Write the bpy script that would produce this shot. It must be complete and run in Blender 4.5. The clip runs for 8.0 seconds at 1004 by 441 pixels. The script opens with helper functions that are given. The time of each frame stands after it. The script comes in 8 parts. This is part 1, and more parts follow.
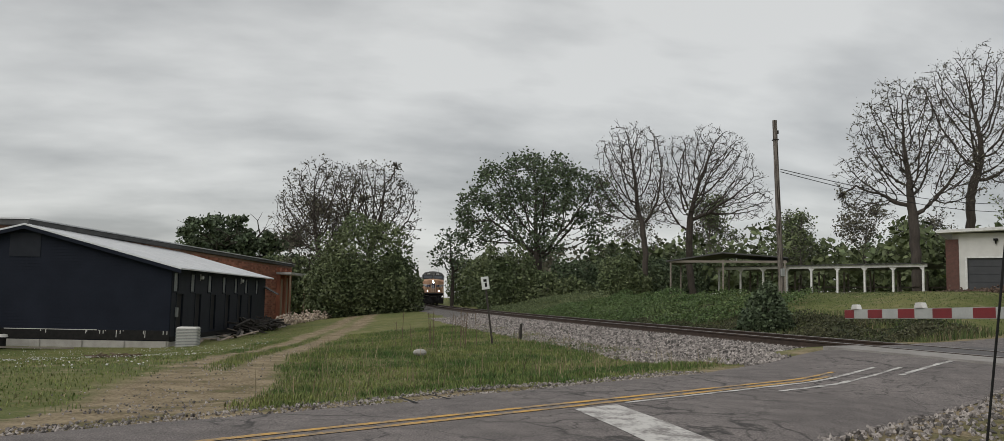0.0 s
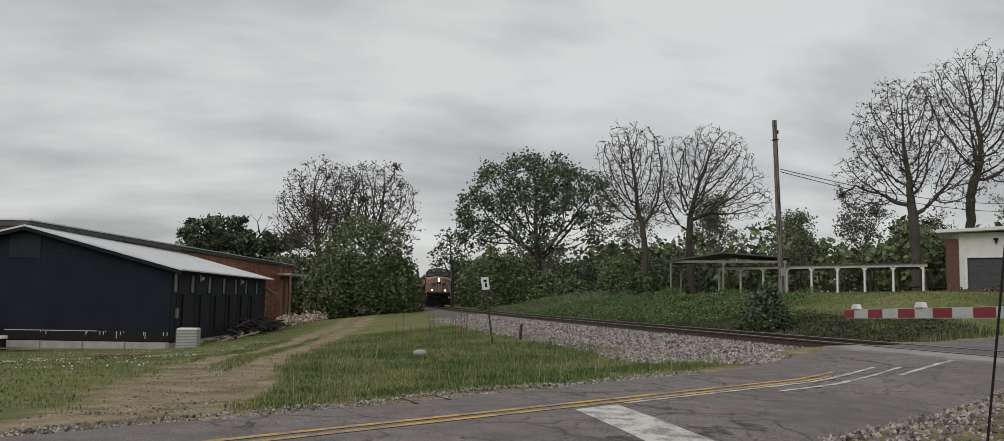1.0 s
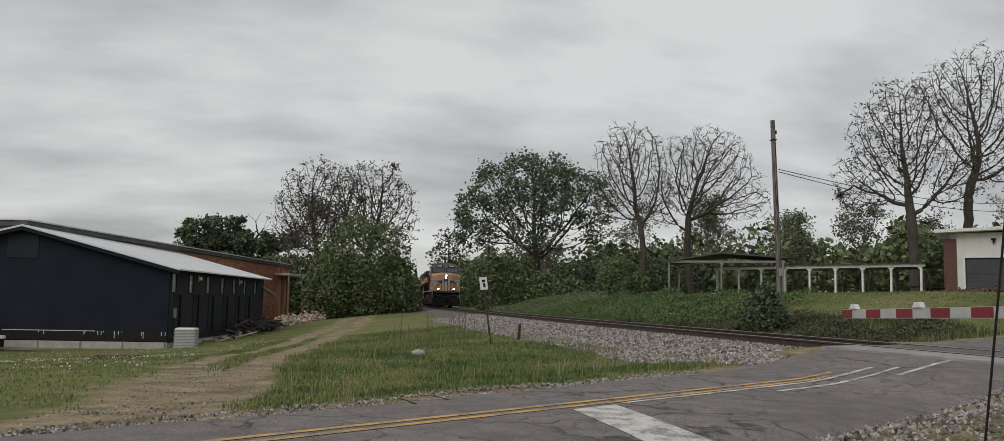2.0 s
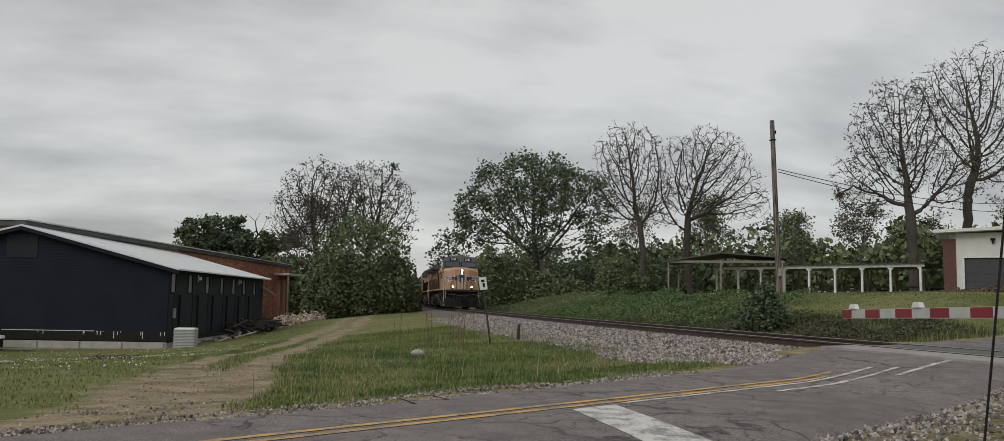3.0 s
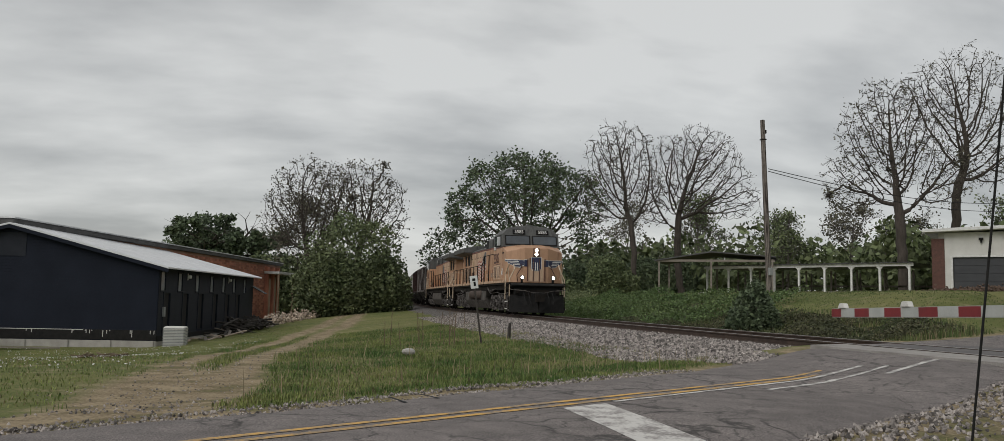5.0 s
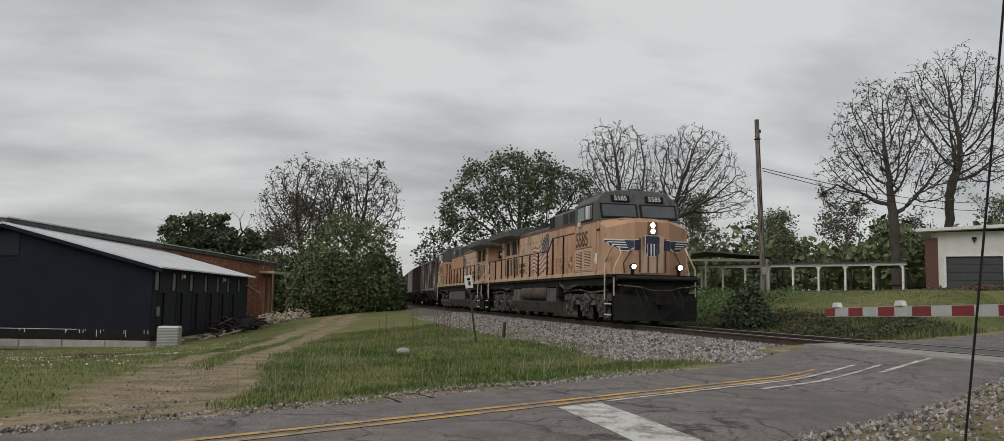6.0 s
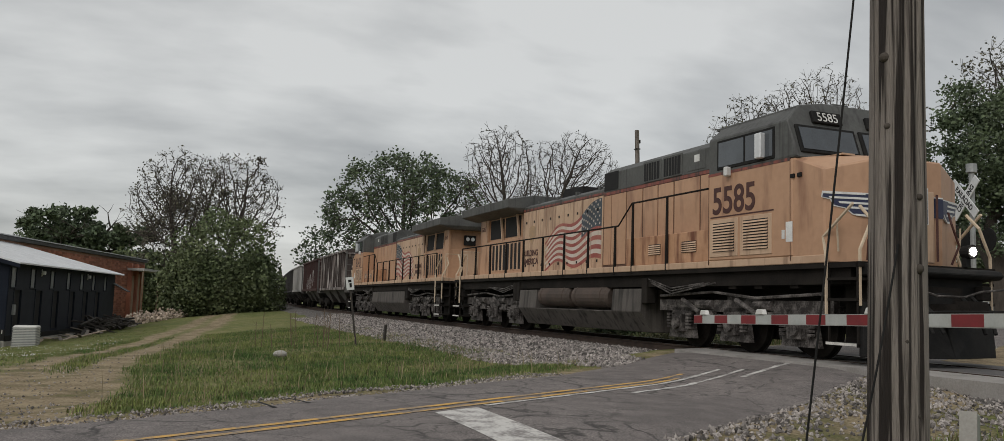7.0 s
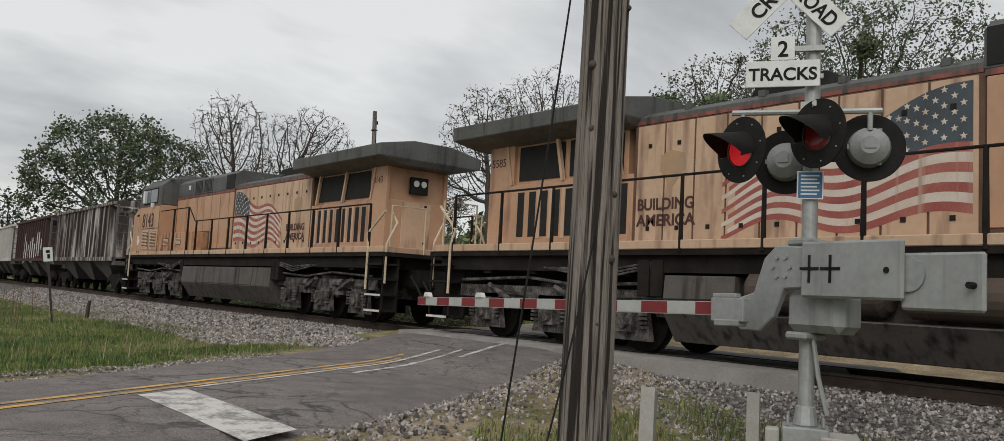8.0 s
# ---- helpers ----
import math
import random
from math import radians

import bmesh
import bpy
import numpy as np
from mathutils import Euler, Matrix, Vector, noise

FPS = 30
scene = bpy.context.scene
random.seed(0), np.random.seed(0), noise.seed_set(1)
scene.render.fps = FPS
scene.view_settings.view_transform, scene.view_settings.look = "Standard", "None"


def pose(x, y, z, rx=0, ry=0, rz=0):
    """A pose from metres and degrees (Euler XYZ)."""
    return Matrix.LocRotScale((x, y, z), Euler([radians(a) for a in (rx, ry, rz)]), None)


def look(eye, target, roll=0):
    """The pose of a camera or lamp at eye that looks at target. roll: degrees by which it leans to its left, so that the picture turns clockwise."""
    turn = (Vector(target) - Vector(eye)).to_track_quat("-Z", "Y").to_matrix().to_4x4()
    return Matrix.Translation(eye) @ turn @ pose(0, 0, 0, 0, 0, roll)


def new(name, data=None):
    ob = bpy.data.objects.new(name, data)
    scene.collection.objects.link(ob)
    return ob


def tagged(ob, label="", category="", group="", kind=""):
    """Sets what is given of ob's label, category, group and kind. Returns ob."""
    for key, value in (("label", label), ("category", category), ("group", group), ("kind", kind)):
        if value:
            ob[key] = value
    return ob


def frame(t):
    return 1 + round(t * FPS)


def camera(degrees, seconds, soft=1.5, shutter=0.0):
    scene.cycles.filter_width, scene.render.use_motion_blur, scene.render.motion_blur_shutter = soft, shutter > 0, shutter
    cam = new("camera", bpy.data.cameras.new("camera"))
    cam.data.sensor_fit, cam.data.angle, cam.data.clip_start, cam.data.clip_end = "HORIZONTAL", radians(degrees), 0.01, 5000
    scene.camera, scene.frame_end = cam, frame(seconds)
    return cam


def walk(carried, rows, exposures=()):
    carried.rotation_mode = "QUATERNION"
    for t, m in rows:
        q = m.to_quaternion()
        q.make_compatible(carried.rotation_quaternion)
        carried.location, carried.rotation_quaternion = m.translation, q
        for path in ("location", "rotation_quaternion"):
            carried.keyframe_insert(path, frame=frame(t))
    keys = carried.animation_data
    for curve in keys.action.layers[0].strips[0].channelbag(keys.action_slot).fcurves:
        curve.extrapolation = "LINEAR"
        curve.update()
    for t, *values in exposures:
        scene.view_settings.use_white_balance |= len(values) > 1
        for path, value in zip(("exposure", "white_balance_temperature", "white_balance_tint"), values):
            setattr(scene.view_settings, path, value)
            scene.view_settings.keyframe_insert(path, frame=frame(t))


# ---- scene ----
cam = camera(60.52, 8.0, soft=0.6)


def view(t, yaw, pitch, roll, x=0.0, y=0.0, z=0.75):
    return (t, pose(x, y, z, 90 + pitch, roll, yaw))


CAMERA_ROWS = [
    view(0.0, -12.77, 5.32, -1.17),
    view(0.5, -12.76, 5.33, -1.06),
    view(1.0, -12.76, 5.35, -1.07),
    view(1.5, -12.84, 5.35, -1.07),
    view(3.0, -12.91, 5.35, -1.08),
    view(3.5, -13.09, 5.31, -1.08),
    view(4.0, -13.34, 5.29, -1.08),
    view(4.5, -13.44, 5.28, -1.09),
    view(6.0, -13.86, 5.25, -1.09),
    view(6.5, -15.17, 5.27, -1.06, -0.005, -0.019, 0.754),
    view(7.0, -21.63, 5.57, -1.78, -0.006, -0.107, 0.791),
    view(7.5, -32.68, 5.83, -3.11, 0.019, -0.166, 0.794),
    view(8.0, -39.40, 5.05, -3.07, 0.034, -0.177, 0.795),
]
walk(cam, CAMERA_ROWS, exposures=[(0.0, -0.03), (6.5, -0.07), (7.0, -0.07), (7.5, 0.06), (8.0, 0.17)])

# ---- light: an overcast sky ----
world = bpy.data.worlds.new("overcast")
scene.world = world
world.use_nodes = True


def build_sky():
    nt = world.node_tree
    nt.nodes.clear()
    N = nt.nodes.new
    out, bg = N("ShaderNodeOutputWorld"), N("ShaderNodeBackground")
    co = N("ShaderNodeTexCoord")
    sep = N("ShaderNodeSeparateXYZ")
    nt.links.new(co.outputs["Generated"], sep.inputs[0])
    # flat cloud deck: direction divided by its height
    up = N("ShaderNodeMath")
    up.operation = "ADD"
    up.inputs[1].default_value = 0.30
    mx = N("ShaderNodeMath")
    mx.operation = "MAXIMUM"
    mx.inputs[1].default_value = 0.0
    nt.links.new(sep.outputs["Z"], mx.inputs[0])
    nt.links.new(mx.outputs[0], up.inputs[0])
    div = []
    for axis in ("X", "Y"):
        d = N("ShaderNodeMath")
        d.operation = "DIVIDE"
        nt.links.new(sep.outputs[axis], d.inputs[0])
        nt.links.new(up.outputs[0], d.inputs[1])
        div.append(d)
    comb = N("ShaderNodeCombineXYZ")
    nt.links.new(div[0].outputs[0], comb.inputs[0])
    nt.links.new(div[1].outputs[0], comb.inputs[1])
    mp = N("ShaderNodeMapping")
    mp.inputs["Rotation"].default_value = (0, 0, radians(14))
    mp.inputs["Scale"].default_value = (0.85, 1.5, 1)
    mp.inputs["Location"].default_value = (3.1, 1.7, 0)
    nt.links.new(comb.outputs[0], mp.inputs[0])
    n1, n2 = N("ShaderNodeTexNoise"), N("ShaderNodeTexNoise")
    n1.inputs["Scale"].default_value, n1.inputs["Detail"].default_value = 1.1, 5
    n1.inputs["Roughness"].default_value = 0.5
    n1.inputs["Distortion"].default_value = 0.25
    n2.inputs["Scale"].default_value, n2.inputs["Detail"].default_value = 3.6, 6
    for n in (n1, n2):
        nt.links.new(mp.outputs[0], n.inputs["Vector"])
    mixn = N("ShaderNodeMix")
    mixn.inputs[0].default_value = 0.3
    nt.links.new(n1.outputs[0], mixn.inputs[2])
    nt.links.new(n2.outputs[0], mixn.inputs[3])
    ramp = N("ShaderNodeValToRGB")
    e = ramp.color_ramp.elements
    e[0].position, e[0].color = 0.39, (0.355, 0.36, 0.357, 1)
    e[1].position, e[1].color = 0.60, (0.645, 0.648, 0.632, 1)
    nt.links.new(mixn.outputs[0], ramp.inputs[0])
    sky = N("ShaderNodeTexSky")
    sky.sky_type = "NISHITA"
    sky.sun_disc = False
    sky.sun_elevation, sky.sun_rotation = radians(41), radians(239)
    add = N("ShaderNodeMix")
    add.data_type, add.blend_type = "RGBA", "ADD"
    add.inputs[0].default_value = 0.012
    nt.links.new(ramp.outputs[0], add.inputs[6])
    nt.links.new(sky.outputs[0], add.inputs[7])
    nt.links.new(add.outputs[2], bg.inputs[0])
    bg.inputs[1].default_value = 1.0
    nt.links.new(bg.outputs[0], out.inputs[0])


build_sky()
sun_data = bpy.data.lights.new("sun", "SUN")
sun_data.energy, sun_data.angle, sun_data.color = 1.3, radians(40), (1.0, 0.97, 0.93)
sun = new("sun", sun_data)
sun.matrix_world = look((0, 0, 40), (40, 24, 0))

# ---- materials ----


def material(name, base, other=None, rough=0.8, metal=0.0, scale=4.0, fine=40.0, bump=0.25, depth=0.01,
             low=0.38, high=0.66, stretch=(1, 1, 1), random_tint=0.0, spec=0.5, island=0.0, streak=None, streak_low=0.5, streak_high=0.68, streak_scale=(7, 7, 0.35)):
    """Base and other colours mixed by a coarse and a fine noise, with a fine relief."""
    m = bpy.data.materials.new(name)
    m.use_nodes = True
    nt = m.node_tree
    b = nt.nodes["Principled BSDF"]
    b.inputs["Roughness"].default_value, b.inputs["Metallic"].default_value = rough, metal
    b.inputs["Specular IOR Level"].default_value = spec
    other = other or tuple(c * 0.7 for c in base)
    N = nt.nodes.new
    co, mp = N("ShaderNodeTexCoord"), N("ShaderNodeMapping")
    mp.inputs["Scale"].default_value = stretch
    nt.links.new(co.outputs["Object"], mp.inputs[0])
    n1, n2 = N("ShaderNodeTexNoise"), N("ShaderNodeTexNoise")
    n1.inputs["Scale"].default_value, n1.inputs["Detail"].default_value = scale, 6
    n2.inputs["Scale"].default_value, n2.inputs["Detail"].default_value = fine, 4
    for n in (n1, n2):
        nt.links.new(mp.outputs[0], n.inputs["Vector"])
    mx = N("ShaderNodeMix")
    mx.inputs[0].default_value = 0.35
    nt.links.new(n1.outputs[0], mx.inputs[2])
    nt.links.new(n2.outputs[0], mx.inputs[3])
    ramp = N("ShaderNodeValToRGB")
    e = ramp.color_ramp.elements
    e[0].position, e[0].color = low, (*base, 1)
    e[1].position, e[1].color = high, (*other, 1)
    nt.links.new(mx.outputs[0], ramp.inputs[0])
    last = ramp.outputs[0]
    if streak:
        m2 = N("ShaderNodeMapping")
        m2.inputs["Scale"].default_value = streak_scale
        nt.links.new(co.outputs["Object"], m2.inputs[0])
        n3 = N("ShaderNodeTexNoise")
        n3.inputs["Scale"].default_value, n3.inputs["Detail"].default_value = 1.0, 5
        nt.links.new(m2.outputs[0], n3.inputs["Vector"])
        r3 = N("ShaderNodeMapRange")
        r3.inputs[1].default_value, r3.inputs[2].default_value = streak_low, streak_high
        nt.links.new(n3.outputs[0], r3.inputs[0])
        ms = N("ShaderNodeMix")
        ms.data_type = "RGBA"
        ms.inputs[7].default_value = (*streak, 1)
        nt.links.new(r3.outputs[0], ms.inputs[0])
        nt.links.new(last, ms.inputs[6])
        last = ms.outputs[2]
    if random_tint or island:
        if random_tint:
            info = N("ShaderNodeObjectInfo")
            src = info.outputs["Random"]
        else:
            info = N("ShaderNodeNewGeometry")
            src = info.outputs["Random Per Island"]
        mr = N("ShaderNodeMapRange")
        k = random_tint or island
        mr.inputs[3].default_value, mr.inputs[4].default_value = 1 - k, 1 + k
        nt.links.new(src, mr.inputs[0])
        hs = N("ShaderNodeHueSaturation")
        nt.links.new(mr.outputs[0], hs.inputs["Value"])
        nt.links.new(last, hs.inputs["Color"])
        last = hs.outputs[0]
    nt.links.new(last, b.inputs["Base Color"])
    if bump:
        bp = N("ShaderNodeBump")
        bp.inputs["Strength"].default_value, bp.inputs["Distance"].default_value = bump, depth
        nt.links.new(n2.outputs[0], bp.inputs["Height"])
        nt.links.new(bp.outputs[0], b.inputs["Normal"])
    return m


def glowing(name, colour, strength):
    m = bpy.data.materials.new(name)
    m.use_nodes = True
    b = m.node_tree.nodes["Principled BSDF"]
    b.inputs["Base Color"].default_value = (*colour, 1)
    b.inputs["Emission Color"].default_value = (*colour, 1)
    b.inputs["Emission Strength"].default_value = strength
    return m


def glassy(name, colour=(0.03, 0.035, 0.04), rough=0.06):
    m = material(name, colour, tuple(c * 1.6 for c in colour), rough=rough, bump=0.0, scale=1.5, spec=0.7)
    return m


M = {
    "asphalt": material("asphalt", (0.125, 0.118, 0.115), (0.20, 0.185, 0.178), rough=0.92, scale=0.7, fine=90, bump=0.5, depth=0.006),
    "patch": material("asphalt_patch", (0.09, 0.085, 0.085), (0.13, 0.12, 0.115), rough=0.9, scale=2, fine=90, bump=0.5, depth=0.006),
    "white_line": material("worn_white_line", (0.58, 0.56, 0.53), (0.23, 0.21, 0.20), rough=0.85, scale=4, fine=30, low=0.46, high=0.60, bump=0.3, depth=0.004),
    "yellow_line": material("worn_yellow_line", (0.60, 0.35, 0.09), (0.24, 0.19, 0.14), rough=0.85, scale=3, fine=30, low=0.46, high=0.58, bump=0.3, depth=0.004),
    "soil": material("soil", (0.20, 0.155, 0.105), (0.30, 0.24, 0.17), rough=0.95, scale=1.2, fine=30, bump=0.6, depth=0.03),
    "stone": material("ballast_stone", (0.16, 0.142, 0.132), (0.36, 0.325, 0.30), rough=0.95, scale=6, fine=60, bump=0.3, island=0.75),
    "stone_bed": material("ballast_bed", (0.055, 0.050, 0.046), (0.22, 0.20, 0.185), rough=0.95, scale=9, fine=35, bump=1.0, depth=0.05, low=0.42, high=0.6),
    "grass": material("grass_blade", (0.055, 0.108, 0.022), (0.180, 0.205, 0.060), rough=0.8, scale=0.7, fine=4, low=0.42, high=0.60, bump=0, island=0.55),
    "straw": material("dry_grass_blade", (0.30, 0.245, 0.15), (0.20, 0.155, 0.09), rough=0.9, scale=0.8, fine=6, bump=0, island=0.4),
    "rail": material("rail_steel", (0.040, 0.027, 0.021), (0.075, 0.050, 0.038), rough=0.8, metal=0.2, scale=6, bump=0.2),
    "rail_top": material("polished_rail_head", (0.40, 0.38, 0.36), (0.22, 0.19, 0.17), rough=0.42, metal=0.9, scale=3, bump=0.05),
    "tie": material("creosoted_tie", (0.07, 0.052, 0.04), (0.13, 0.10, 0.08), rough=0.95, scale=3, fine=25, stretch=(0.3, 3, 3), bump=0.5, random_tint=0.3),
    "concrete": material("concrete", (0.42, 0.40, 0.37), (0.30, 0.285, 0.26), rough=0.9, scale=2, fine=50, bump=0.3),
    "orange": material("armour_yellow_paint", (0.490, 0.292, 0.180), (0.385, 0.218, 0.128), rough=0.5, scale=0.6, fine=9, low=0.38, high=0.72, bump=0.03, stretch=(1, 1, 1), streak=(0.22, 0.105, 0.062), streak_low=0.55, streak_high=0.78, streak_scale=(3, 3, 0.7)),
    "orange_dirty": material("sooty_yellow_paint", (0.54, 0.378, 0.260), (0.43, 0.278, 0.182), rough=0.6, scale=0.9, fine=10, low=0.38, high=0.72, bump=0.05, stretch=(1, 1, 1), streak=(0.16, 0.085, 0.055), streak_low=0.53, streak_high=0.74, streak_scale=(4, 4, 0.6)),
    "orange_rusty": material("rust_stained_yellow_paint", (0.50, 0.285, 0.165), (0.38, 0.195, 0.105), rough=0.65, scale=1.1, fine=9, bump=0.06, streak=(0.15, 0.052, 0.026), streak_low=0.46, streak_high=0.66, streak_scale=(4, 4, 0.9)),
    "lawn": material("lawn_blade", (0.085, 0.135, 0.028), (0.205, 0.220, 0.070), rough=0.8, scale=0.6, fine=4, low=0.40, high=0.62, bump=0, island=0.5),
    "bank_blade": material("bank_grass_blade", (0.045, 0.080, 0.020), (0.120, 0.135, 0.048), rough=0.85, scale=0.6, fine=4, low=0.40, high=0.62, bump=0, island=0.5),
    "oily_bed": material("oil_stained_ballast", (0.030, 0.023, 0.019), (0.085, 0.068, 0.056), rough=0.95, scale=7, fine=30, bump=0.9, depth=0.04),
    "loco_grey": material("loco_grey_paint", (0.105, 0.107, 0.102), (0.060, 0.060, 0.058), rough=0.65, scale=1.3, fine=16, bump=0.06, streak=(0.03, 0.028, 0.027), streak_low=0.54, streak_high=0.75),
    "loco_red": material("loco_red_stripe", (0.27, 0.075, 0.055), (0.17, 0.06, 0.048), rough=0.6, scale=3, bump=0.03, streak=(0.06, 0.04, 0.035), streak_low=0.46, streak_high=0.62),
    "frame_dark": material("grimy_underframe", (0.010, 0.0085, 0.0075), (0.024, 0.020, 0.017), rough=0.95, spec=0.2, scale=2.5, fine=30, bump=0.2),
    "truck_grey": material("grimy_truck_grey", (0.165, 0.148, 0.138), (0.022, 0.018, 0.016), rough=0.85, scale=5.0, fine=30, bump=0.25, low=0.36, high=0.56),
    "tank": material("tank_grey", (0.105, 0.092, 0.083), (0.060, 0.052, 0.046), rough=0.75, scale=1.5, fine=25, bump=0.15, streak=(0.014, 0.012, 0.010), streak_low=0.5, streak_high=0.7),
    "reservoir": material("reservoir_brown_grey", (0.085, 0.060, 0.047), (0.045, 0.034, 0.028), rough=0.75, scale=2, fine=25, bump=0.12),
    "seam": material("dark_panel_seam", (0.085, 0.045, 0.030), (0.14, 0.08, 0.05), rough=0.8, scale=3, bump=0.1),
    "black": material("black_paint", (0.008, 0.008, 0.008), (0.018, 0.017, 0.016), rough=0.8, spec=0.25, scale=5, bump=0.05),
    # near-black colour that holds the shade of openings and recesses
    "opening_shade": material("painted_opening_shade", (0.008, 0.008, 0.009), (0.016, 0.015, 0.015), rough=0.9, scale=3, bump=0.1),
    "glass": glassy("dark_window_glass", (0.045, 0.052, 0.060), 0.04),
    "handrail": material("pale_handrail", (0.62, 0.50, 0.36), (0.42, 0.33, 0.24), rough=0.6, scale=4, bump=0.03),
    "step_white": material("step_edge_white", (0.66, 0.64, 0.60), (0.42, 0.40, 0.37), rough=0.7, scale=6, bump=0.05),
    "letter_maroon": material("letter_maroon", (0.050, 0.016, 0.014), (0.085, 0.032, 0.024), rough=0.6, scale=5, bump=0.0),
    "white": material("white_paint", (0.74, 0.74, 0.72), (0.55, 0.54, 0.52), rough=0.6, scale=4, bump=0.04),
    "logo_blue": material("logo_blue", (0.014, 0.020, 0.060), (0.026, 0.032, 0.075), rough=0.5, scale=4, bump=0.0),
    "flag_red": material("faded_flag_red", (0.27, 0.065, 0.055), (0.36, 0.13, 0.10), rough=0.65, scale=2.5, bump=0.0, streak=(0.42, 0.28, 0.20), streak_low=0.58, streak_high=0.75),
    "flag_white": material("faded_flag_white", (0.60, 0.55, 0.50), (0.52, 0.42, 0.33), rough=0.65, scale=2.5, bump=0.0, streak=(0.30, 0.22, 0.17), streak_low=0.55, streak_high=0.78),
    "flag_blue": material("faded_flag_blue", (0.060, 0.078, 0.095), (0.038, 0.046, 0.056), rough=0.65, scale=2.5, bump=0.0),
    "emblem": material("faded_emblem", (0.42, 0.27, 0.14), (0.30, 0.22, 0.16), rough=0.7, scale=4, bump=0),
    "lamp": glowing("lit_headlamp", (1.0, 0.93, 0.80), 26.0),
    "hopper_grey": material("hopper_weathered_grey", (0.50, 0.47, 0.45), (0.22, 0.18, 0.165), rough=0.8, scale=1.6, fine=9, low=0.42, high=0.58, stretch=(2.2, 2.2, 0.25), bump=0.1, streak=(0.042, 0.030, 0.027), streak_low=0.42, streak_high=0.52, streak_scale=(5, 5, 0.3)),
    "hopper_maroon": material("hopper_maroon", (0.060, 0.024, 0.021), (0.036, 0.021, 0.019), rough=0.8, scale=1.3, fine=9, stretch=(2, 2, 0.3), bump=0.1),
    "hopper_pale": material("hopper_pale_grey", (0.50, 0.49, 0.47), (0.36, 0.34, 0.32), rough=0.8, scale=1.3, fine=9, stretch=(2, 2, 0.3), bump=0.1),
    "hopper_dark": material("hopper_dark_grey", (0.10, 0.095, 0.09), (0.055, 0.05, 0.048), rough=0.8, scale=1.3, fine=9, stretch=(2, 2, 0.3), bump=0.1),
    "graffiti": material("faded_white_spray_paint", (0.60, 0.59, 0.58), (0.40, 0.38, 0.37), rough=0.8, scale=5, bump=0),
    "navy": material("navy_painted_siding", (0.0068, 0.0098, 0.0185), (0.0110, 0.0148, 0.0255), rough=0.75, spec=0.2, scale=0.8, fine=14, bump=0.12),
    "navy_trim": material("navy_painted_trim", (0.012, 0.0145, 0.021), (0.019, 0.022, 0.030), rough=0.7, spec=0.25, scale=2, bump=0.05),
    "tin": material("galvanised_roof_sheet", (0.60, 0.61, 0.62), (0.72, 0.73, 0.74), rough=0.5, metal=0.2, scale=1.3, fine=20, bump=0.05),
    "tin_dark": material("dark_roof_edge", (0.055, 0.055, 0.055), (0.10, 0.10, 0.10), rough=0.7, scale=1.3, bump=0.1),
    "brick": material("red_brick", (0.33, 0.115, 0.07), (0.20, 0.075, 0.05), rough=0.9, scale=1.8, fine=30, bump=0.3, random_tint=0.3),
    "mortar": material("brick_mortar", (0.33, 0.18, 0.13), (0.40, 0.26, 0.19), rough=0.95, scale=1.5, fine=25, bump=0.4),
    "tan_board": material("weathered_tan_board", (0.40, 0.27, 0.17), (0.52, 0.42, 0.32), rough=0.85, scale=2, stretch=(3, 3, 0.3), bump=0.2),
    "stucco": material("white_stucco", (0.66, 0.65, 0.62), (0.54, 0.53, 0.50), rough=0.85, scale=1.2, fine=40, bump=0.2),
    "dark_door": material("charcoal_garage_door", (0.035, 0.037, 0.042), (0.05, 0.052, 0.057), rough=0.6, scale=1.5, bump=0.05),
    "pole_wood": material("weathered_pole_wood", (0.20, 0.172, 0.150), (0.29, 0.255, 0.225), rough=0.95, scale=2.2, fine=16, low=0.36, high=0.66, stretch=(7, 7, 0.3), bump=1.0, depth=0.03, streak=(0.022, 0.016, 0.013), streak_low=0.47, streak_high=0.56, streak_scale=(34, 34, 0.7)),
    "bark": material("bark", (0.045, 0.037, 0.030), (0.085, 0.070, 0.058), rough=0.95, scale=2, fine=14, stretch=(3, 3, 0.6), bump=0.5),
    "bark_pale": material("pale_bark", (0.10, 0.088, 0.075), (0.15, 0.135, 0.12), rough=0.95, scale=2, fine=14, stretch=(3, 3, 0.6), bump=0.5),
    "leaf": material("leaf_green", (0.085, 0.115, 0.048), (0.150, 0.175, 0.080), rough=0.7, scale=0.3, fine=3, bump=0, island=0.5),
    "leaf_dark": material("leaf_dark_green", (0.056, 0.084, 0.043), (0.104, 0.134, 0.066), rough=0.7, scale=0.3, fine=3, bump=0, island=0.5),
    "leaf_bright": material("leaf_bright_green", (0.060, 0.105, 0.030), (0.105, 0.145, 0.048), rough=0.7, scale=0.4, fine=3, bump=0, island=0.5),
    "bud": material("spring_bud", (0.075, 0.070, 0.048), (0.135, 0.128, 0.085), rough=0.8, scale=0.5, fine=3, bump=0, island=0.4),
    "galv": material("galvanised_steel", (0.40, 0.41, 0.40), (0.29, 0.30, 0.295), rough=0.55, metal=0.5, scale=3, fine=25, bump=0.06),
    "gate_grey": material("gate_mechanism_grey", (0.285, 0.295, 0.29), (0.20, 0.205, 0.20), rough=0.6, scale=2.2, fine=18, bump=0.05, streak=(0.13, 0.125, 0.115), streak_low=0.58, streak_high=0.8),
    "sheet_red": material("reflective_red", (0.21, 0.018, 0.022), (0.145, 0.016, 0.019), rough=0.55, scale=4, bump=0.02),
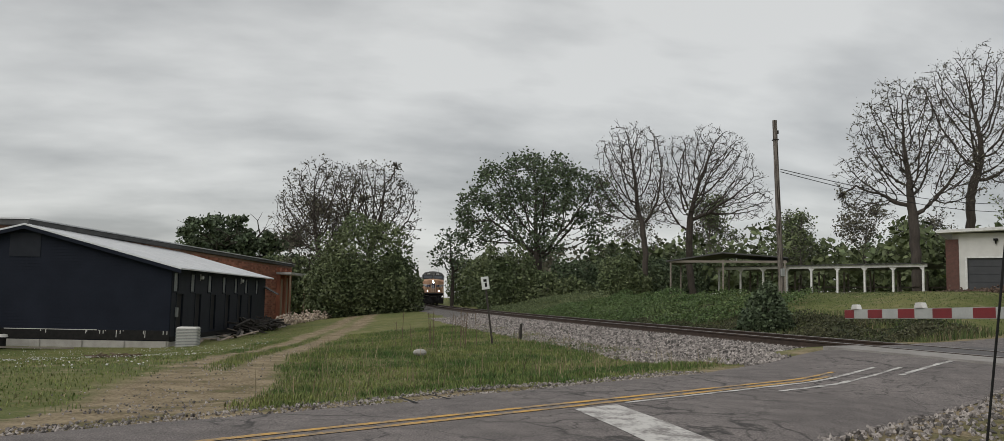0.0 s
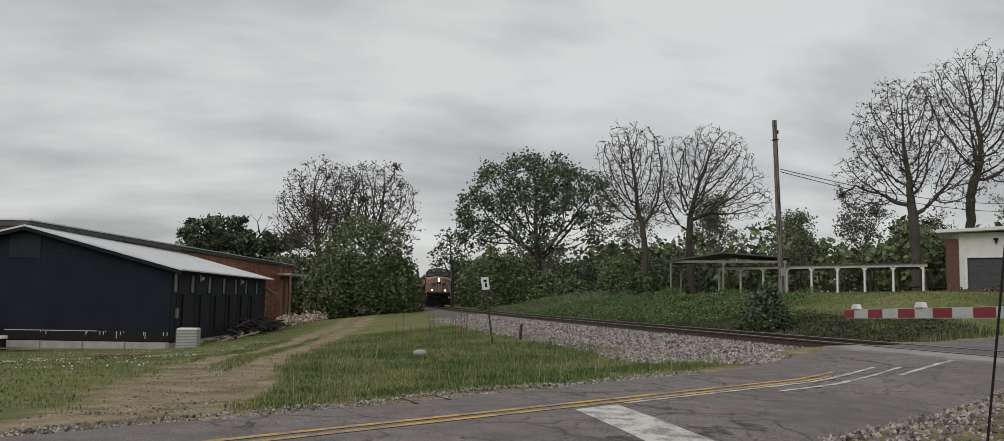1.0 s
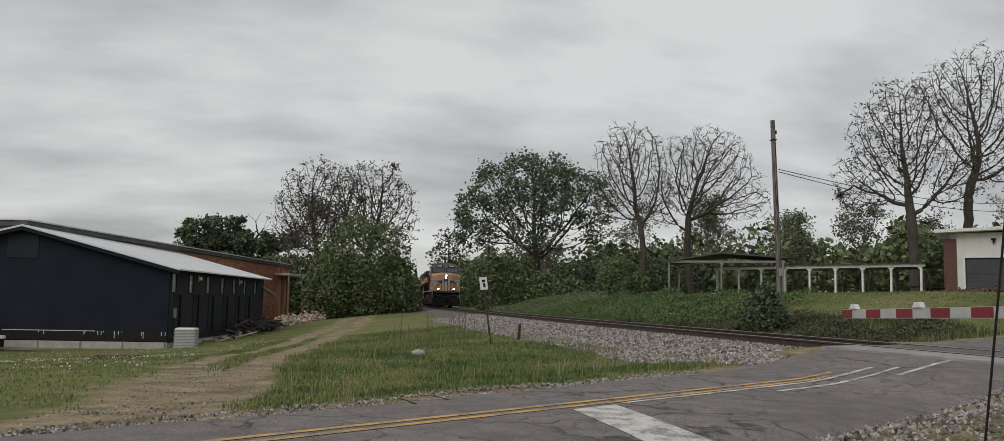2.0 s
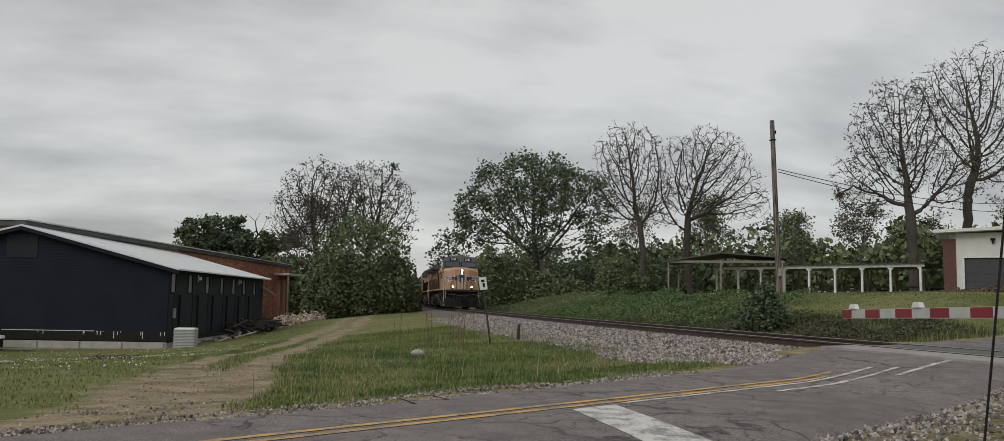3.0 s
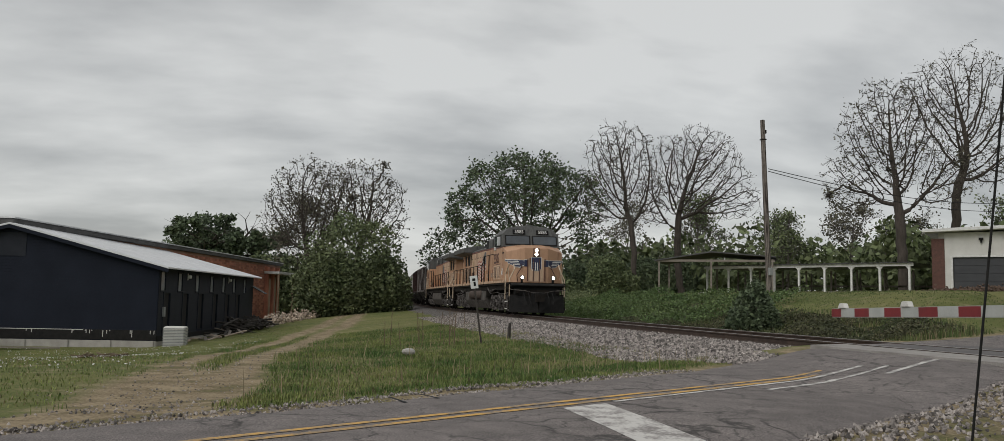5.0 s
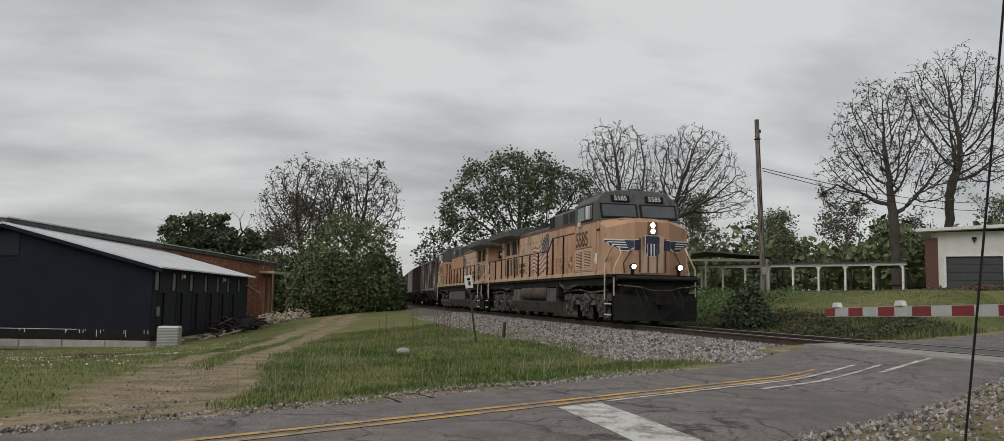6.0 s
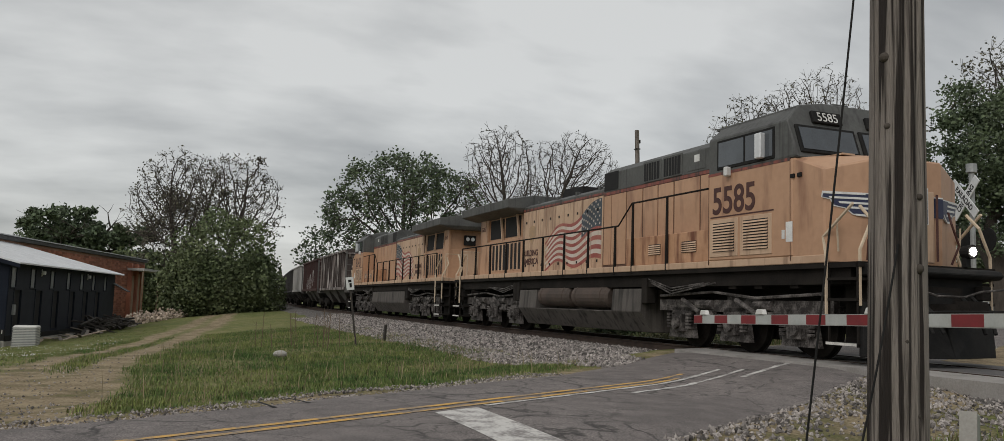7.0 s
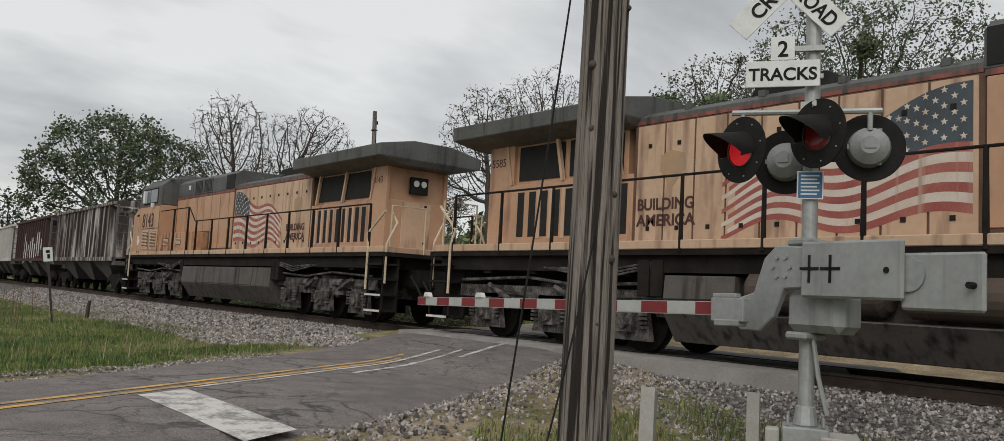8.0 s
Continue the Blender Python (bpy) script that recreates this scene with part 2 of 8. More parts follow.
    "sheet_white": material("reflective_white", (0.43, 0.44, 0.42), (0.34, 0.35, 0.33), rough=0.55, scale=4, bump=0.02),
    "sign_white": material("sign_sheeting", (0.70, 0.71, 0.70), (0.58, 0.59, 0.58), rough=0.5, scale=6, bump=0.0),
    "sign_blue": material("sign_blue", (0.03, 0.12, 0.25), (0.04, 0.14, 0.28), rough=0.5, scale=6, bump=0.0),
    "red_lens": material("dark_red_lens", (0.16, 0.012, 0.012), (0.22, 0.02, 0.02), rough=0.25, scale=30, bump=0.2),
    "red_lit": glowing("lit_red_lens", (0.75, 0.02, 0.03), 0.28),
    "dead_weed": material("dead_weed", (0.12, 0.085, 0.055), (0.17, 0.125, 0.085), rough=0.9, scale=3, bump=0),
    "rubble": material("broken_block_rubble", (0.50, 0.42, 0.34), (0.30, 0.22, 0.165), rough=0.9, scale=3, bump=0.3, island=0.5),
    "old_wood": material("old_grey_plank", (0.17, 0.145, 0.12), (0.27, 0.24, 0.21), rough=0.9, scale=2, stretch=(0.5, 3, 3), bump=0.3),
    "rust_red": material("rusty_red_steel", (0.20, 0.035, 0.025), (0.12, 0.03, 0.02), rough=0.8, scale=3, bump=0.1),
    "green_cap": material("green_plastic", (0.05, 0.42, 0.28), (0.04, 0.34, 0.22), rough=0.5, scale=5, bump=0),
}



def cracked_asphalt():
    """Worn asphalt: pale aggregate, oily mottling, and a net of fine dark cracks."""
    m = bpy.data.materials.new("cracked_asphalt")
    m.use_nodes = True
    nt = m.node_tree
    b = nt.nodes["Principled BSDF"]
    b.inputs["Roughness"].default_value = 0.9
    N, link = nt.nodes.new, nt.links.new
    co = N("ShaderNodeTexCoord")

    def noise_tex(scale, detail=5.0):
        n = N("ShaderNodeTexNoise")
        n.inputs["Scale"].default_value, n.inputs["Detail"].default_value = scale, detail
        link(co.outputs["Object"], n.inputs["Vector"])
        return n

    big, mid, grain = noise_tex(0.45), noise_tex(3.0), noise_tex(70, 3)
    mix = N("ShaderNodeMix")
    mix.inputs[0].default_value = 0.5
    link(big.outputs[0], mix.inputs[2])
    link(mid.outputs[0], mix.inputs[3])
    base = N("ShaderNodeValToRGB")
    e = base.color_ramp.elements
    e[0].position, e[0].color = 0.38, (0.128, 0.112, 0.106, 1)
    e[1].position, e[1].color = 0.62, (0.210, 0.184, 0.173, 1)
    link(mix.outputs[0], base.inputs[0])
    spk = N("ShaderNodeMapRange")
    spk.inputs[1].default_value, spk.inputs[2].default_value = 0.35, 0.68
    spk.inputs[3].default_value, spk.inputs[4].default_value = 0.55, 1.5
    link(grain.outputs[0], spk.inputs[0])
    hs = N("ShaderNodeHueSaturation")
    link(base.outputs[0], hs.inputs["Color"])
    link(spk.outputs[0], hs.inputs["Value"])
    # cracks: edges of wandering cells at two sizes
    warp = N("ShaderNodeMix")
    warp.data_type, warp.blend_type = "RGBA", "ADD"
    warp.inputs[0].default_value = 0.5
    link(co.outputs["Object"], warp.inputs[6])
    link(mid.outputs["Color"], warp.inputs[7])
    last = hs.outputs[0]
    for scale, width, strength in ((0.36, 0.014, 0.95), (1.1, 0.022, 0.8), (3.4, 0.035, 0.5)):
        v = N("ShaderNodeTexVoronoi")
        v.feature = "DISTANCE_TO_EDGE"
        v.inputs["Scale"].default_value = scale
        link(warp.outputs[2], v.inputs["Vector"])
        r = N("ShaderNodeMapRange")
        r.inputs[1].default_value, r.inputs[2].default_value = 0.0, width
        r.inputs[3].default_value, r.inputs[4].default_value = strength, 0.0
        link(v.outputs["Distance"], r.inputs[0])
        gate = N("ShaderNodeMath")
        gate.operation = "MULTIPLY"
        gr = N("ShaderNodeMapRange")
        gr.inputs[1].default_value, gr.inputs[2].default_value = 0.36, 0.50
        link(big.outputs[0], gr.inputs[0])
        link(r.outputs[0], gate.inputs[0])
        link(gr.outputs[0], gate.inputs[1])
        mc = N("ShaderNodeMix")
        mc.data_type = "RGBA"
        mc.inputs[7].default_value = (0.03, 0.027, 0.025, 1)
        link(gate.outputs[0], mc.inputs[0])
        link(last, mc.inputs[6])
        last = mc.outputs[2]
    link(last, b.inputs["Base Color"])
    bp = N("ShaderNodeBump")
    bp.inputs["Strength"].default_value, bp.inputs["Distance"].default_value = 0.7, 0.008
    link(grain.outputs[0], bp.inputs["Height"])
    link(bp.outputs[0], b.inputs["Normal"])
    return m


M["asphalt"] = cracked_asphalt()
M["deck_edge"] = material("worn_crossing_concrete", (0.33, 0.31, 0.29), (0.20, 0.185, 0.17), rough=0.9, scale=1.5, fine=40, bump=0.3)

# ---- helpers for meshes ----


def box(bm, x0, x1, y0, y1, z0, z1, m=None):
    v = [bm.verts.new((x, y, z)) for x in (x0, x1) for y in (y0, y1) for z in (z0, z1)]
    for q in ((0, 1, 3, 2), (4, 6, 7, 5), (0, 4, 5, 1), (2, 3, 7, 6), (0, 2, 6, 4), (1, 5, 7, 3)):
        bm.faces.new([v[i] for i in q])
    if m is not None:
        for w in v:
            w.co = m @ w.co
    return v


def tube(bm, a, b, r0, r1=None, n=8, caps=True):
    a, b = Vector(a), Vector(b)
    r1 = r0 if r1 is None else r1
    d = (b - a).normalized()
    u = d.orthogonal().normalized()
    w = d.cross(u)
    rings = []
    for p, r in ((a, r0), (b, r1)):
        rings.append([bm.verts.new(p + (u * math.cos(2 * math.pi * i / n) + w * math.sin(2 * math.pi * i / n)) * r) for i in range(n)])
    for i in range(n):
        bm.faces.new((rings[0][i], rings[0][(i + 1) % n], rings[1][(i + 1) % n], rings[1][i]))
    if caps:
        bm.faces.new(rings[0][::-1])
        bm.faces.new(rings[1])


def pipe(bm, pts, r, n=6):
    """One bent tube through the points."""
    pts = [Vector(p) for p in pts]
    rings, u = [], None
    for i, p in enumerate(pts):
        d = (pts[min(i + 1, len(pts) - 1)] - pts[max(i - 1, 0)]).normalized()
        u = d.orthogonal().normalized() if u is None else (u - d * u.dot(d)).normalized()
        w = d.cross(u)
        rings.append([bm.verts.new(p + (u * math.cos(2 * math.pi * k / n) + w * math.sin(2 * math.pi * k / n)) * r) for k in range(n)])
    for a, b in zip(rings[:-1], rings[1:]):
        for k in range(n):
            bm.faces.new((a[k], a[(k + 1) % n], b[(k + 1) % n], b[k]))
    bm.faces.new(rings[0][::-1])
    bm.faces.new(rings[-1])


def prism(bm, poly, axis, lo, hi):
    """Extrude a 2D polygon along x, y or z."""
    def at(p, h):
        return {"x": (h, p[0], p[1]), "y": (p[0], h, p[1]), "z": (p[0], p[1], h)}[axis]
    a = [bm.verts.new(at(p, lo)) for p in poly]
    b = [bm.verts.new(at(p, hi)) for p in poly]
    n = len(poly)
    for i in range(n):
        bm.faces.new((a[i], a[(i + 1) % n], b[(i + 1) % n], b[i]))
    bm.faces.new(a[::-1])
    bm.faces.new(b)


def finish(bm, name, bevel=0.0, smooth=False):
    bmesh.ops.recalc_face_normals(bm, faces=bm.faces)
    if bevel:
        bmesh.ops.bevel(bm, geom=[e for e in bm.edges if e.is_manifold and e.calc_face_angle(0) > 0.5], offset=bevel, segments=1, affect="EDGES")
    me = bpy.data.meshes.new(name)
    bm.to_mesh(me)
    bm.free()
    if smooth:
        for p in me.polygons:
            p.use_smooth = True
    return me


def part(name, bm, mat, parent=None, label="", bevel=0.0, smooth=False):
    me = finish(bm, name, bevel, smooth)
    me.materials.append(M[mat])
    ob = new(name, me)
    if parent is not None:
        ob.parent = parent
    if label:
        tagged(ob, label)
    return ob


def boxes(*rows):
    bm = bmesh.new()
    for r in rows:
        box(bm, *r)
    return bm


def thing(name, label, category, group="", kind="", at=None):
    ob = new(name)
    tagged(ob, label, category, group, kind)
    if at is not None:
        ob.matrix_basis = at
    return ob


def lettering(text, size, mat, parent, m, name="lettering", squeeze=1.0, depth=0.004, align="LEFT", bold=0.0):
    cu = bpy.data.curves.new("text", "FONT")
    cu.body, cu.size, cu.extrude, cu.align_x, cu.offset = text, size, depth, align, bold
    tmp = bpy.data.objects.new("text", cu)
    scene.collection.objects.link(tmp)
    bpy.context.view_layer.update()
    me = bpy.data.meshes.new_from_object(tmp.evaluated_get(bpy.context.evaluated_depsgraph_get()))
    bpy.data.objects.remove(tmp)
    me.transform(Matrix.Diagonal((squeeze, 1, 1, 1)))
    me.materials.clear()
    me.materials.append(M[mat])
    ob = new(name, me)
    ob.parent = parent
    ob.matrix_basis = m
    return ob


# ---- lie of the land ----
TRACK_X, CURVE, CURVE_FROM, CURVE_TO = 11.88, 0.000557, 20.0, 112.0


def track_x(y):
    if y <= CURVE_FROM:
        return TRACK_X
    t = min(y, CURVE_TO)
    return TRACK_X + CURVE * (t - CURVE_FROM) ** 2 + (y - t) * 2 * CURVE * (CURVE_TO - CURVE_FROM)


def track_turn(y):
    return math.atan(2 * CURVE * max(0.0, min(y, CURVE_TO) - CURVE_FROM))


def ramp(v, a, b):
    t = min(1.0, max(0.0, (v - a) / (b - a)))
    return t * t * (3 - 2 * t)


ROAD_TURN = radians(31.7)
RD = Vector((math.cos(ROAD_TURN), math.sin(ROAD_TURN)))
RN = Vector((-RD.y, RD.x))


def road_u(x, y):
    return x * RD.x + y * RD.y


def road_n(x, y):
    return x * RN.x + y * RN.y


def road_z(x):
    return -0.30 + 0.28 * ramp(x, 6.5, 10.9) + 0.5 * ramp(x, 15, 45)


def road_edge(u):
    """Near and far edge across the road."""
    wob = 0.10 * noise.noise(Vector((u * 0.8, 3.1, 0))) + 0.05 * noise.noise(Vector((u * 3.1, 7.7, 0)))
    wob2 = 0.10 * noise.noise(Vector((u * 0.8, 9.1, 0))) + 0.05 * noise.noise(Vector((u * 3.1, 1.7, 0)))
    far = 7.45 + 0.45 * ramp(u, 5, 14) + wob2 + 0.3 * ramp(-u, 0, 4)
    return 3.35 + wob - 0.8 * ramp(-u, -3, 6), far


def land(x, y):
    """Height of the ground without road and ballast."""
    dl = track_x(y) - x
    bumpy = 0.05 * noise.noise(Vector((x * 0.35, y * 0.35, 0))) + 0.02 * noise.noise(Vector((x * 1.7, y * 1.7, 4)))
    if dl >= 0:
        far = ramp(y, 13, 42)
        z = -0.46 - 0.098 * far * max(0.0, min(dl, 19.8) - 5.0) - 0.12 * ramp(dl, 2.5, 5)
    else:
        z = -0.45 + 1.95 * ramp(-dl, 4.0, 15.0) + 0.9 * ramp(-dl, 15, 45)
        z = z * ramp(y, 5, 15) + (1 - ramp(y, 5, 15)) * (-0.45 + 1.0 * ramp(-dl, 6, 20))
    # blend into the road's height
    n, u = road_n(x, y), road_u(x, y)
    if -60 < u < 60:
        lo, hi = road_edge(u)
        away = max(lo - n, n - hi, 0.0)
        k = 1 - ramp(away, 0.0, 3.5)
        z = z * (1 - k) + k * (road_z(x) - 0.05)
        if away <= 0.15:
            z = road_z(x) - 0.07
            bumpy = 0
    return z + bumpy


def lane_x(y):
    """Middle of the two-rut lane, which bends towards the track."""
    t = min(y, 55.0) - 12.0
    return -1.6 + 0.004 * t + 0.0021 * t * t + 0.10 * max(0.0, y - 55.0)


def dirt_at(x, y):
    """How bare the ground is: the two-rut lane and the verge of the road."""
    n, u = road_n(x, y), road_u(x, y)
    lo, hi = road_edge(u)
    verge = 0.9 * (1 - ramp(max(lo - n, n - hi), 0.05, 0.7))
    if n < lo:
        verge = max(verge, 0.85 * (1 - ramp(lo - n, 1.2, 3.0)))
    # lane: from the road up along the building
    off = abs(x - lane_x(y))
    w = 0.70 + 0.35 * noise.noise(Vector((x * 0.5, y * 0.25, 2))) + 0.3 * ramp(y, 16, 40)
    lane = (1 - ramp(off, w, w + 0.75)) * 1.15
    mid = (1 - ramp(off, 0.15, 0.5)) * ramp(y, 13, 20)
    lane = lane * (1 - 0.72 * mid) * (1 - 0.6 * ramp(y, 75, 110))
    beyond = ramp(x - track_x(y), -1.0, 1.0) * (1 - ramp(x - track_x(y), 9.0, 14.0)) * (1 - ramp(y, 15, 21))
    return max(0.0, min(1.7, max(verge, lane, 1.7 * beyond)))


def steps(*spans):
    out = []
    for a, b, d in spans:
        out += list(np.arange(a, b, d))
    out.append(spans[-1][1])
    return out


def build_ground():
    xs = steps((-900, -120, 90), (-120, -30, 8), (-30, -8, 1.2), (-8, 20, 0.35), (20, 50, 1.2), (50, 130, 8), (130, 900, 90))
    ys = steps((-300, -40, 40), (-40, -4, 4), (-4, 32, 0.35), (32, 80, 0.9), (80, 150, 4), (150, 900, 75))
    co, dirt = [], []
    for y in ys:
        for x in xs:
            co.append((x, y, land(x, y)))
            dirt.append(dirt_at(x, y))
    w = len(xs)
    faces = [(j * w + i, j * w + i + 1, (j + 1) * w + i + 1, (j + 1) * w + i) for j in range(len(ys) - 1) for i in range(w - 1)]
    me = bpy.data.meshes.new("ground")
    me.from_pydata(co, [], faces)
    at = me.attributes.new("bare", "FLOAT", "POINT")
    at.data.foreach_set("value", dirt)
    for p in me.polygons:
        p.use_smooth = True
    m = bpy.data.materials.new("grassy_ground")
    m.use_nodes = True
    nt = m.node_tree
    b = nt.nodes["Principled BSDF"]
    b.inputs["Roughness"].default_value = 0.95
    b.inputs["Specular IOR Level"].default_value = 0.2
    N = nt.nodes.new
    tc = N("ShaderNodeTexCoord")
    big, mid, fine = N("ShaderNodeTexNoise"), N("ShaderNodeTexNoise"), N("ShaderNodeTexNoise")
    for n, s in ((big, 0.18), (mid, 1.6), (fine, 22)):
        n.inputs["Scale"].default_value, n.inputs["Detail"].default_value = s, 6
        nt.links.new(tc.outputs["Object"], n.inputs["Vector"])
    r1 = N("ShaderNodeValToRGB")
    e = r1.color_ramp.elements
    e[0].position, e[0].color = 0.38, (0.070, 0.098, 0.024, 1)
    e[1].position, e[1].color = 0.62, (0.185, 0.180, 0.068, 1)
    mx = N("ShaderNodeMix")
    mx.inputs[0].default_value = 0.55
    nt.links.new(big.outputs[0], mx.inputs[2])
    nt.links.new(fine.outputs[0], mx.inputs[3])
    nt.links.new(mx.outputs[0], r1.inputs[0])
    r2 = N("ShaderNodeValToRGB")
    e = r2.color_ramp.elements
    e[0].position, e[0].color = 0.41, (0.150, 0.112, 0.068, 1)
    e[1].position, e[1].color = 0.60, (0.33, 0.265, 0.170, 1)
    mx2 = N("ShaderNodeMix")
    mx2.inputs[0].default_value = 0.5
    nt.links.new(mid.outputs[0], mx2.inputs[2])
    nt.links.new(fine.outputs[0], mx2.inputs[3])
    nt.links.new(mx2.outputs[0], r2.inputs[0])
    bare = N("ShaderNodeAttribute")
    bare.attribute_name = "bare"
    ad = N("ShaderNodeMath")
    ad.operation = "MULTIPLY_ADD"
    ad.inputs[1].default_value = 2.6
    ad.inputs[2].default_value = -1.35
    nt.links.new(mid.outputs[0], ad.inputs[0])
    sm = N("ShaderNodeMath")
    sm.operation = "ADD"
    sm.use_clamp = True
    nt.links.new(bare.outputs["Fac"], sm.inputs[0])
    nt.links.new(ad.outputs[0], sm.inputs[1])
    mc = N("ShaderNodeMix")
    mc.data_type = "RGBA"
    nt.links.new(sm.outputs[0], mc.inputs[0])
    nt.links.new(r1.outputs[0], mc.inputs[6])
    nt.links.new(r2.outputs[0], mc.inputs[7])
    nt.links.new(mc.outputs[2], b.inputs["Base Color"])
    bp = N("ShaderNodeBump")
    bp.inputs["Strength"].default_value, bp.inputs["Distance"].default_value = 0.7, 0.04
    nt.links.new(fine.outputs[0], bp.inputs["Height"])
    nt.links.new(bp.outputs[0], b.inputs["Normal"])
    me.materials.append(m)
    return tagged(new("ground", me), "patchy spring grass with a bare two-rut dirt lane", "ground", kind="structure")


ground = build_ground()


def build_road():
    us = steps((-60, -8, 1.0), (-8, 16, 0.25), (16, 60, 1.0))
    co, faces = [], []
    k = 9
    for u in us:
        lo, hi = road_edge(u)
        for i in range(k):
            n = lo + (hi - lo) * i / (k - 1)
            p = RD * u + RN * n
            crown = 0.03 * (1 - (2 * i / (k - 1) - 1) ** 2)
            edge = -0.06 if i in (0, k - 1) else 0
            co.append((p.x, p.y, road_z(p.x) + crown * (1 - ramp(p.x, 8, 10.5)) + edge))
    for j in range(len(us) - 1):
        for i in range(k - 1):
            a = j * k + i
            faces.append((a, a + 1, a + k + 1, a + k))
    me = bpy.data.meshes.new("road")
    me.from_pydata(co, [], faces)
    for p in me.polygons:
        p.use_smooth = True
    me.materials.append(M["asphalt"])
    return tagged(new("road", me), "worn grey cracked asphalt road rising to the crossing", "road", kind="structure")


road = build_road()


def road_top(p):
    lo, hi = road_edge(road_u(p[0], p[1]))
    i = (road_n(p[0], p[1]) - lo) / (hi - lo)
    return road_z(p[0]) + 0.03 * (1 - (2 * i - 1) ** 2) * (1 - ramp(p[0], 8, 10.5))


def paint(name, label, mat, u0, u1, n0, n1, du=0.25, ragged=0.01, slant=0.0):
    """A painted strip on the road between two stretches along and across it."""
    co, faces = [], []
    n = max(2, int((u1 - u0) / du) + 1)
    for j in range(n):
        u = u0 + (u1 - u0) * j / (n - 1)
        for i, nn in enumerate((n0, (n0 + n1) / 2, n1)):
            jit = ragged * noise.noise(Vector((u * 6, nn * 9, i)))
            p = RD * (u + slant * (nn - n0)) + RN * (nn + jit)
            co.append((p.x, p.y, road_top(p) + 0.005))
    for j in range(n - 1):
        for i in range(2):
            a = j * 3 + i
            faces.append((a, a + 1, a + 4, a + 3))
    me = bpy.data.meshes.new(name)
    me.from_pydata(co, [], faces)
    me.materials.append(M[mat])
    return tagged(new(name, me), label, "road marking", kind="structure")


paint("centre_line", "worn yellow centre line on asphalt", "yellow_line", -12, 12.7, 5.78, 5.87)
paint("centre_line", "worn yellow centre line on asphalt", "yellow_line", -12, 12.2, 5.58, 5.67)
paint("centre_line_edge", "faded white edge of a repainted line", "white_line", 7.2, 13.4, 5.46, 5.54, ragged=0.03)
paint("stop_line", "broad worn white stop line on asphalt", "white_line", 5.10, 5.76, 3.42, 5.46, du=0.08, slant=0.617)
paint("edge_line", "faded white edge line near the crossing", "white_line", 12.6, 16.5, 4.75, 4.85, ragged=0.04)
paint("tar_seam", "short dark tar seam across the lane edge", "black", 5.46, 5.51, 6.75, 7.35, du=0.02, ragged=0.03, slant=0.4)
paint("tar_seam", "short dark tar seam across the lane edge", "black", 5.98, 6.03, 6.85, 7.4, du=0.02, ragged=0.03, slant=0.3)
paint("edge_line", "faded white edge line near the crossing", "white_line", 9.8, 13.5, 5.1, 5.18, ragged=0.05)

# ---- railway ----


def sweep(profile, y0, y1, dy, lift=0.0):
    """A cross-section (side offset, height) carried along the track."""
    bm = bmesh.new()
    rings = []
    n = max(2, int((y1 - y0) / dy) + 1)
    for j in range(n):
        y = y0 + (y1 - y0) * j / (n - 1)
        a = track_turn(y)
        cx = track_x(y)
        rings.append([bm.verts.new((cx + s * math.cos(a), y - s * math.sin(a), h + lift)) for s, h in profile])
    k = len(profile)
    for r0, r1 in zip(rings[:-1], rings[1:]):
        for i in range(k - 1):
            bm.faces.new((r0[i], r0[i + 1], r1[i + 1], r1[i]))
    return bm


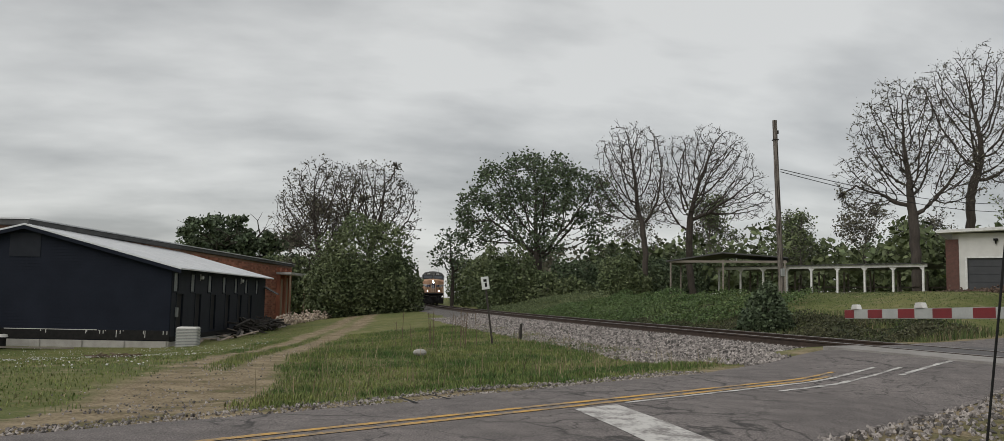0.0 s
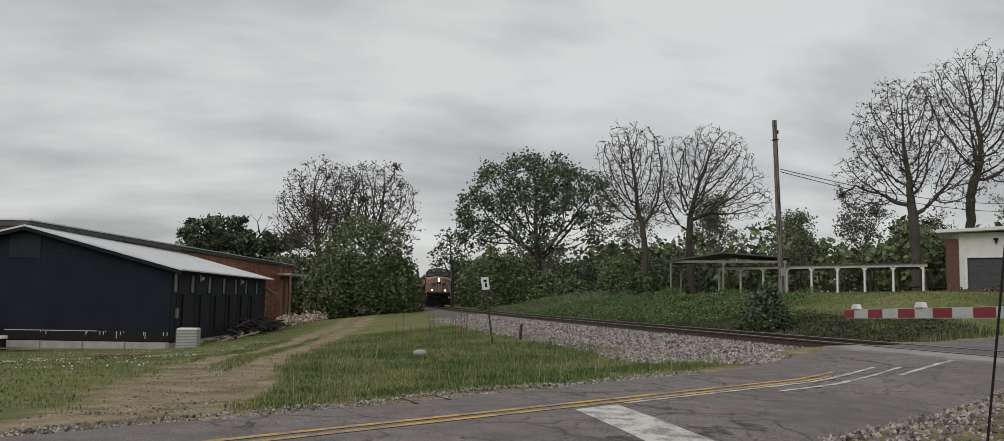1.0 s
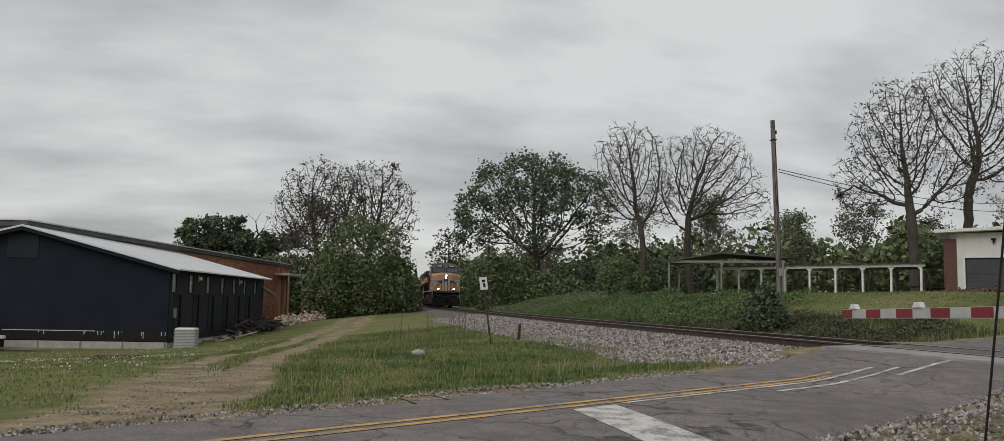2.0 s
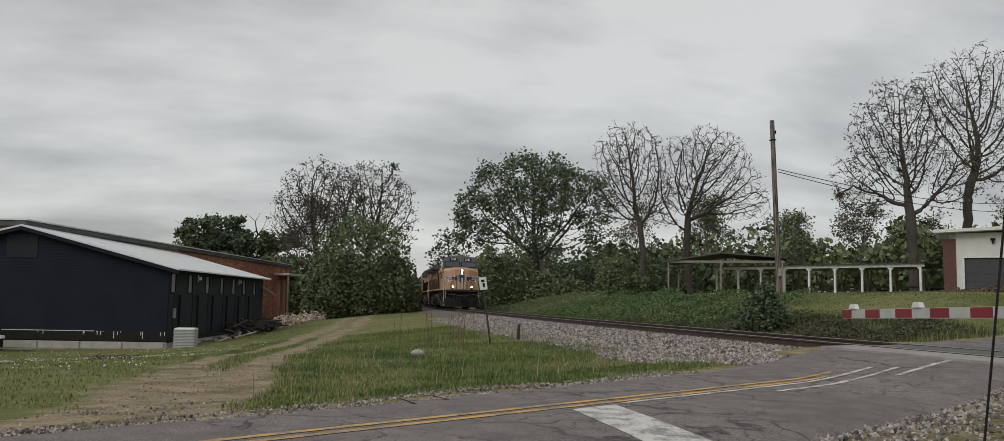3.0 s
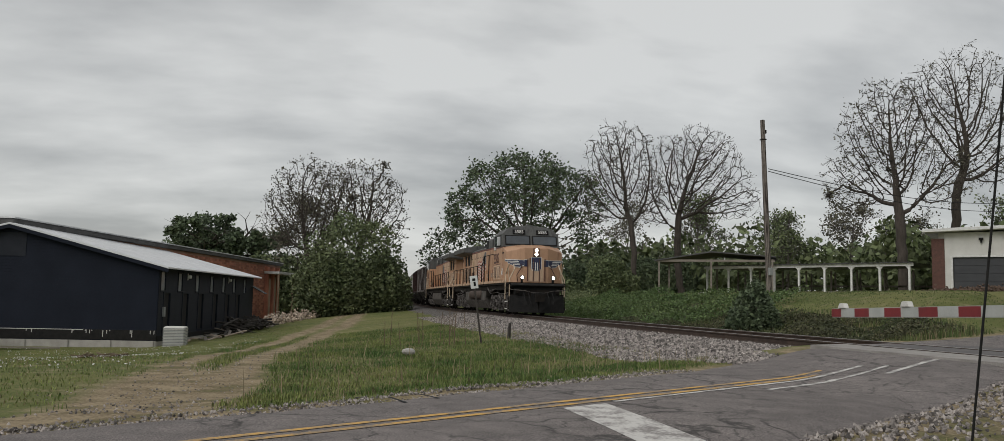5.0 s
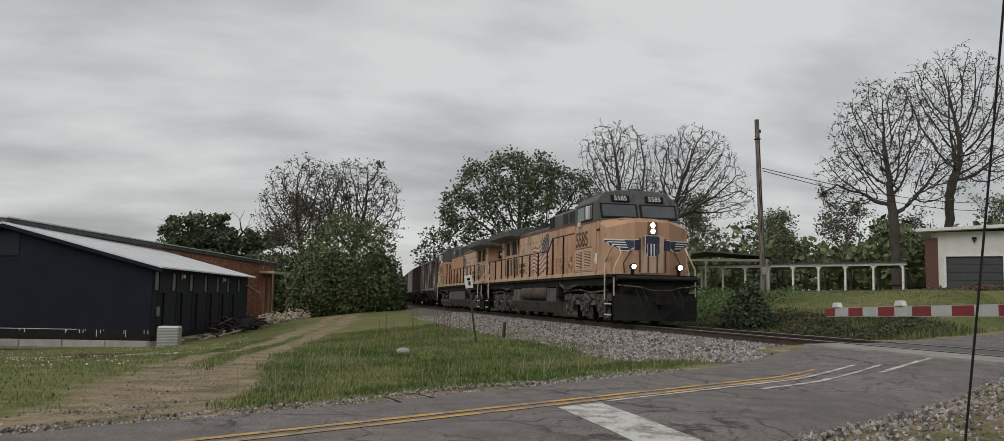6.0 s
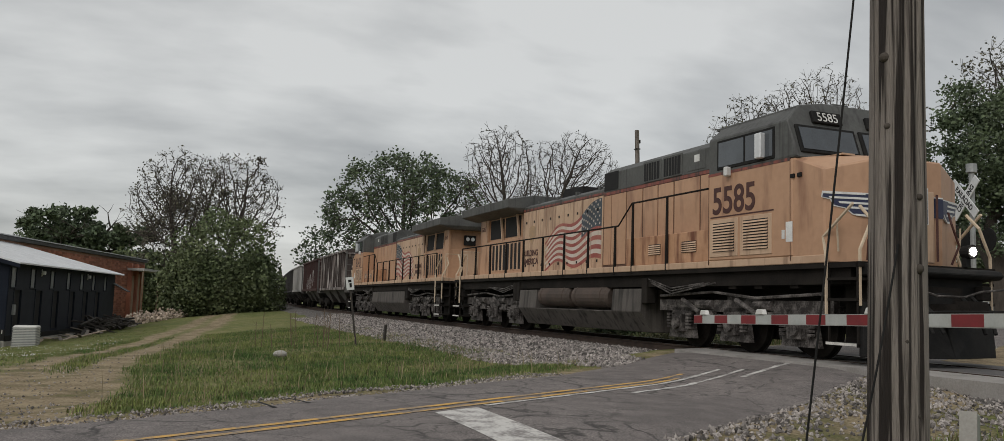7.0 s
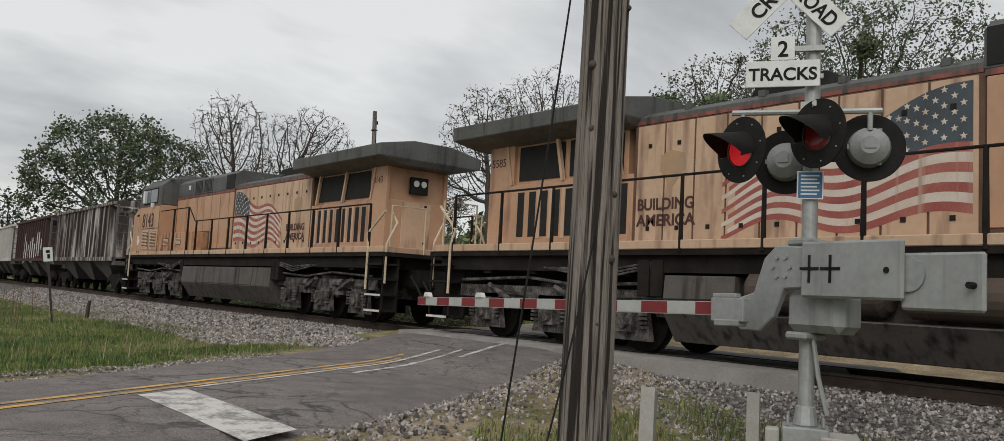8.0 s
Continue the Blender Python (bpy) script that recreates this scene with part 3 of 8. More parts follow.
def build_track():
    for side in (-1, 1):
        s = side * 0.755
        foot = [(s - 0.07, -0.18), (s - 0.07, -0.165), (s - 0.012, -0.14), (s - 0.012, -0.045), (s - 0.036, -0.035), (s - 0.036, -0.003)]
        prof = foot + [(2 * s - a, b) for a, b in foot[::-1]]
        rail = thing("rail", "rusty steel rail with a polished head on ties", "rail", "running rails", "structure")
        part("web", sweep(prof, -60, 190, 1.5), "rail", rail)
        part("head", sweep([(s - 0.034, -0.002), (s - 0.026, 0.003), (s + 0.026, 0.003), (s + 0.034, -0.002)], -60, 190, 1.5), "rail_top", rail, "polished steel running surface")
    # ballast bed
    prof = [(-4.6, -0.72), (-3.3, -0.52), (-2.0, -0.24), (-1.5, -0.20), (0, -0.21), (1.5, -0.20), (2.0, -0.24), (3.3, -0.5), (4.4, -0.7)]
    bed = part("ballast", sweep(prof, -60, 190, 1.0), "stone_bed")
    tagged(bed, "bed of grey crushed stone under the track", "ballast", kind="structure")
    oily = part("oily_strip", sweep([(-1.28, -0.205), (-1.2, -0.192), (1.2, -0.192), (1.28, -0.205)], -60, 190, 1.0), "oily_bed", bed, "dark oil-stained stone between the rails")
    tagged(oily, kind="stuff")
    tie_me = None
    for i in range(130):
        y = -8 + i * 0.6
        if 6.0 < y < 16.2:
            continue
        if tie_me is None:
            bm = boxes((-1.3, 1.3, -0.11, 0.11, -0.36, -0.185))
            tie_me = finish(bm, "tie", 0.012)
            tie_me.materials.append(M["tie"])
        t = new("tie", tie_me)
        t.parent = bed
        t.matrix_basis = pose(track_x(y), y, 0.0, 0, 0, -math.degrees(track_turn(y)) + random.uniform(-1, 1))
    # crossing deck panels: asphalt with rubber strips
    bm = bmesh.new()
    edge = bmesh.new()
    for a, b in ((-1.9, -0.84), (-0.66, 0.66), (0.84, 1.9)):
        prism(edge if a < -1 else bm, [(TRACK_X + a, 5.9), (TRACK_X + b, 5.9 + 0.62 * (b - a)), (TRACK_X + b, 15.6 + 0.62 * (b - a) * 0.2), (TRACK_X + a, 15.3)], "z", -0.3, -0.012)
    deck = part("crossing_deck", bm, "patch")
    tagged(deck, "dark asphalt crossing deck between the rails", "crossing deck", kind="structure")
    part("edge_panel", edge, "deck_edge", deck, "pale concrete panel along the rail")


build_track()


def stones(name, spots, label, mat="stone"):
    """Loose crushed stone: each a low uneven lump. spots: x, y, z, size."""
    co, faces = [], []
    for x, y, z, s in spots:
        b = len(co)
        q = Euler((random.random() * 6, random.random() * 6, random.random() * 6)).to_matrix()
        sx, sy, sz = s * random.uniform(0.7, 1.2), s * random.uniform(0.6, 1.0), s * random.uniform(0.5, 0.8)
        for v in ((1, 0, 0), (-1, 0.2, 0), (0, 1, 0.1), (0.1, -1, 0), (0, 0, 1), (0, 0.1, -1)):
            c = q @ Vector((v[0] * sx, v[1] * sy, v[2] * sz))
            co.append((x + c.x, y + c.y, z + c.z))
        faces += [(b + i, b + j, b + k) for i, j, k in ((0, 2, 4), (2, 1, 4), (1, 3, 4), (3, 0, 4), (2, 0, 5), (1, 2, 5), (3, 1, 5), (0, 3, 5))]
    me = bpy.data.meshes.new(name)
    me.from_pydata(co, [], faces)
    me.materials.append(M[mat])
    return tagged(new(name, me), label, "gravel", kind="stuff")


def bed_z(dl):
    dl = abs(dl)
    pts = [(0, -0.21), (1.5, -0.20), (2.0, -0.24), (3.3, -0.52), (4.6, -0.72), (9, -1.6)]
    for (a, za), (b, zb) in zip(pts[:-1], pts[1:]):
        if dl <= b:
            return za + (zb - za) * (dl - a) / (b - a)
    return -1.6


def scatter_ballast():
    spots = []
    rnd = random.Random(5)
    for _ in range(30000):
        y = 13.0 + 45 * rnd.random() ** 1.6
        dl = rnd.uniform(0.9, 4.4 - 0.4 * ramp(y, 20, 14) + 0.3 * rnd.random())
        x = track_x(y) - dl
        n, u = road_n(x, y), road_u(x, y)
        lo, hi = road_edge(u)
        if n < hi - 0.1:
            continue
        z = max(bed_z(dl), land(x, y) if dl > 3 else -9)
        spots.append((x, y, z + 0.01, rnd.uniform(0.026, 0.072)))
    # near side of the road, round the signal
    for _ in range(26000):
        x, y = rnd.uniform(3.2, 11.0), rnd.uniform(-3.0, 10.0)
        n, u = road_n(x, y), road_u(x, y)
        lo, hi = road_edge(u)
        if n > lo + 0.05:
            continue
        dens = max(1 - ramp(lo - n, 0.1, 1.3), ramp(x, 6.3, 8.4), 0.12)
        if rnd.random() > dens:
            continue
        z = max(bed_z(TRACK_X - x), land(x, y))
        spots.append((x, y, z + 0.008, rnd.uniform(0.015, 0.045)))
    # spill along the far verge
    for _ in range(5000):
        u = rnd.uniform(-8, 12.5)
        lo, hi = road_edge(u)
        n = hi + abs(rnd.gauss(0, 0.28)) - 0.05
        p = RD * u + RN * n
        spots.append((p.x, p.y, land(p.x, p.y) + 0.005, rnd.uniform(0.01, 0.028)))
    # grit in the ruts of the lane
    for _ in range(1200):
        y = 9 + 30 * rnd.random() ** 1.6
        x = lane_x(y) + rnd.gauss(0, 0.7)
        if road_n(x, y) < road_edge(road_u(x, y))[1]:
            continue
        spots.append((x, y, land(x, y) + 0.004, rnd.uniform(0.008, 0.024)))
    stones("ballast_stones", spots, "loose grey and pinkish crushed stone")


scatter_ballast()

# ---- the train ----
LOCO = 22.3


def la(a):
    """From metres behind the front coupler to the locomotive's own y."""
    return a - LOCO / 2


def hull(points):
    bm = bmesh.new()
    for p in points:
        bm.verts.new(p)
    bmesh.ops.convex_hull(bm, input=bm.verts)
    return bm


def side_frame(s, x, a, z):
    """Pose of a flat thing on the flank s (-1 or 1), reading left to right from outside."""
    turn = -90 if s < 0 else 90
    return Matrix.Translation((s * x, la(a), z)) @ Euler((radians(90), 0, radians(turn))).to_matrix().to_4x4()


def wheelset(parent, a, radius=0.53):
    bm = bmesh.new()
    for s in (-1, 1):
        tube(bm, (s * 0.685, 0, 0), (s * 0.80, 0, 0), radius, radius, 28)
        tube(bm, (s * 0.66, 0, 0), (s * 0.685, 0, 0), radius + 0.025, radius + 0.025, 28)
        tube(bm, (s * 0.80, 0, 0), (s * 0.83, 0, 0), radius * 0.72, radius * 0.66, 20)
    tube(bm, (-1.0, 0, 0), (1.0, 0, 0), 0.09, 0.09, 10)
    for s in (-1, 1):
        for k in range(4):
            q = k * math.pi / 2
            tube(bm, (s * 0.82, 0.28 * math.cos(q), 0.28 * math.sin(q)), (s * 0.845, 0.28 * math.cos(q), 0.28 * math.sin(q)), 0.04, 0.04, 6)
    w = part("wheelset", bm, "frame_dark", parent)
    w.matrix_basis = pose(0, a, radius)
    return w


WHEELS = []


def loco_truck(loco, centre):
    bm = bmesh.new()
    for s in (-1, 1):
        x = s * 1.08
        lo, hi = min(x, x + s * 0.12), max(x, x + s * 0.12)
        box(bm, lo, hi, la(centre - 2.75), la(centre + 2.75), 0.78, 1.02)
        for d in (-1.88, 0, 1.88):
            # pedestal legs, axle box, coil springs
            prism(bm, [(la(centre + d - 0.48), 0.20), (la(centre + d + 0.48), 0.20), (la(centre + d + 0.34), 0.86), (la(centre + d - 0.34), 0.86)], "x", lo, hi)
            box(bm, x - 0.02, x + s * 0.24, la(centre + d - 0.19), la(centre + d + 0.19), 0.34, 0.70)
            tube(bm, (x + s * 0.20, la(centre + d), 0.52), (x + s * 0.30, la(centre + d), 0.52), 0.15, 0.13, 14)
            for e in (-0.36, 0.36):
                for k in range(5):
                    z = 0.40 + k * 0.07
                    tube(bm, (x + s * 0.16, la(centre + d + e), z), (x + s * 0.16, la(centre + d + e), z + 0.045), 0.085, 0.085, 8)
        for d in (-0.94, 0.94):
            box(bm, x, x + s * 0.18, la(centre + d - 0.30), la(centre + d + 0.30), 0.62, 0.80)
            tube(bm, (x + s * 0.14, la(centre + d - 0.25), 0.92), (x + s * 0.14, la(centre + d + 0.25), 0.92), 0.10, 0.10, 10)
            tube(bm, (x + s * 0.22, la(centre + d + 0.1), 0.75), (x + s * 0.22, la(centre + d + 0.75), 1.02), 0.05, 0.05, 8)
        pipe(bm, [(x + s * 0.2, la(centre - 2.6), 1.14), (x + s * 0.22, la(centre - 0.8), 1.06), (x + s * 0.2, la(centre + 0.6), 1.18), (x + s * 0.2, la(centre + 2.6), 1.10)], 0.03)
    box(bm, -1.0, 1.0, la(centre - 0.5), la(centre + 0.5), 0.55, 1.1)
    box(bm, -1.0, 1.0, la(centre - 2.5), la(centre - 2.3), 0.6, 0.95)
    box(bm, -1.0, 1.0, la(centre + 2.3), la(centre + 2.5), 0.6, 0.95)
    t = part("truck", bm, "truck_grey", loco, "grimy three-axle truck with coil springs")
    for d in (-1.88, 0, 1.88):
        WHEELS.append((wheelset(t, la(centre + d)), la(centre + d), 0.53))
    return t


def wing(loco, s):
    """Winged shield on the angled nose panel: plain bars in its colours."""
    ax = math.atan2(1.78 - 1.30, 1.51 - 0.62)
    m = Matrix.Translation((s * 1.02, la(1.50), 2.70)) @ Matrix.Rotation(s * ax, 4, "Z") @ Matrix.Rotation(radians(90), 4, "X")
    # panel frame: +x outwards along the panel for s=1
    def poly(name, pts, mat, lift):
        bm = bmesh.new()
        prism(bm, [(s * p[0], p[1]) for p in pts], "z", 0.003 + lift, 0.010 + lift)
        ob = part(name, bm, mat, loco)
        ob.matrix_basis = m
    poly("wing_outline", [(-0.43, 0.14), (0.60, 0.18), (0.62, 0.07), (0.475, 0.035), (0.415, -0.075), (0.23, -0.115), (0.11, -0.217), (-0.225, -0.258), (-0.43, -0.175)], "white", -0.006)
    poly("wing_field", [(-0.42, 0.12), (0.58, 0.16), (0.60, 0.08), (0.46, 0.05), (0.40, -0.06), (0.22, -0.10), (0.10, -0.20), (-0.22, -0.24), (-0.42, -0.16)], "logo_blue", 0)
    for k, (x1, z) in enumerate(((0.60, 0.135), (0.50, 0.055), (0.34, -0.03), (0.18, -0.115))):
        poly("feather", [(-0.10 - 0.04 * k, z + 0.012), (x1, z + 0.035), (x1 - 0.02, z), (-0.10 - 0.04 * k, z - 0.022)], "white", 0.009)
    poly("wing_rim", [(-0.40, -0.12), (-0.20, -0.225), (0.06, -0.205), (0.06, -0.235), (-0.22, -0.262), (-0.42, -0.15)], "white", 0.009)


def build_loco(number, label):
    loco = thing("locomotive", label, "locomotive", "locomotives")
    # frame and platforms
    part("underframe", boxes((-1.40, 1.40, la(1.3), la(21.2), 1.30, 1.57)), "frame_dark", loco, "soot-black steel underframe")
    part("centre_sill", boxes((-0.6, 0.6, la(0.9), la(21.6), 0.9, 1.3)), "frame_dark", loco)
    part("deck_plate", boxes((-1.5, 1.5, la(1.0), la(21.5), 1.57, 1.66)), "frame_dark", loco)
    part("sill", boxes((-1.52, 1.52, la(1.75), la(21.4), 1.66, 1.80)), "orange_dirty", loco, "grimy yellow side sill", bevel=0.012)
    bm = bmesh.new()
    for s in (-1, 1):
        pipe(bm, [(s * 1.25, la(2.0), 1.50), (s * 1.28, la(8), 1.46), (s * 1.25, la(15), 1.50), (s * 1.28, la(20.5), 1.46)], 0.035)
        pipe(bm, [(s * 1.32, la(2.5), 1.40), (s * 1.32, la(7.6), 1.42)], 0.025)
        pipe(bm, [(s * 1.32, la(15.6), 1.40), (s * 1.32, la(20.5), 1.42)], 0.025)
        for a in (2.6, 3.6, 4.4, 5.6, 6.8, 16.0, 17.2, 18.3, 19.6):
            box(bm, s * 1.18, s * 1.36, la(a), la(a + 0.22), 1.24, 1.56)
    part("piping", bm, "frame_dark", loco)
    # cab
    part("cab_lower", boxes((-1.53, 1.53, la(2.55), la(5.08), 1.80, 3.56)), "orange", loco, "faded yellow cab side", bevel=0.02)
    pts = []
    for x, z, a in ((1.50, 3.56, 2.42), (1.53, 3.60, 2.5), (1.53, 4.28, 2.68), (1.18, 4.62, 2.80), (0.6, 4.72, 2.84)):
        pts += [(x, la(a), z), (-x, la(a), z)]
    for x, z in ((1.53, 3.56), (1.53, 4.28), (1.18, 4.60), (0.6, 4.68)):
        pts += [(x, la(5.08), z), (-x, la(5.08), z)]
    part("cab_upper", hull(pts), "loco_grey", loco, "grey cab roof and window band", bevel=0.02)
    for s in (-1, 1):
        part("roof_gutter", boxes((min(s * 1.12, s * 1.25), max(s * 1.12, s * 1.25), la(2.80), la(5.2), 4.53, 4.58)), "loco_grey", loco)
    part("roof_unit", boxes((-0.55, 0.55, la(3.5), la(4.9), 4.66, 4.80), (-0.2, 0.2, la(3.0), la(3.25), 4.70, 4.80)), "loco_grey", loco, bevel=0.02)
    # nose
    low = [(1.51, 2.58), (1.51, 1.78), (0.62, 1.30), (-0.62, 1.30), (-1.51, 1.78), (-1.51, 2.58)]
    top = {0: 3.58, 1: 3.27, 2: 3.48, 3: 3.48, 4: 3.27, 5: 3.58}
    bm = bmesh.new()
    lo = [bm.verts.new((x, la(a), 1.66)) for x, a in low]
    hi = [bm.verts.new((x, la(a), top[i])) for i, (x, a) in enumerate(low)]
    ridge = [bm.verts.new((0.55, la(2.58), 3.72)), bm.verts.new((-0.55, la(2.58), 3.72))]
    for i in range(5):
        bm.faces.new((lo[i], lo[i + 1], hi[i + 1], hi[i]))
    bm.faces.new(lo[::-1])
    bm.faces.new((hi[0], hi[1], hi[2], ridge[0]))
    bm.faces.new((hi[3], hi[4], hi[5], ridge[1]))
    bm.faces.new((hi[2], hi[3], ridge[1], ridge[0]))
    bm.faces.new((hi[5], hi[0], ridge[0], ridge[1]))
    bm.faces.new((hi[5], lo[5], lo[0], hi[0]))
    nose = part("nose", bm, "orange", loco, "faded yellow wedge-shaped nose", bevel=0.025)
    part("nose_door", boxes((-0.42, 0.42, la(1.27), la(1.32), 1.72, 2.95)), "orange_dirty", nose, bevel=0.01)
    bm = bmesh.new()
    for x in (-0.46, -0.16, 0.16, 0.46):
        tube(bm, (x, la(1.25), 1.75), (x, la(1.25), 2.90), 0.022, 0.022, 6)
    for s in (-1, 1):
        pipe(bm, [(s * 0.95, la(1.40), 1.72), (s * 1.02, la(1.30), 2.05), (s * 0.80, la(1.26), 2.42), (s * 0.80, la(1.32), 2.62)], 0.022)
    part("nose_grab_iron", bm, "letter_maroon", nose)
    for s in (-1, 1):
        wing(loco, s)
    for s in (-1, 1):
        part("wing_root", boxes((min(s * 0.20, s * 0.64), max(s * 0.20, s * 0.64), la(1.283), la(1.30), 2.50, 2.84)), "logo_blue", loco)
        part("wing_root_edge", boxes((min(s * 0.20, s * 0.64), max(s * 0.20, s * 0.64), la(1.28), la(1.30), 2.84, 2.865)), "white", loco)
    part("shield_outline", boxes((-0.275, 0.275, la(1.262), la(1.268), 2.37, 3.0), (-0.20, 0.20, la(1.262), la(1.268), 2.275, 2.37)), "white", loco)
    part("shield", boxes((-0.25, 0.25, la(1.255), la(1.265), 2.38, 2.98), (-0.18, 0.18, la(1.255), la(1.265), 2.30, 2.38)), "logo_blue", loco)
    part("shield_bars", boxes(*[(x - 0.024, x + 0.024, la(1.245), la(1.254), 2.32, 2.72) for x in (-0.165, -0.055, 0.055, 0.165)]), "white", loco)
    for s in (-1, 1):
        part("nose_hatch", boxes((min(s * 0.62, s * 0.90), max(s * 0.62, s * 0.90), la(2.0), la(2.5), 3.60, 3.63)), "orange_dirty", nose)
        bm = bmesh.new()
        pipe(bm, [(s * 1.36, la(1.62), 1.85), (s * 1.40, la(1.60), 2.20), (s * 1.40, la(1.60), 2.40)], 0.018)
        part("corner_grab", bm, "handrail", nose)
        part("mu_socket", boxes((min(s * 0.95, s * 1.15), max(s * 0.95, s * 1.15), la(0.80), la(0.95), 1.10, 1.34)), "frame_dark", loco, bevel=0.01)
    # headlight pair in the nose
    part("headlight_housing", boxes((-0.17, 0.17, la(1.24), la(1.34), 3.02, 3.46)), "seam", loco, bevel=0.02)
    for z in (3.14, 3.35):
        bm = bmesh.new()
        tube(bm, (0, la(1.225), z), (0, la(1.25), z), 0.072, 0.085, 16)
        part("headlight", bm, "lamp", loco, "lit round headlight")
    for s in (-1, 1):
        bm = bmesh.new()
        tube(bm, (s * 0.82, la(0.86), 1.92), (s * 0.82, la(1.05), 1.92), 0.125, 0.10, 14)
        box(bm, s * 0.82 - 0.05, s * 0.82 + 0.05, la(0.95), la(1.05), 1.66, 1.85)
        dl = part("ditch_light", bm, "black", loco)
        bm = bmesh.new()
        tube(bm, (s * 0.82, la(0.845), 1.92), (s * 0.82, la(0.86), 1.92), 0.074, 0.074, 14)
        part("lens", bm, "lamp", dl, "lit round ditch light")
    # windscreens and number boards on the sloping front
    lean = math.degrees(math.atan2(0.38, 1.06))
    for s in (-1, 1):
        for nm, x0, x1, z0, z1, mat, lift in (("windscreen_frame", 0.05, 1.42, 3.66, 4.20, "black", 0.006), ("windscreen", 0.12, 1.36, 3.72, 4.14, "glass", 0.016)):
            a = 2.42 + 0.36 * ((z0 - 3.56) / 1.06)
            bm = boxes((min(s * x0, s * x1), max(s * x0, s * x1), -lift - 0.03, 0.05, 0.0, (z1 - z0) * 1.06))
            ob = part(nm, bm, mat, loco, bevel=0.012 if lift < 0.01 else 0.0)
            ob.matrix_basis = pose(0, la(a), z0, -lean, 0, 0)
        a = 2.42 + 0.36 * ((4.27 - 3.56) / 1.06)
        bm = boxes((min(s * 0.30, s * 0.98), max(s * 0.30, s * 0.98), -0.05, 0.06, 0.0, 0.25))
        nb = part("number_board", bm, "black", loco, bevel=0.01)
        nb.matrix_basis = pose(0, la(a), 4.27, -lean, 0, 0)
        lettering(number, 0.26, "white", nb, Matrix.Translation((s * 0.64, -0.052, 0.035)) @ Euler((radians(90), 0, 0)).to_matrix().to_4x4(), "board_number", align="CENTER", squeeze=0.95)
        bm = bmesh.new()
        pipe(bm, [(s * 0.7, la(2.50), 3.70), (s * 0.85, la(2.55), 4.02)], 0.012)
        part("wiper", bm, "black", loco)
    # pilot, coupler, steps
    bm = bmesh.new()
    prism(bm, [(la(1.05), 1.64), (la(0.80), 1.60), (la(0.74), 1.52), (la(0.80), 1.46), (la(1.2), 1.42)], "x", -1.40, 1.40)
    part("anticlimber", bm, "black", loco, bevel=0.015)
    bm = bmesh.new()
    for s in (-1, 1):
        pts = [(s * x, la(a), z) for x, a, z in ((0.0, 0.52, 0.14), (1.46, 0.98, 0.14), (1.46, 1.08, 0.14), (0.0, 0.66, 0.14), (0.04, 0.80, 0.92), (1.42, 1.02, 1.02), (1.42, 1.10, 1.02), (0.04, 0.94, 0.92))]
        tmp = hull(pts)
        tmp_me = bpy.data.meshes.new("plough_half")
        tmp.to_mesh(tmp_me)
        tmp.free()
        bm.from_mesh(tmp_me)
    box(bm, -1.2, 1.2, la(1.0), la(1.12), 0.85, 1.45)
    box(bm, -0.34, 0.34, la(0.86), la(1.05), 0.60, 1.20)
    part("snowplough", bm, "black", loco, "black steel pilot plough", bevel=0.01)
    for a0, d in ((0.0, 1), (LOCO, -1)):
        y = la(a0)
        bm = bmesh.new()
        box(bm, -0.16, 0.16, min(y + d * 0.05, y + d * 1.0), max(y + d * 0.05, y + d * 1.0), 0.72, 1.02)
        box(bm, -0.28, 0.10, min(y + d * 0.02, y + d * 0.28), max(y + d * 0.02, y + d * 0.28), 0.68, 1.06)
        part("coupler", bm, "frame_dark", loco, "steel knuckle coupler")
        for x in (-0.75, -0.5, 0.5, 0.75):
            bm = bmesh.new()
            pipe(bm, [(x, y + d * 0.85, 1.15), (x, y + d * 0.5, 0.85), (x * 0.9, y + d * 0.35, 0.55)], 0.03)
            part("air_hose", bm, "black", loco, "black rubber air hose")
    bm = bmesh.new()
    pipe(bm, [(-1.45, la(0.72), 1.30), (-0.7, la(0.62), 1.24), (-0.3, la(0.60), 1.14), (0.3, la(0.60), 1.14), (0.7, la(0.62), 1.24), (1.45, la(0.72), 1.30)], 0.02)
    part("uncoupling_lever", bm, "truck_grey", loco, "grey uncoupling lever")
    for a0, a1, d in ((1.05, 1.72, 1), (20.75, 21.45, -1)):
        for s in (-1, 1):
            bm = bmesh.new()
            box(bm, s * 1.47, s * 1.50, la(a0), la(a0 + 0.03), 0.28, 1.66)
            box(bm, s * 1.47, s * 1.50, la(a1 - 0.03), la(a1), 0.28, 1.66)
            box(bm, s * 1.08, s * 1.12, la(a0), la(a1), 0.28, 1.66)
            st = part("step_well", bm, "frame_dark", loco)
            for z in (0.30, 0.66, 1.02, 1.36):
                part("step", boxes((min(s * 1.1, s * 1.53), max(s * 1.1, s * 1.53), la(a0), la(a1), z, z + 0.045)), "frame_dark", st)
                if z < 0.8:
                    part("step_nosing", boxes((min(s * 1.535, s * 1.55), max(s * 1.535, s * 1.55), la(a0), la(a1), z, z + 0.045)), "step_white", st)
            bm = bmesh.new()
            e = a0 if d > 0 else a1
            pipe(bm, [(s * 1.53, la(a1 if d > 0 else a0), 0.80), (s * 1.53, la(a1 if d > 0 else a0), 1.75), (s * 1.50, la(a1 + 0.1 if d > 0 else a0 - 0.1), 2.1), (s * 1.44, la(e + d * 0.15), 2.62)], 0.029)
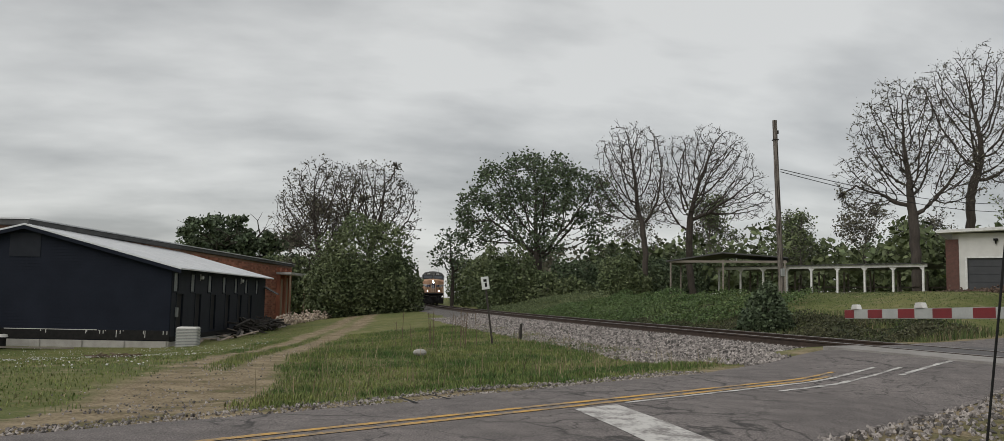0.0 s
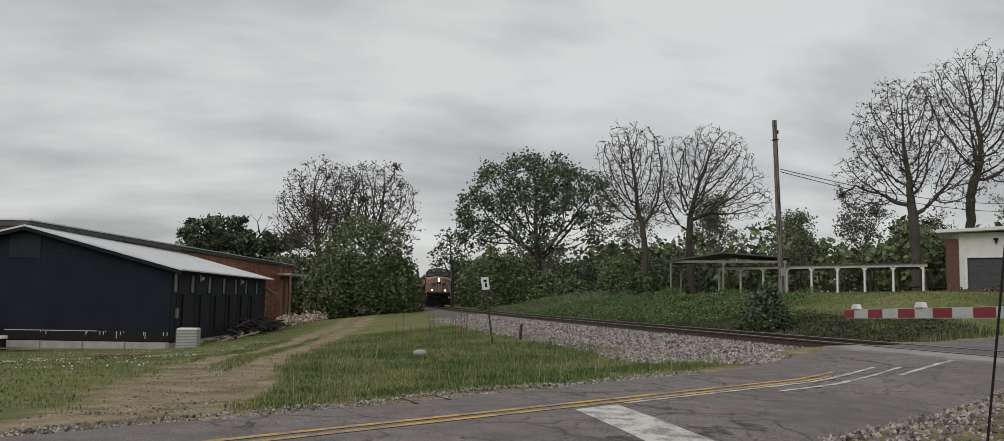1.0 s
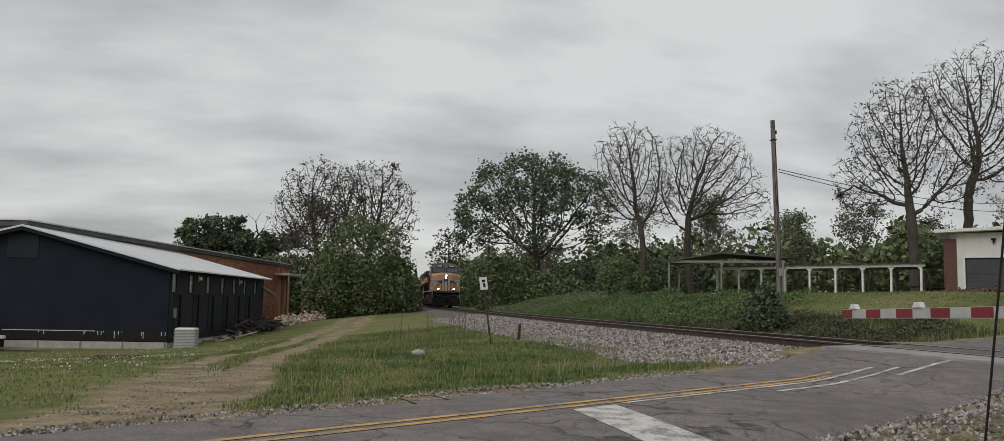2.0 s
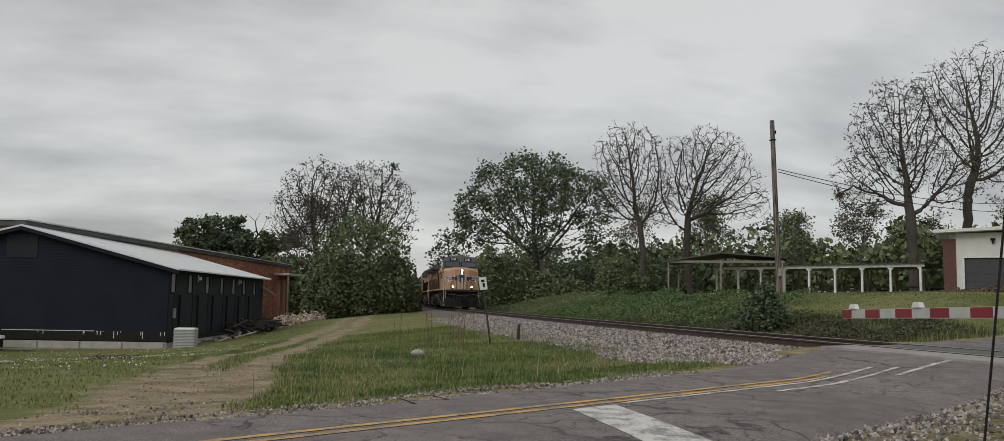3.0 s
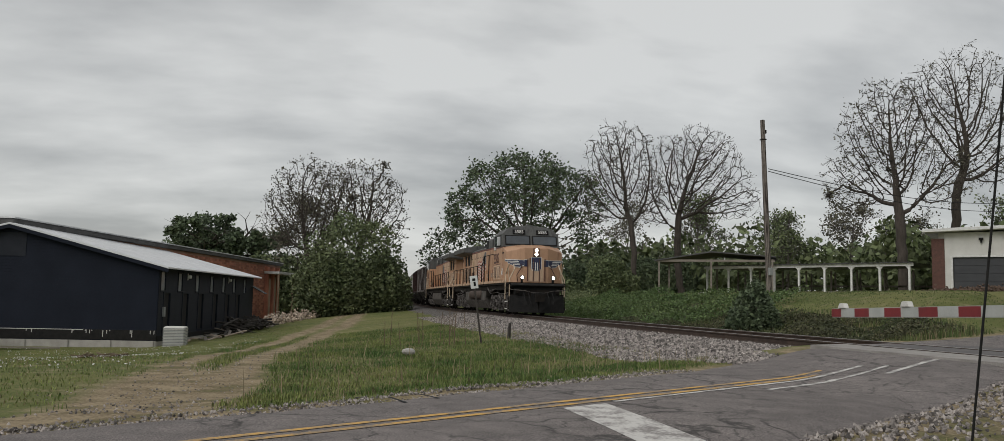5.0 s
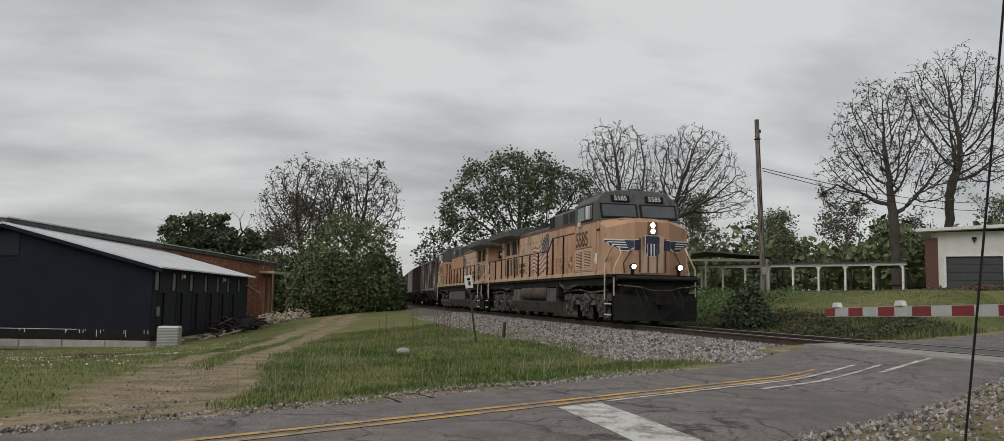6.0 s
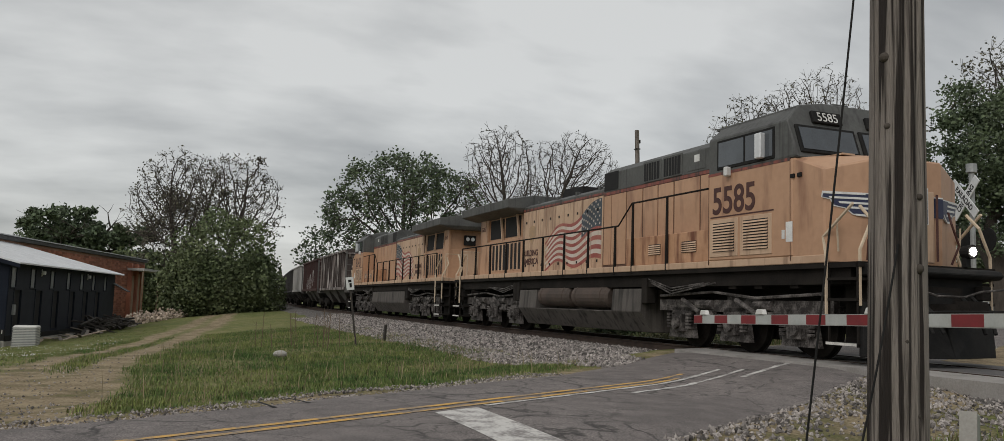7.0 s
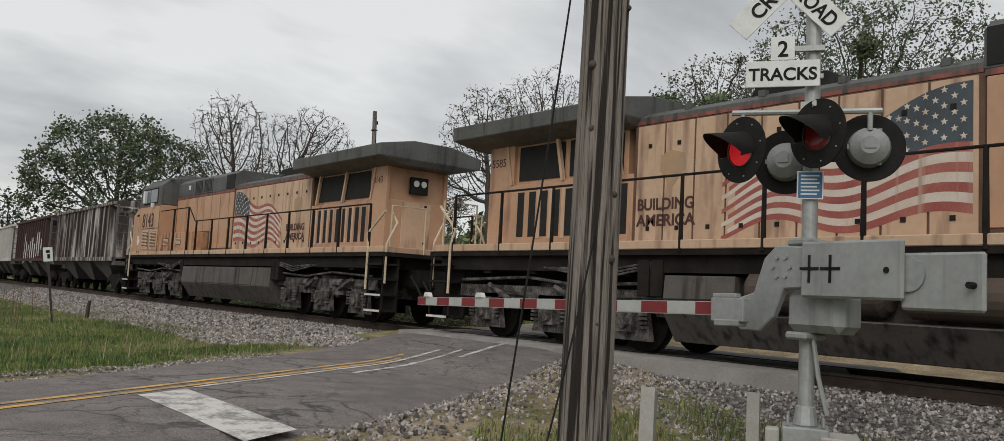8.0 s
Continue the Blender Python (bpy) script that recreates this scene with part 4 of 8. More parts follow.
            pipe(bm, [(s * 1.45, la(e), 0.95), (s * 1.45, la(e), 1.85), (s * 1.2, la(e), 2.35), (s * 1.2, la(e + d * 0.25), 2.6)], 0.029)
            part("step_handrail", bm, "handrail", loco, "pale painted step handrail")
    # cab flanks
    for s in (-1, 1):
        fr = boxes((min(s * 1.52, s * 1.545), max(s * 1.52, s * 1.545), la(3.02), la(4.78), 3.62, 4.22))
        cw = part("cab_window", fr, "black", loco, bevel=0.008)
        for a0, a1 in ((3.07, 3.86), (3.92, 4.72)):
            part("pane", boxes((min(s * 1.53, s * 1.552), max(s * 1.53, s * 1.552), la(a0), la(a1), 3.68, 4.17)), "glass", cw)
        part("mirror", boxes((min(s * 1.54, s * 1.66), max(s * 1.54, s * 1.66), la(3.28), la(3.46), 3.66, 4.14)), "tin", loco, bevel=0.015)
        part("armrest", boxes((min(s * 1.53, s * 1.66), max(s * 1.53, s * 1.66), la(4.32), la(4.42), 3.45, 3.64)), "white", loco, bevel=0.02)
        for a0, a1 in ((3.10, 4.02), (4.10, 5.0)):
            pan = part("louvre_panel", boxes((min(s * 1.525, s * 1.545), max(s * 1.525, s * 1.545), la(a0), la(a1), 1.87, 2.62)), "orange_dirty", loco, bevel=0.006)
            # flat plate painted with the shade between the slats
            part("louvre_back", boxes((min(s * 1.54, s * 1.5475), max(s * 1.54, s * 1.5475), la(a0 + 0.1), la(a1 - 0.1), 1.97, 2.54)), "opening_shade", pan)
            bm = bmesh.new()
            for k in range(10):
                z = 1.98 + k * 0.056
                prism(bm, [(s * 1.547, z + 0.018), (s * 1.572, z), (s * 1.549, z + 0.036)], "y", la(a0 + 0.1), la(a1 - 0.1))
            part("slats", bm, "orange_dirty", pan)
        part("side_badge", boxes((min(s * 1.525, s * 1.536), max(s * 1.525, s * 1.536), la(2.55), la(2.72), 2.06, 2.42), (min(s * 1.525, s * 1.536), max(s * 1.525, s * 1.536), la(2.75), la(2.83), 2.12, 2.28)), "white", loco)
        for a in (2.32, 2.5):
            part("marker", boxes((min(s * 1.51, s * 1.54), max(s * 1.51, s * 1.54), la(a), la(a + 0.1), 3.20, 3.27)), "black", loco)
        a_left = 4.95 if s < 0 else 3.05
        lettering(number, 0.76, "letter_maroon", loco, side_frame(s, 1.534, a_left, 2.74), "road_number", squeeze=0.92, bold=0.012)
        for a, z0, z1 in ((2.60, 1.72, 3.50), (5.06, 1.72, 3.55)):
            part("panel_seam", boxes((min(s * 1.52, s * 1.5345), max(s * 1.52, s * 1.5345), la(a), la(a + 0.014), z0, z1)), "seam", loco)
        part("cab_stripe", boxes((min(s * 1.52, s * 1.5365), max(s * 1.52, s * 1.5365), la(2.6), la(5.08), 3.52, 3.575)), "loco_red", loco, "faded red stripe under the cab windows")
        part("number_rule", boxes((min(s * 1.525, s * 1.537), max(s * 1.525, s * 1.537), la(3.05), la(5.0), 2.66, 2.685)), "letter_maroon", loco)
    # equipment hood behind the cab
    part("hood_lower", boxes((-0.90, 0.90, la(5.08), la(10.74), 1.80, 3.78)), "seam", loco, bevel=0.015)
    pts = [(x * s, la(a), z) for s in (-1, 1) for a in (5.05, 10.76) for x, z in ((0.91, 3.86), (0.91, 4.36), (0.70, 4.52))]
    part("hood_upper", hull(pts), "loco_grey", loco, "grey upper equipment hood", bevel=0.012)
    part("hood_stripe", boxes((-0.912, 0.912, la(5.08), la(10.74), 3.78, 3.86)), "loco_red", loco, "faded red stripe")
    part("side_walk_box", boxes((-1.46, 1.46, la(5.08), la(8.55), 1.80, 2.46)), "orange_rusty", loco, "rust-streaked yellow equipment box", bevel=0.012)
    for s in (-1, 1):
        for a0, a1 in ((5.2, 6.25), (6.3, 7.3), (7.36, 8.0), (8.05, 8.7), (8.76, 9.5), (9.56, 10.3), (10.34, 10.72)):
            zb = 2.52 if a0 < 8.5 else 1.92
            part("hood_door", boxes((min(s * 0.89, s * 0.918), max(s * 0.89, s * 0.918), la(a0), la(a1), zb, 3.765)), "orange", loco, bevel=0.006)
        for a0, a1 in ((5.6, 6.15), (7.0, 7.5)):
            # shade behind the vent slats, painted on a shallow plate
            pan = part("vent", boxes((min(s * 1.45, s * 1.468), max(s * 1.45, s * 1.468), la(a0), la(a1), 2.02, 2.26)), "opening_shade", loco)
            bm = bmesh.new()
            for k in range(5):
                z = 2.03 + k * 0.045
                prism(bm, [(s * 1.466, z), (s * 1.49, z), (s * 1.468, z + 0.032)], "y", la(a0), la(a1))
            part("slats", bm, "orange_dirty", pan)
        for a0, a1 in ((7.05, 7.75), (7.95, 8.65)):
            g = part("air_grille", boxes((min(s * 0.90, s * 0.93), max(s * 0.90, s * 0.93), la(a0 - 0.05), la(a1 + 0.05), 3.88, 4.40)), "loco_grey", loco, bevel=0.008)
            # grille depth is a near-black plate, its shade put into the colour
            part("grille_opening", boxes((min(s * 0.92, s * 0.934), max(s * 0.92, s * 0.934), la(a0), la(a1), 3.92, 4.35)), "opening_shade", g)
            part("grille_bars", boxes(*[(min(s * 0.93, s * 0.94), max(s * 0.93, s * 0.94), la(a0 + k * 0.117), la(a0 + k * 0.117 + 0.02), 3.92, 4.35) for k in range(1, 6)]), "loco_grey", g)
        # uncut intake: inner shade painted on a plate
        part("air_intake", boxes((min(s * 0.90, s * 0.925), max(s * 0.90, s * 0.925), la(9.98), la(10.72), 3.90, 4.38)), "opening_shade", loco)
        part("upper_door", boxes((min(s * 0.90, s * 0.922), max(s * 0.90, s * 0.922), la(6.1), la(6.75), 3.92, 4.34)), "loco_grey", loco, bevel=0.006)
        part("notice", boxes((min(s * 0.92, s * 0.926), max(s * 0.92, s * 0.926), la(6.3), la(6.5), 4.10, 4.26)), "white", loco)
    # engine hood
    part("engine_hood", boxes((-0.88, 0.88, la(10.74), la(16.40), 1.80, 3.84)), "seam", loco, bevel=0.012)
    pts = [(x * s, la(a), z) for s in (-1, 1) for a in (10.74, 16.40) for x, z in ((0.885, 3.90), (0.885, 3.96), (0.72, 4.06))]
    part("engine_hood_top", hull(pts), "loco_grey", loco)
    part("engine_hood_stripe", boxes((-0.888, 0.888, la(10.76), la(16.38), 3.84, 3.90)), "loco_red", loco)
    for s in (-1, 1):
        for k in range(9):
            a0 = 10.82 + k * 0.615
            d = part("engine_door", boxes((min(s * 0.87, s * 0.898), max(s * 0.87, s * 0.898), la(a0), la(a0 + 0.58), 1.84, 3.81)), "orange_dirty", loco, bevel=0.006)
            for z in (2.02, 3.42):
                part("door_latch", boxes((min(s * 0.895, s * 0.91), max(s * 0.895, s * 0.91), la(a0 + 0.26), la(a0 + 0.33), z, z + 0.07)), "black", d)
        flag(loco, s)
        a_left = 16.28 if s < 0 else 14.85
        lettering("BUILDING", 0.27, "letter_maroon", loco, side_frame(s, 0.902, a_left, 2.37), "slogan", squeeze=0.98, bold=0.006)
        lettering("AMERICA", 0.27, "letter_maroon", loco, side_frame(s, 0.902, a_left, 2.10), "slogan", squeeze=1.08, bold=0.006)
        bm = bmesh.new()
        c = 15.55
        prism(bm, [(la(c - 0.24), 3.28), (la(c - 0.26), 3.02), (la(c), 2.72), (la(c + 0.26), 3.02), (la(c + 0.24), 3.28), (la(c), 3.34)], "x", min(s * 0.9, s * 0.903), max(s * 0.9, s * 0.903))
        part("emblem", bm, "emblem", loco, "faded shield emblem")
    pts = [(x, la(a), z) for x, a, z in ((-0.45, 13.0, 4.02), (0.45, 13.0, 4.02), (-0.45, 14.45, 4.02), (0.45, 14.45, 4.02), (-0.38, 13.12, 4.38), (0.38, 13.12, 4.38), (-0.38, 14.33, 4.42), (0.38, 14.33, 4.42))]
    part("exhaust_housing", hull(pts), "black", loco, bevel=0.02)
    bm = bmesh.new()
    for k in range(3):
        tube(bm, (0.1 * k - 0.1, la(11.7 + 0.2 * k), 4.16), (0.1 * k - 0.1, la(12.1 + 0.2 * k), 4.18), 0.05, 0.085, 10)
    box(bm, -0.2, 0.2, la(11.9), la(12.1), 4.04, 4.14)
    part("horn", bm, "black", loco)
    # radiator section
    part("radiator_body", boxes((-0.90, 0.90, la(16.40), la(20.35), 1.80, 3.02), (-0.82, 0.82, la(16.6), la(20.30), 3.0, 3.9)), "orange", loco, bevel=0.015)
    for s in (-1, 1):
        for k in range(9):
            a0 = 16.52 + k * 0.34
            # slots are raised plates with their inner shade painted on
            part("air_slot", boxes((min(s * 0.885, s * 0.906), max(s * 0.885, s * 0.906), la(a0), la(a0 + 0.19), 1.98, 2.86)), "opening_shade", loco)
        for k in range(7):
            a0 = 16.49 + k * 0.34 + 0.21
            part("slot_post", boxes((min(s * 0.89, s * 0.916), max(s * 0.89, s * 0.916), la(a0), la(a0 + 0.10), 1.94, 2.90)), "orange_dirty", loco)
        for a0, a1 in ((16.7, 18.05), (18.2, 19.5)):
            # radiator openings as plates, the dark inside put into the colour
            part("radiator_intake", boxes((min(s * 0.81, s * 0.84), max(s * 0.81, s * 0.84), la(a0), la(a1), 3.10, 3.78)), "opening_shade", loco)
        for a in (16.65, 18.12, 19.6):
            bm = bmesh.new()
            prism(bm, [(la(a), 3.02), (la(a + 0.07), 3.02), (la(a + 0.27), 3.9), (la(a + 0.2), 3.9)], "x", min(s * 0.86, s * 0.93), max(s * 0.86, s * 0.93))
            part("strut", bm, "orange_dirty", loco)
        part("tail_panel", boxes((min(s * 0.80, s * 0.905), max(s * 0.80, s * 0.905), la(19.6), la(20.36), 1.82, 3.90)), "orange", loco, bevel=0.01)
        a_left = 20.3 if s < 0 else 19.72
        lettering(number, 0.24, "letter_maroon", loco, side_frame(s, 0.908, a_left, 3.42), "tail_number", squeeze=0.95)
    pts = []
    for s in (-1, 1):
        for a in (16.28, 20.95):
            pts += [(s * 1.48, la(a), 3.96), (s * 1.50, la(a), 4.24), (s * 0.55, la(a), 4.42), (s * 0.90, la(a + (0.1 if a < 18 else -0.1)), 3.82)]
    part("radiator_roof", hull(pts), "loco_grey", loco, "grey overhanging radiator roof", bevel=0.015)
    tl = part("tail_light", boxes((-0.25, 0.25, la(20.34), la(20.46), 3.2, 3.62)), "black", loco, bevel=0.015)
    for x in (-0.11, 0.11):
        bm = bmesh.new()
        tube(bm, (x, la(20.455), 3.46), (x, la(20.475), 3.46), 0.085, 0.078, 14)
        part("lens", bm, "tin", tl, "unlit round tail lamp")
    for z in (1.98, 2.9):
        part("end_latch", boxes((-0.30, -0.22, la(20.34), la(20.37), z, z + 0.05)), "black", loco)
    part("end_door", boxes((-0.42, 0.42, la(20.34), la(20.365), 1.84, 2.98)), "orange_dirty", loco, bevel=0.008)
    for s in (-1, 1):
        for k, a in enumerate((11.2, 12.6, 13.9, 15.3)):
            part("lifting_lug", boxes((min(s * 0.70, s * 0.80), max(s * 0.70, s * 0.80), la(a), la(a + 0.12), 4.02, 4.12)), "loco_grey", loco)
        for a in (7.72, 15.35, 15.62):
            part("equipment_box", boxes((min(s * 1.20, s * 1.44), max(s * 1.20, s * 1.44), la(a - 0.12), la(a + 0.12), 0.92, 1.50)), "frame_dark", loco, bevel=0.01)
        for k in range(3):
            bm = bmesh.new()
            pipe(bm, [(s * 1.40, la(15.3 + 0.08 * k), 1.48 - 0.05 * k), (s * 1.42, la(16.6), 1.30 - 0.06 * k), (s * 1.40, la(17.6 + 0.2 * k), 1.36)], 0.018)
            part("cable", bm, "truck_grey", loco)
            bm = bmesh.new()
            pipe(bm, [(s * 1.40, la(7.6 - 0.08 * k), 1.48 - 0.05 * k), (s * 1.42, la(6.6), 1.26 - 0.06 * k), (s * 1.40, la(5.4 - 0.2 * k), 1.36)], 0.018)
            part("cable", bm, "truck_grey", loco)
    # fuel tank and air reservoirs
    bm = bmesh.new()
    prism(bm, [(-1.42, 1.26), (-1.46, 0.72), (-1.12, 0.24), (1.12, 0.24), (1.46, 0.72), (1.42, 1.26)], "y", la(13.9), la(15.2))
    prism(bm, [(-1.42, 1.26), (-1.46, 0.72), (-1.12, 0.24), (1.12, 0.24), (1.46, 0.72), (1.42, 1.26)], "y", la(7.85), la(9.25))
    prism(bm, [(-1.46, 0.72), (-1.12, 0.24), (1.12, 0.24), (1.46, 0.72), (1.05, 0.74), (0.95, 1.28), (-0.95, 1.28), (-1.05, 0.74)], "y", la(9.25), la(13.9))
    part("fuel_tank", bm, "tank", loco, "grimy grey fuel tank slung under the frame", bevel=0.015)
    bm = bmesh.new()
    prism(bm, [(1.02, 0.76), (1.44, 0.73), (1.41, 1.26), (1.02, 1.27)], "y", la(9.27), la(13.88))
    part("tank_flank", bm, "tank", loco, "plain grimy tank side", bevel=0.012)
    for s in (-1,):
        for a0, a1 in ((9.5, 11.5), (11.72, 13.75)):
            bm = bmesh.new()
            tube(bm, (s * 1.2, la(a0 + 0.08), 1.08), (s * 1.2, la(a1 - 0.08), 1.08), 0.30, 0.30, 20)
            tube(bm, (s * 1.2, la(a0), 1.08), (s * 1.2, la(a0 + 0.08), 1.08), 0.22, 0.30, 20)
            tube(bm, (s * 1.2, la(a1 - 0.08), 1.08), (s * 1.2, la(a1), 1.08), 0.30, 0.22, 20)
            for a in (a0 + 0.3, a1 - 0.3):
                tube(bm, (s * 1.2, la(a), 1.08), (s * 1.2, la(a + 0.05), 1.08), 0.31, 0.31, 20)
            part("air_reservoir", bm, "reservoir", loco, "brownish grey air reservoir cylinder", smooth=False)
    loco_truck(loco, 4.65)
    loco_truck(loco, 18.0)
    # walkway handrails
    for s in (-1, 1):
        x = s * 1.49
        bm = bmesh.new()
        pipe(bm, [(x, la(20.7), 2.80), (x, la(8.9), 2.80), (x, la(8.25), 3.30), (x, la(5.15), 3.30)], 0.021)
        part("handrail", bm, "frame_dark", loco, "dark steel walkway handrail")
        for a in (20.7, 19.2, 17.75, 16.3, 14.85, 13.4, 11.95, 10.5, 9.05, 8.2, 6.7):
            bm = bmesh.new()
            tube(bm, (x, la(a), 1.62), (x, la(a), 3.3 if a < 8.5 else 2.8), 0.042, 0.03, 6)
            part("handrail_post", bm, "frame_dark", loco)
    for s in (-1, 1):
        bm = bmesh.new()
        pipe(bm, [(s * 1.3, la(21.35), 1.66), (s * 1.3, la(21.35), 2.75), (s * 0.4, la(21.4), 2.75), (s * 0.4, la(21.4), 1.66)], 0.022)
        part("end_railing", bm, "handrail", loco)
    return loco


def flag(loco, s):
    """A waving flag along the engine doors; the starred field lies towards the cab."""
    x = 0.8995
    a0, a1 = 10.88, 14.55

    def z_at(a, v):
        t = (a - a0) / (a1 - a0)
        hi = 3.72 - 0.86 * t
        lo = 2.06 - 0.10 * t
        return hi + (lo - hi) * v + (0.09 + 0.07 * t) * math.sin(t * 10.0 + 0.4)

    def band(v0, v1, b0, b1, mat, lift, name):
        bm = bmesh.new()
        n = max(4, int((b1 - b0) / 0.09))
        rows = []
        for i in range(n + 1):
            a = b0 + (b1 - b0) * i / n
            rows.append([bm.verts.new((s * (x + lift), la(a), z_at(a, v))) for v in (v0, v1)])
        for p, q in zip(rows[:-1], rows[1:]):
            bm.faces.new((p[0], p[1], q[1], q[0]))
        part(name, bm, mat, loco)

    for i in range(13):
        start = a0 + 1.2 if i < 6 else a0
        band(i / 13, (i + 1) / 13, start, a1 - 0.12 * ((i * 5) % 3), "flag_red" if i % 2 == 0 else "flag_white", 0.0, "flag_stripe")
    band(0, 6 / 13, a0, a0 + 1.2, "flag_blue", 0.0, "flag_canton")
    bm = bmesh.new()
    for r in range(7):
        for c in range(5):
            a = a0 + 0.11 + c * 0.235 + (0.11 if r % 2 else 0)
            z = z_at(a, (r + 0.5) / 15.6)
            ring = []
            for k in range(10):
                rr = 0.05 if k % 2 == 0 else 0.021
                q = math.pi / 2 + k * math.pi / 5
                ring.append(bm.verts.new((s * (x + 0.004), la(a) + rr * math.cos(q), z + rr * math.sin(q))))
            bm.faces.new(ring)
    tagged(part("flag_stars", bm, "flag_white", loco), kind="stuff")


CAR = 14.6


def build_hopper(label, mat, streaks=None, scrawl=0):
    car = thing("hopper_car", label, "hopper car", "hopper cars")
    L = CAR - 1.5
    h = L / 2
    bm = bmesh.new()
    prism(bm, [(-1.52, 1.55), (-1.52, 3.92), (-1.25, 4.12), (0, 4.22), (1.25, 4.12), (1.52, 3.92), (1.52, 1.55)], "y", -h + 1.1, h - 1.1)
    part("body", bm, mat, car, bevel=0.02)
    for e in (-1, 1):
        bm = bmesh.new()
        y = e * (h - 1.1)
        v = [(-1.5, y, 3.9), (1.5, y, 3.9), (1.5, y, 2.2), (-1.5, y, 2.2)]
        a = [bm.verts.new(p) for p in v]
        b = [bm.verts.new(p) for p in ((-1.3, e * (h - 0.9), 3.8), (1.3, e * (h - 0.9), 3.8), (1.0, y - e * 1.0, 1.6), (-1.0, y - e * 1.0, 1.6))]
        bm.faces.new((a[0], a[1], b[1], b[0]))
        bm.faces.new((b[0], b[1], b[2], b[3]))
        part("end_slope", bm, mat, car)
    for s in (-1, 1):
        n = 15
        for i in range(n):
            y = -h + 1.15 + (L - 2.3) * i / (n - 1)
            bm = boxes((min(s * 1.51, s * 1.60), max(s * 1.51, s * 1.60), y - 0.045, y + 0.045, 1.55, 3.92))
            part("side_rib", bm, mat, car)
        part("top_chord", boxes((min(s * 1.48, s * 1.62), max(s * 1.48, s * 1.62), -h + 0.4, h - 0.4, 3.88, 4.02)), mat, car, bevel=0.01)
        part("side_sill", boxes((min(s * 1.45, s * 1.60), max(s * 1.45, s * 1.60), -h + 0.2, h - 0.2, 1.42, 1.60)), mat, car, bevel=0.01)
    for k in range(3):
        y = -3.6 + 3.6 * k
        pts = [(x, y + d, 1.5) for x in (-1.42, 1.42) for d in (-1.65, 1.65)] + [(x, y + d, 0.55) for x in (-0.8, 0.8) for d in (-0.35, 0.35)]
        part("discharge_chute", hull(pts), "hopper_dark", car)
    for e in (-1, 1):
        bm = bmesh.new()
        for x in (-1.45, 1.45):
            box(bm, x - 0.05, x + 0.05, e * (h - 0.25) - 0.05, e * (h - 0.25) + 0.05, 1.4, 3.9)
        for k in range(7):
            z = 1.6 + k * 0.36
            tube(bm, (-1.5, e * (h - 0.2), z), (-1.0, e * (h - 0.2), z), 0.018, 0.018, 6)
            tube(bm, (1.0, e * (h - 0.2), z), (1.5, e * (h - 0.2), z), 0.018, 0.018, 6)
        box(bm, -1.5, 1.5, e * (h - 0.1) - 0.25, e * (h - 0.1) + 0.25, 1.25, 1.42)
        box(bm, -0.15, 0.15, min(e * h, e * CAR / 2), max(e * h, e * CAR / 2), 0.75, 1.05)
        box(bm, -0.5, 0.5, e * (h - 1.2) - 0.5, e * (h - 1.2) + 1.0, 1.05, 1.35)
        part("end_frame", bm, "hopper_dark", car, "dark steel end ladder and platform")
    bm = boxes((-0.35, 0.35, -h + 1, h - 1, 4.24, 4.30))
    for x in (-0.35, 0.35):
        pipe(bm, [(x, -h + 0.7, 4.1), (x, -h + 1.2, 4.42), (x, h - 1.2, 4.42), (x, h - 0.7, 4.1)], 0.02)
    part("running_board", bm, "hopper_dark", car)
    for e in (-1, 1):
        c = e * (h - 1.25)
        bm = bmesh.new()
        for s in (-1, 1):
            prism(bm, [(c - 1.25, 0.42), (c - 0.95, 0.62), (c - 0.5, 0.40), (c - 0.4, 0.25), (c + 0.4, 0.25), (c + 0.5, 0.40), (c + 0.95, 0.62), (c + 1.25, 0.42), (c + 1.25, 0.62), (c + 0.7, 0.86), (c - 0.7, 0.86), (c - 1.25, 0.62)], "x", min(s * 0.95, s * 1.1), max(s * 0.95, s * 1.1))
        box(bm, -0.95, 0.95, c - 0.2, c + 0.2, 0.5, 0.95)
        t = part("truck", bm, "frame_dark", car)
        for d in (-0.89, 0.89):
            WHEELS.append((wheelset(t, c + d, 0.46), c + d, 0.46))
    if scrawl:
        rnd = random.Random(scrawl)
        for s in (-1, 1):
            for k in range(13):
                y, z = rnd.uniform(-4.6, 4.6), rnd.uniform(1.65, 2.7)
                bm = bmesh.new()
                ring = []
                r0 = rnd.uniform(0.4, 0.75)
                for i in range(12):
                    q = i * math.pi / 6
                    r = r0 * rnd.uniform(0.5, 1.1)
                    ring.append((y + r * math.cos(q), z + 1.1 * r * math.sin(q)))
                prism(bm, ring, "x", min(s * 1.525, s * (1.531 + 0.002 * k)), max(s * 1.525, s * (1.531 + 0.002 * k)))
                part("spray_paint", bm, "graffiti", car, "blot of faded white spray paint")
    return car


lead_loco = build_loco("5585", "yellow and grey lead diesel locomotive with lit headlights")
rear_loco = build_loco("8143", "yellow and grey second diesel locomotive running tail first")
TRAIN = [(lead_loco, LOCO / 2, 0), (rear_loco, LOCO * 1.5 + 0.1, 180)]
behind = LOCO * 2 + 0.2
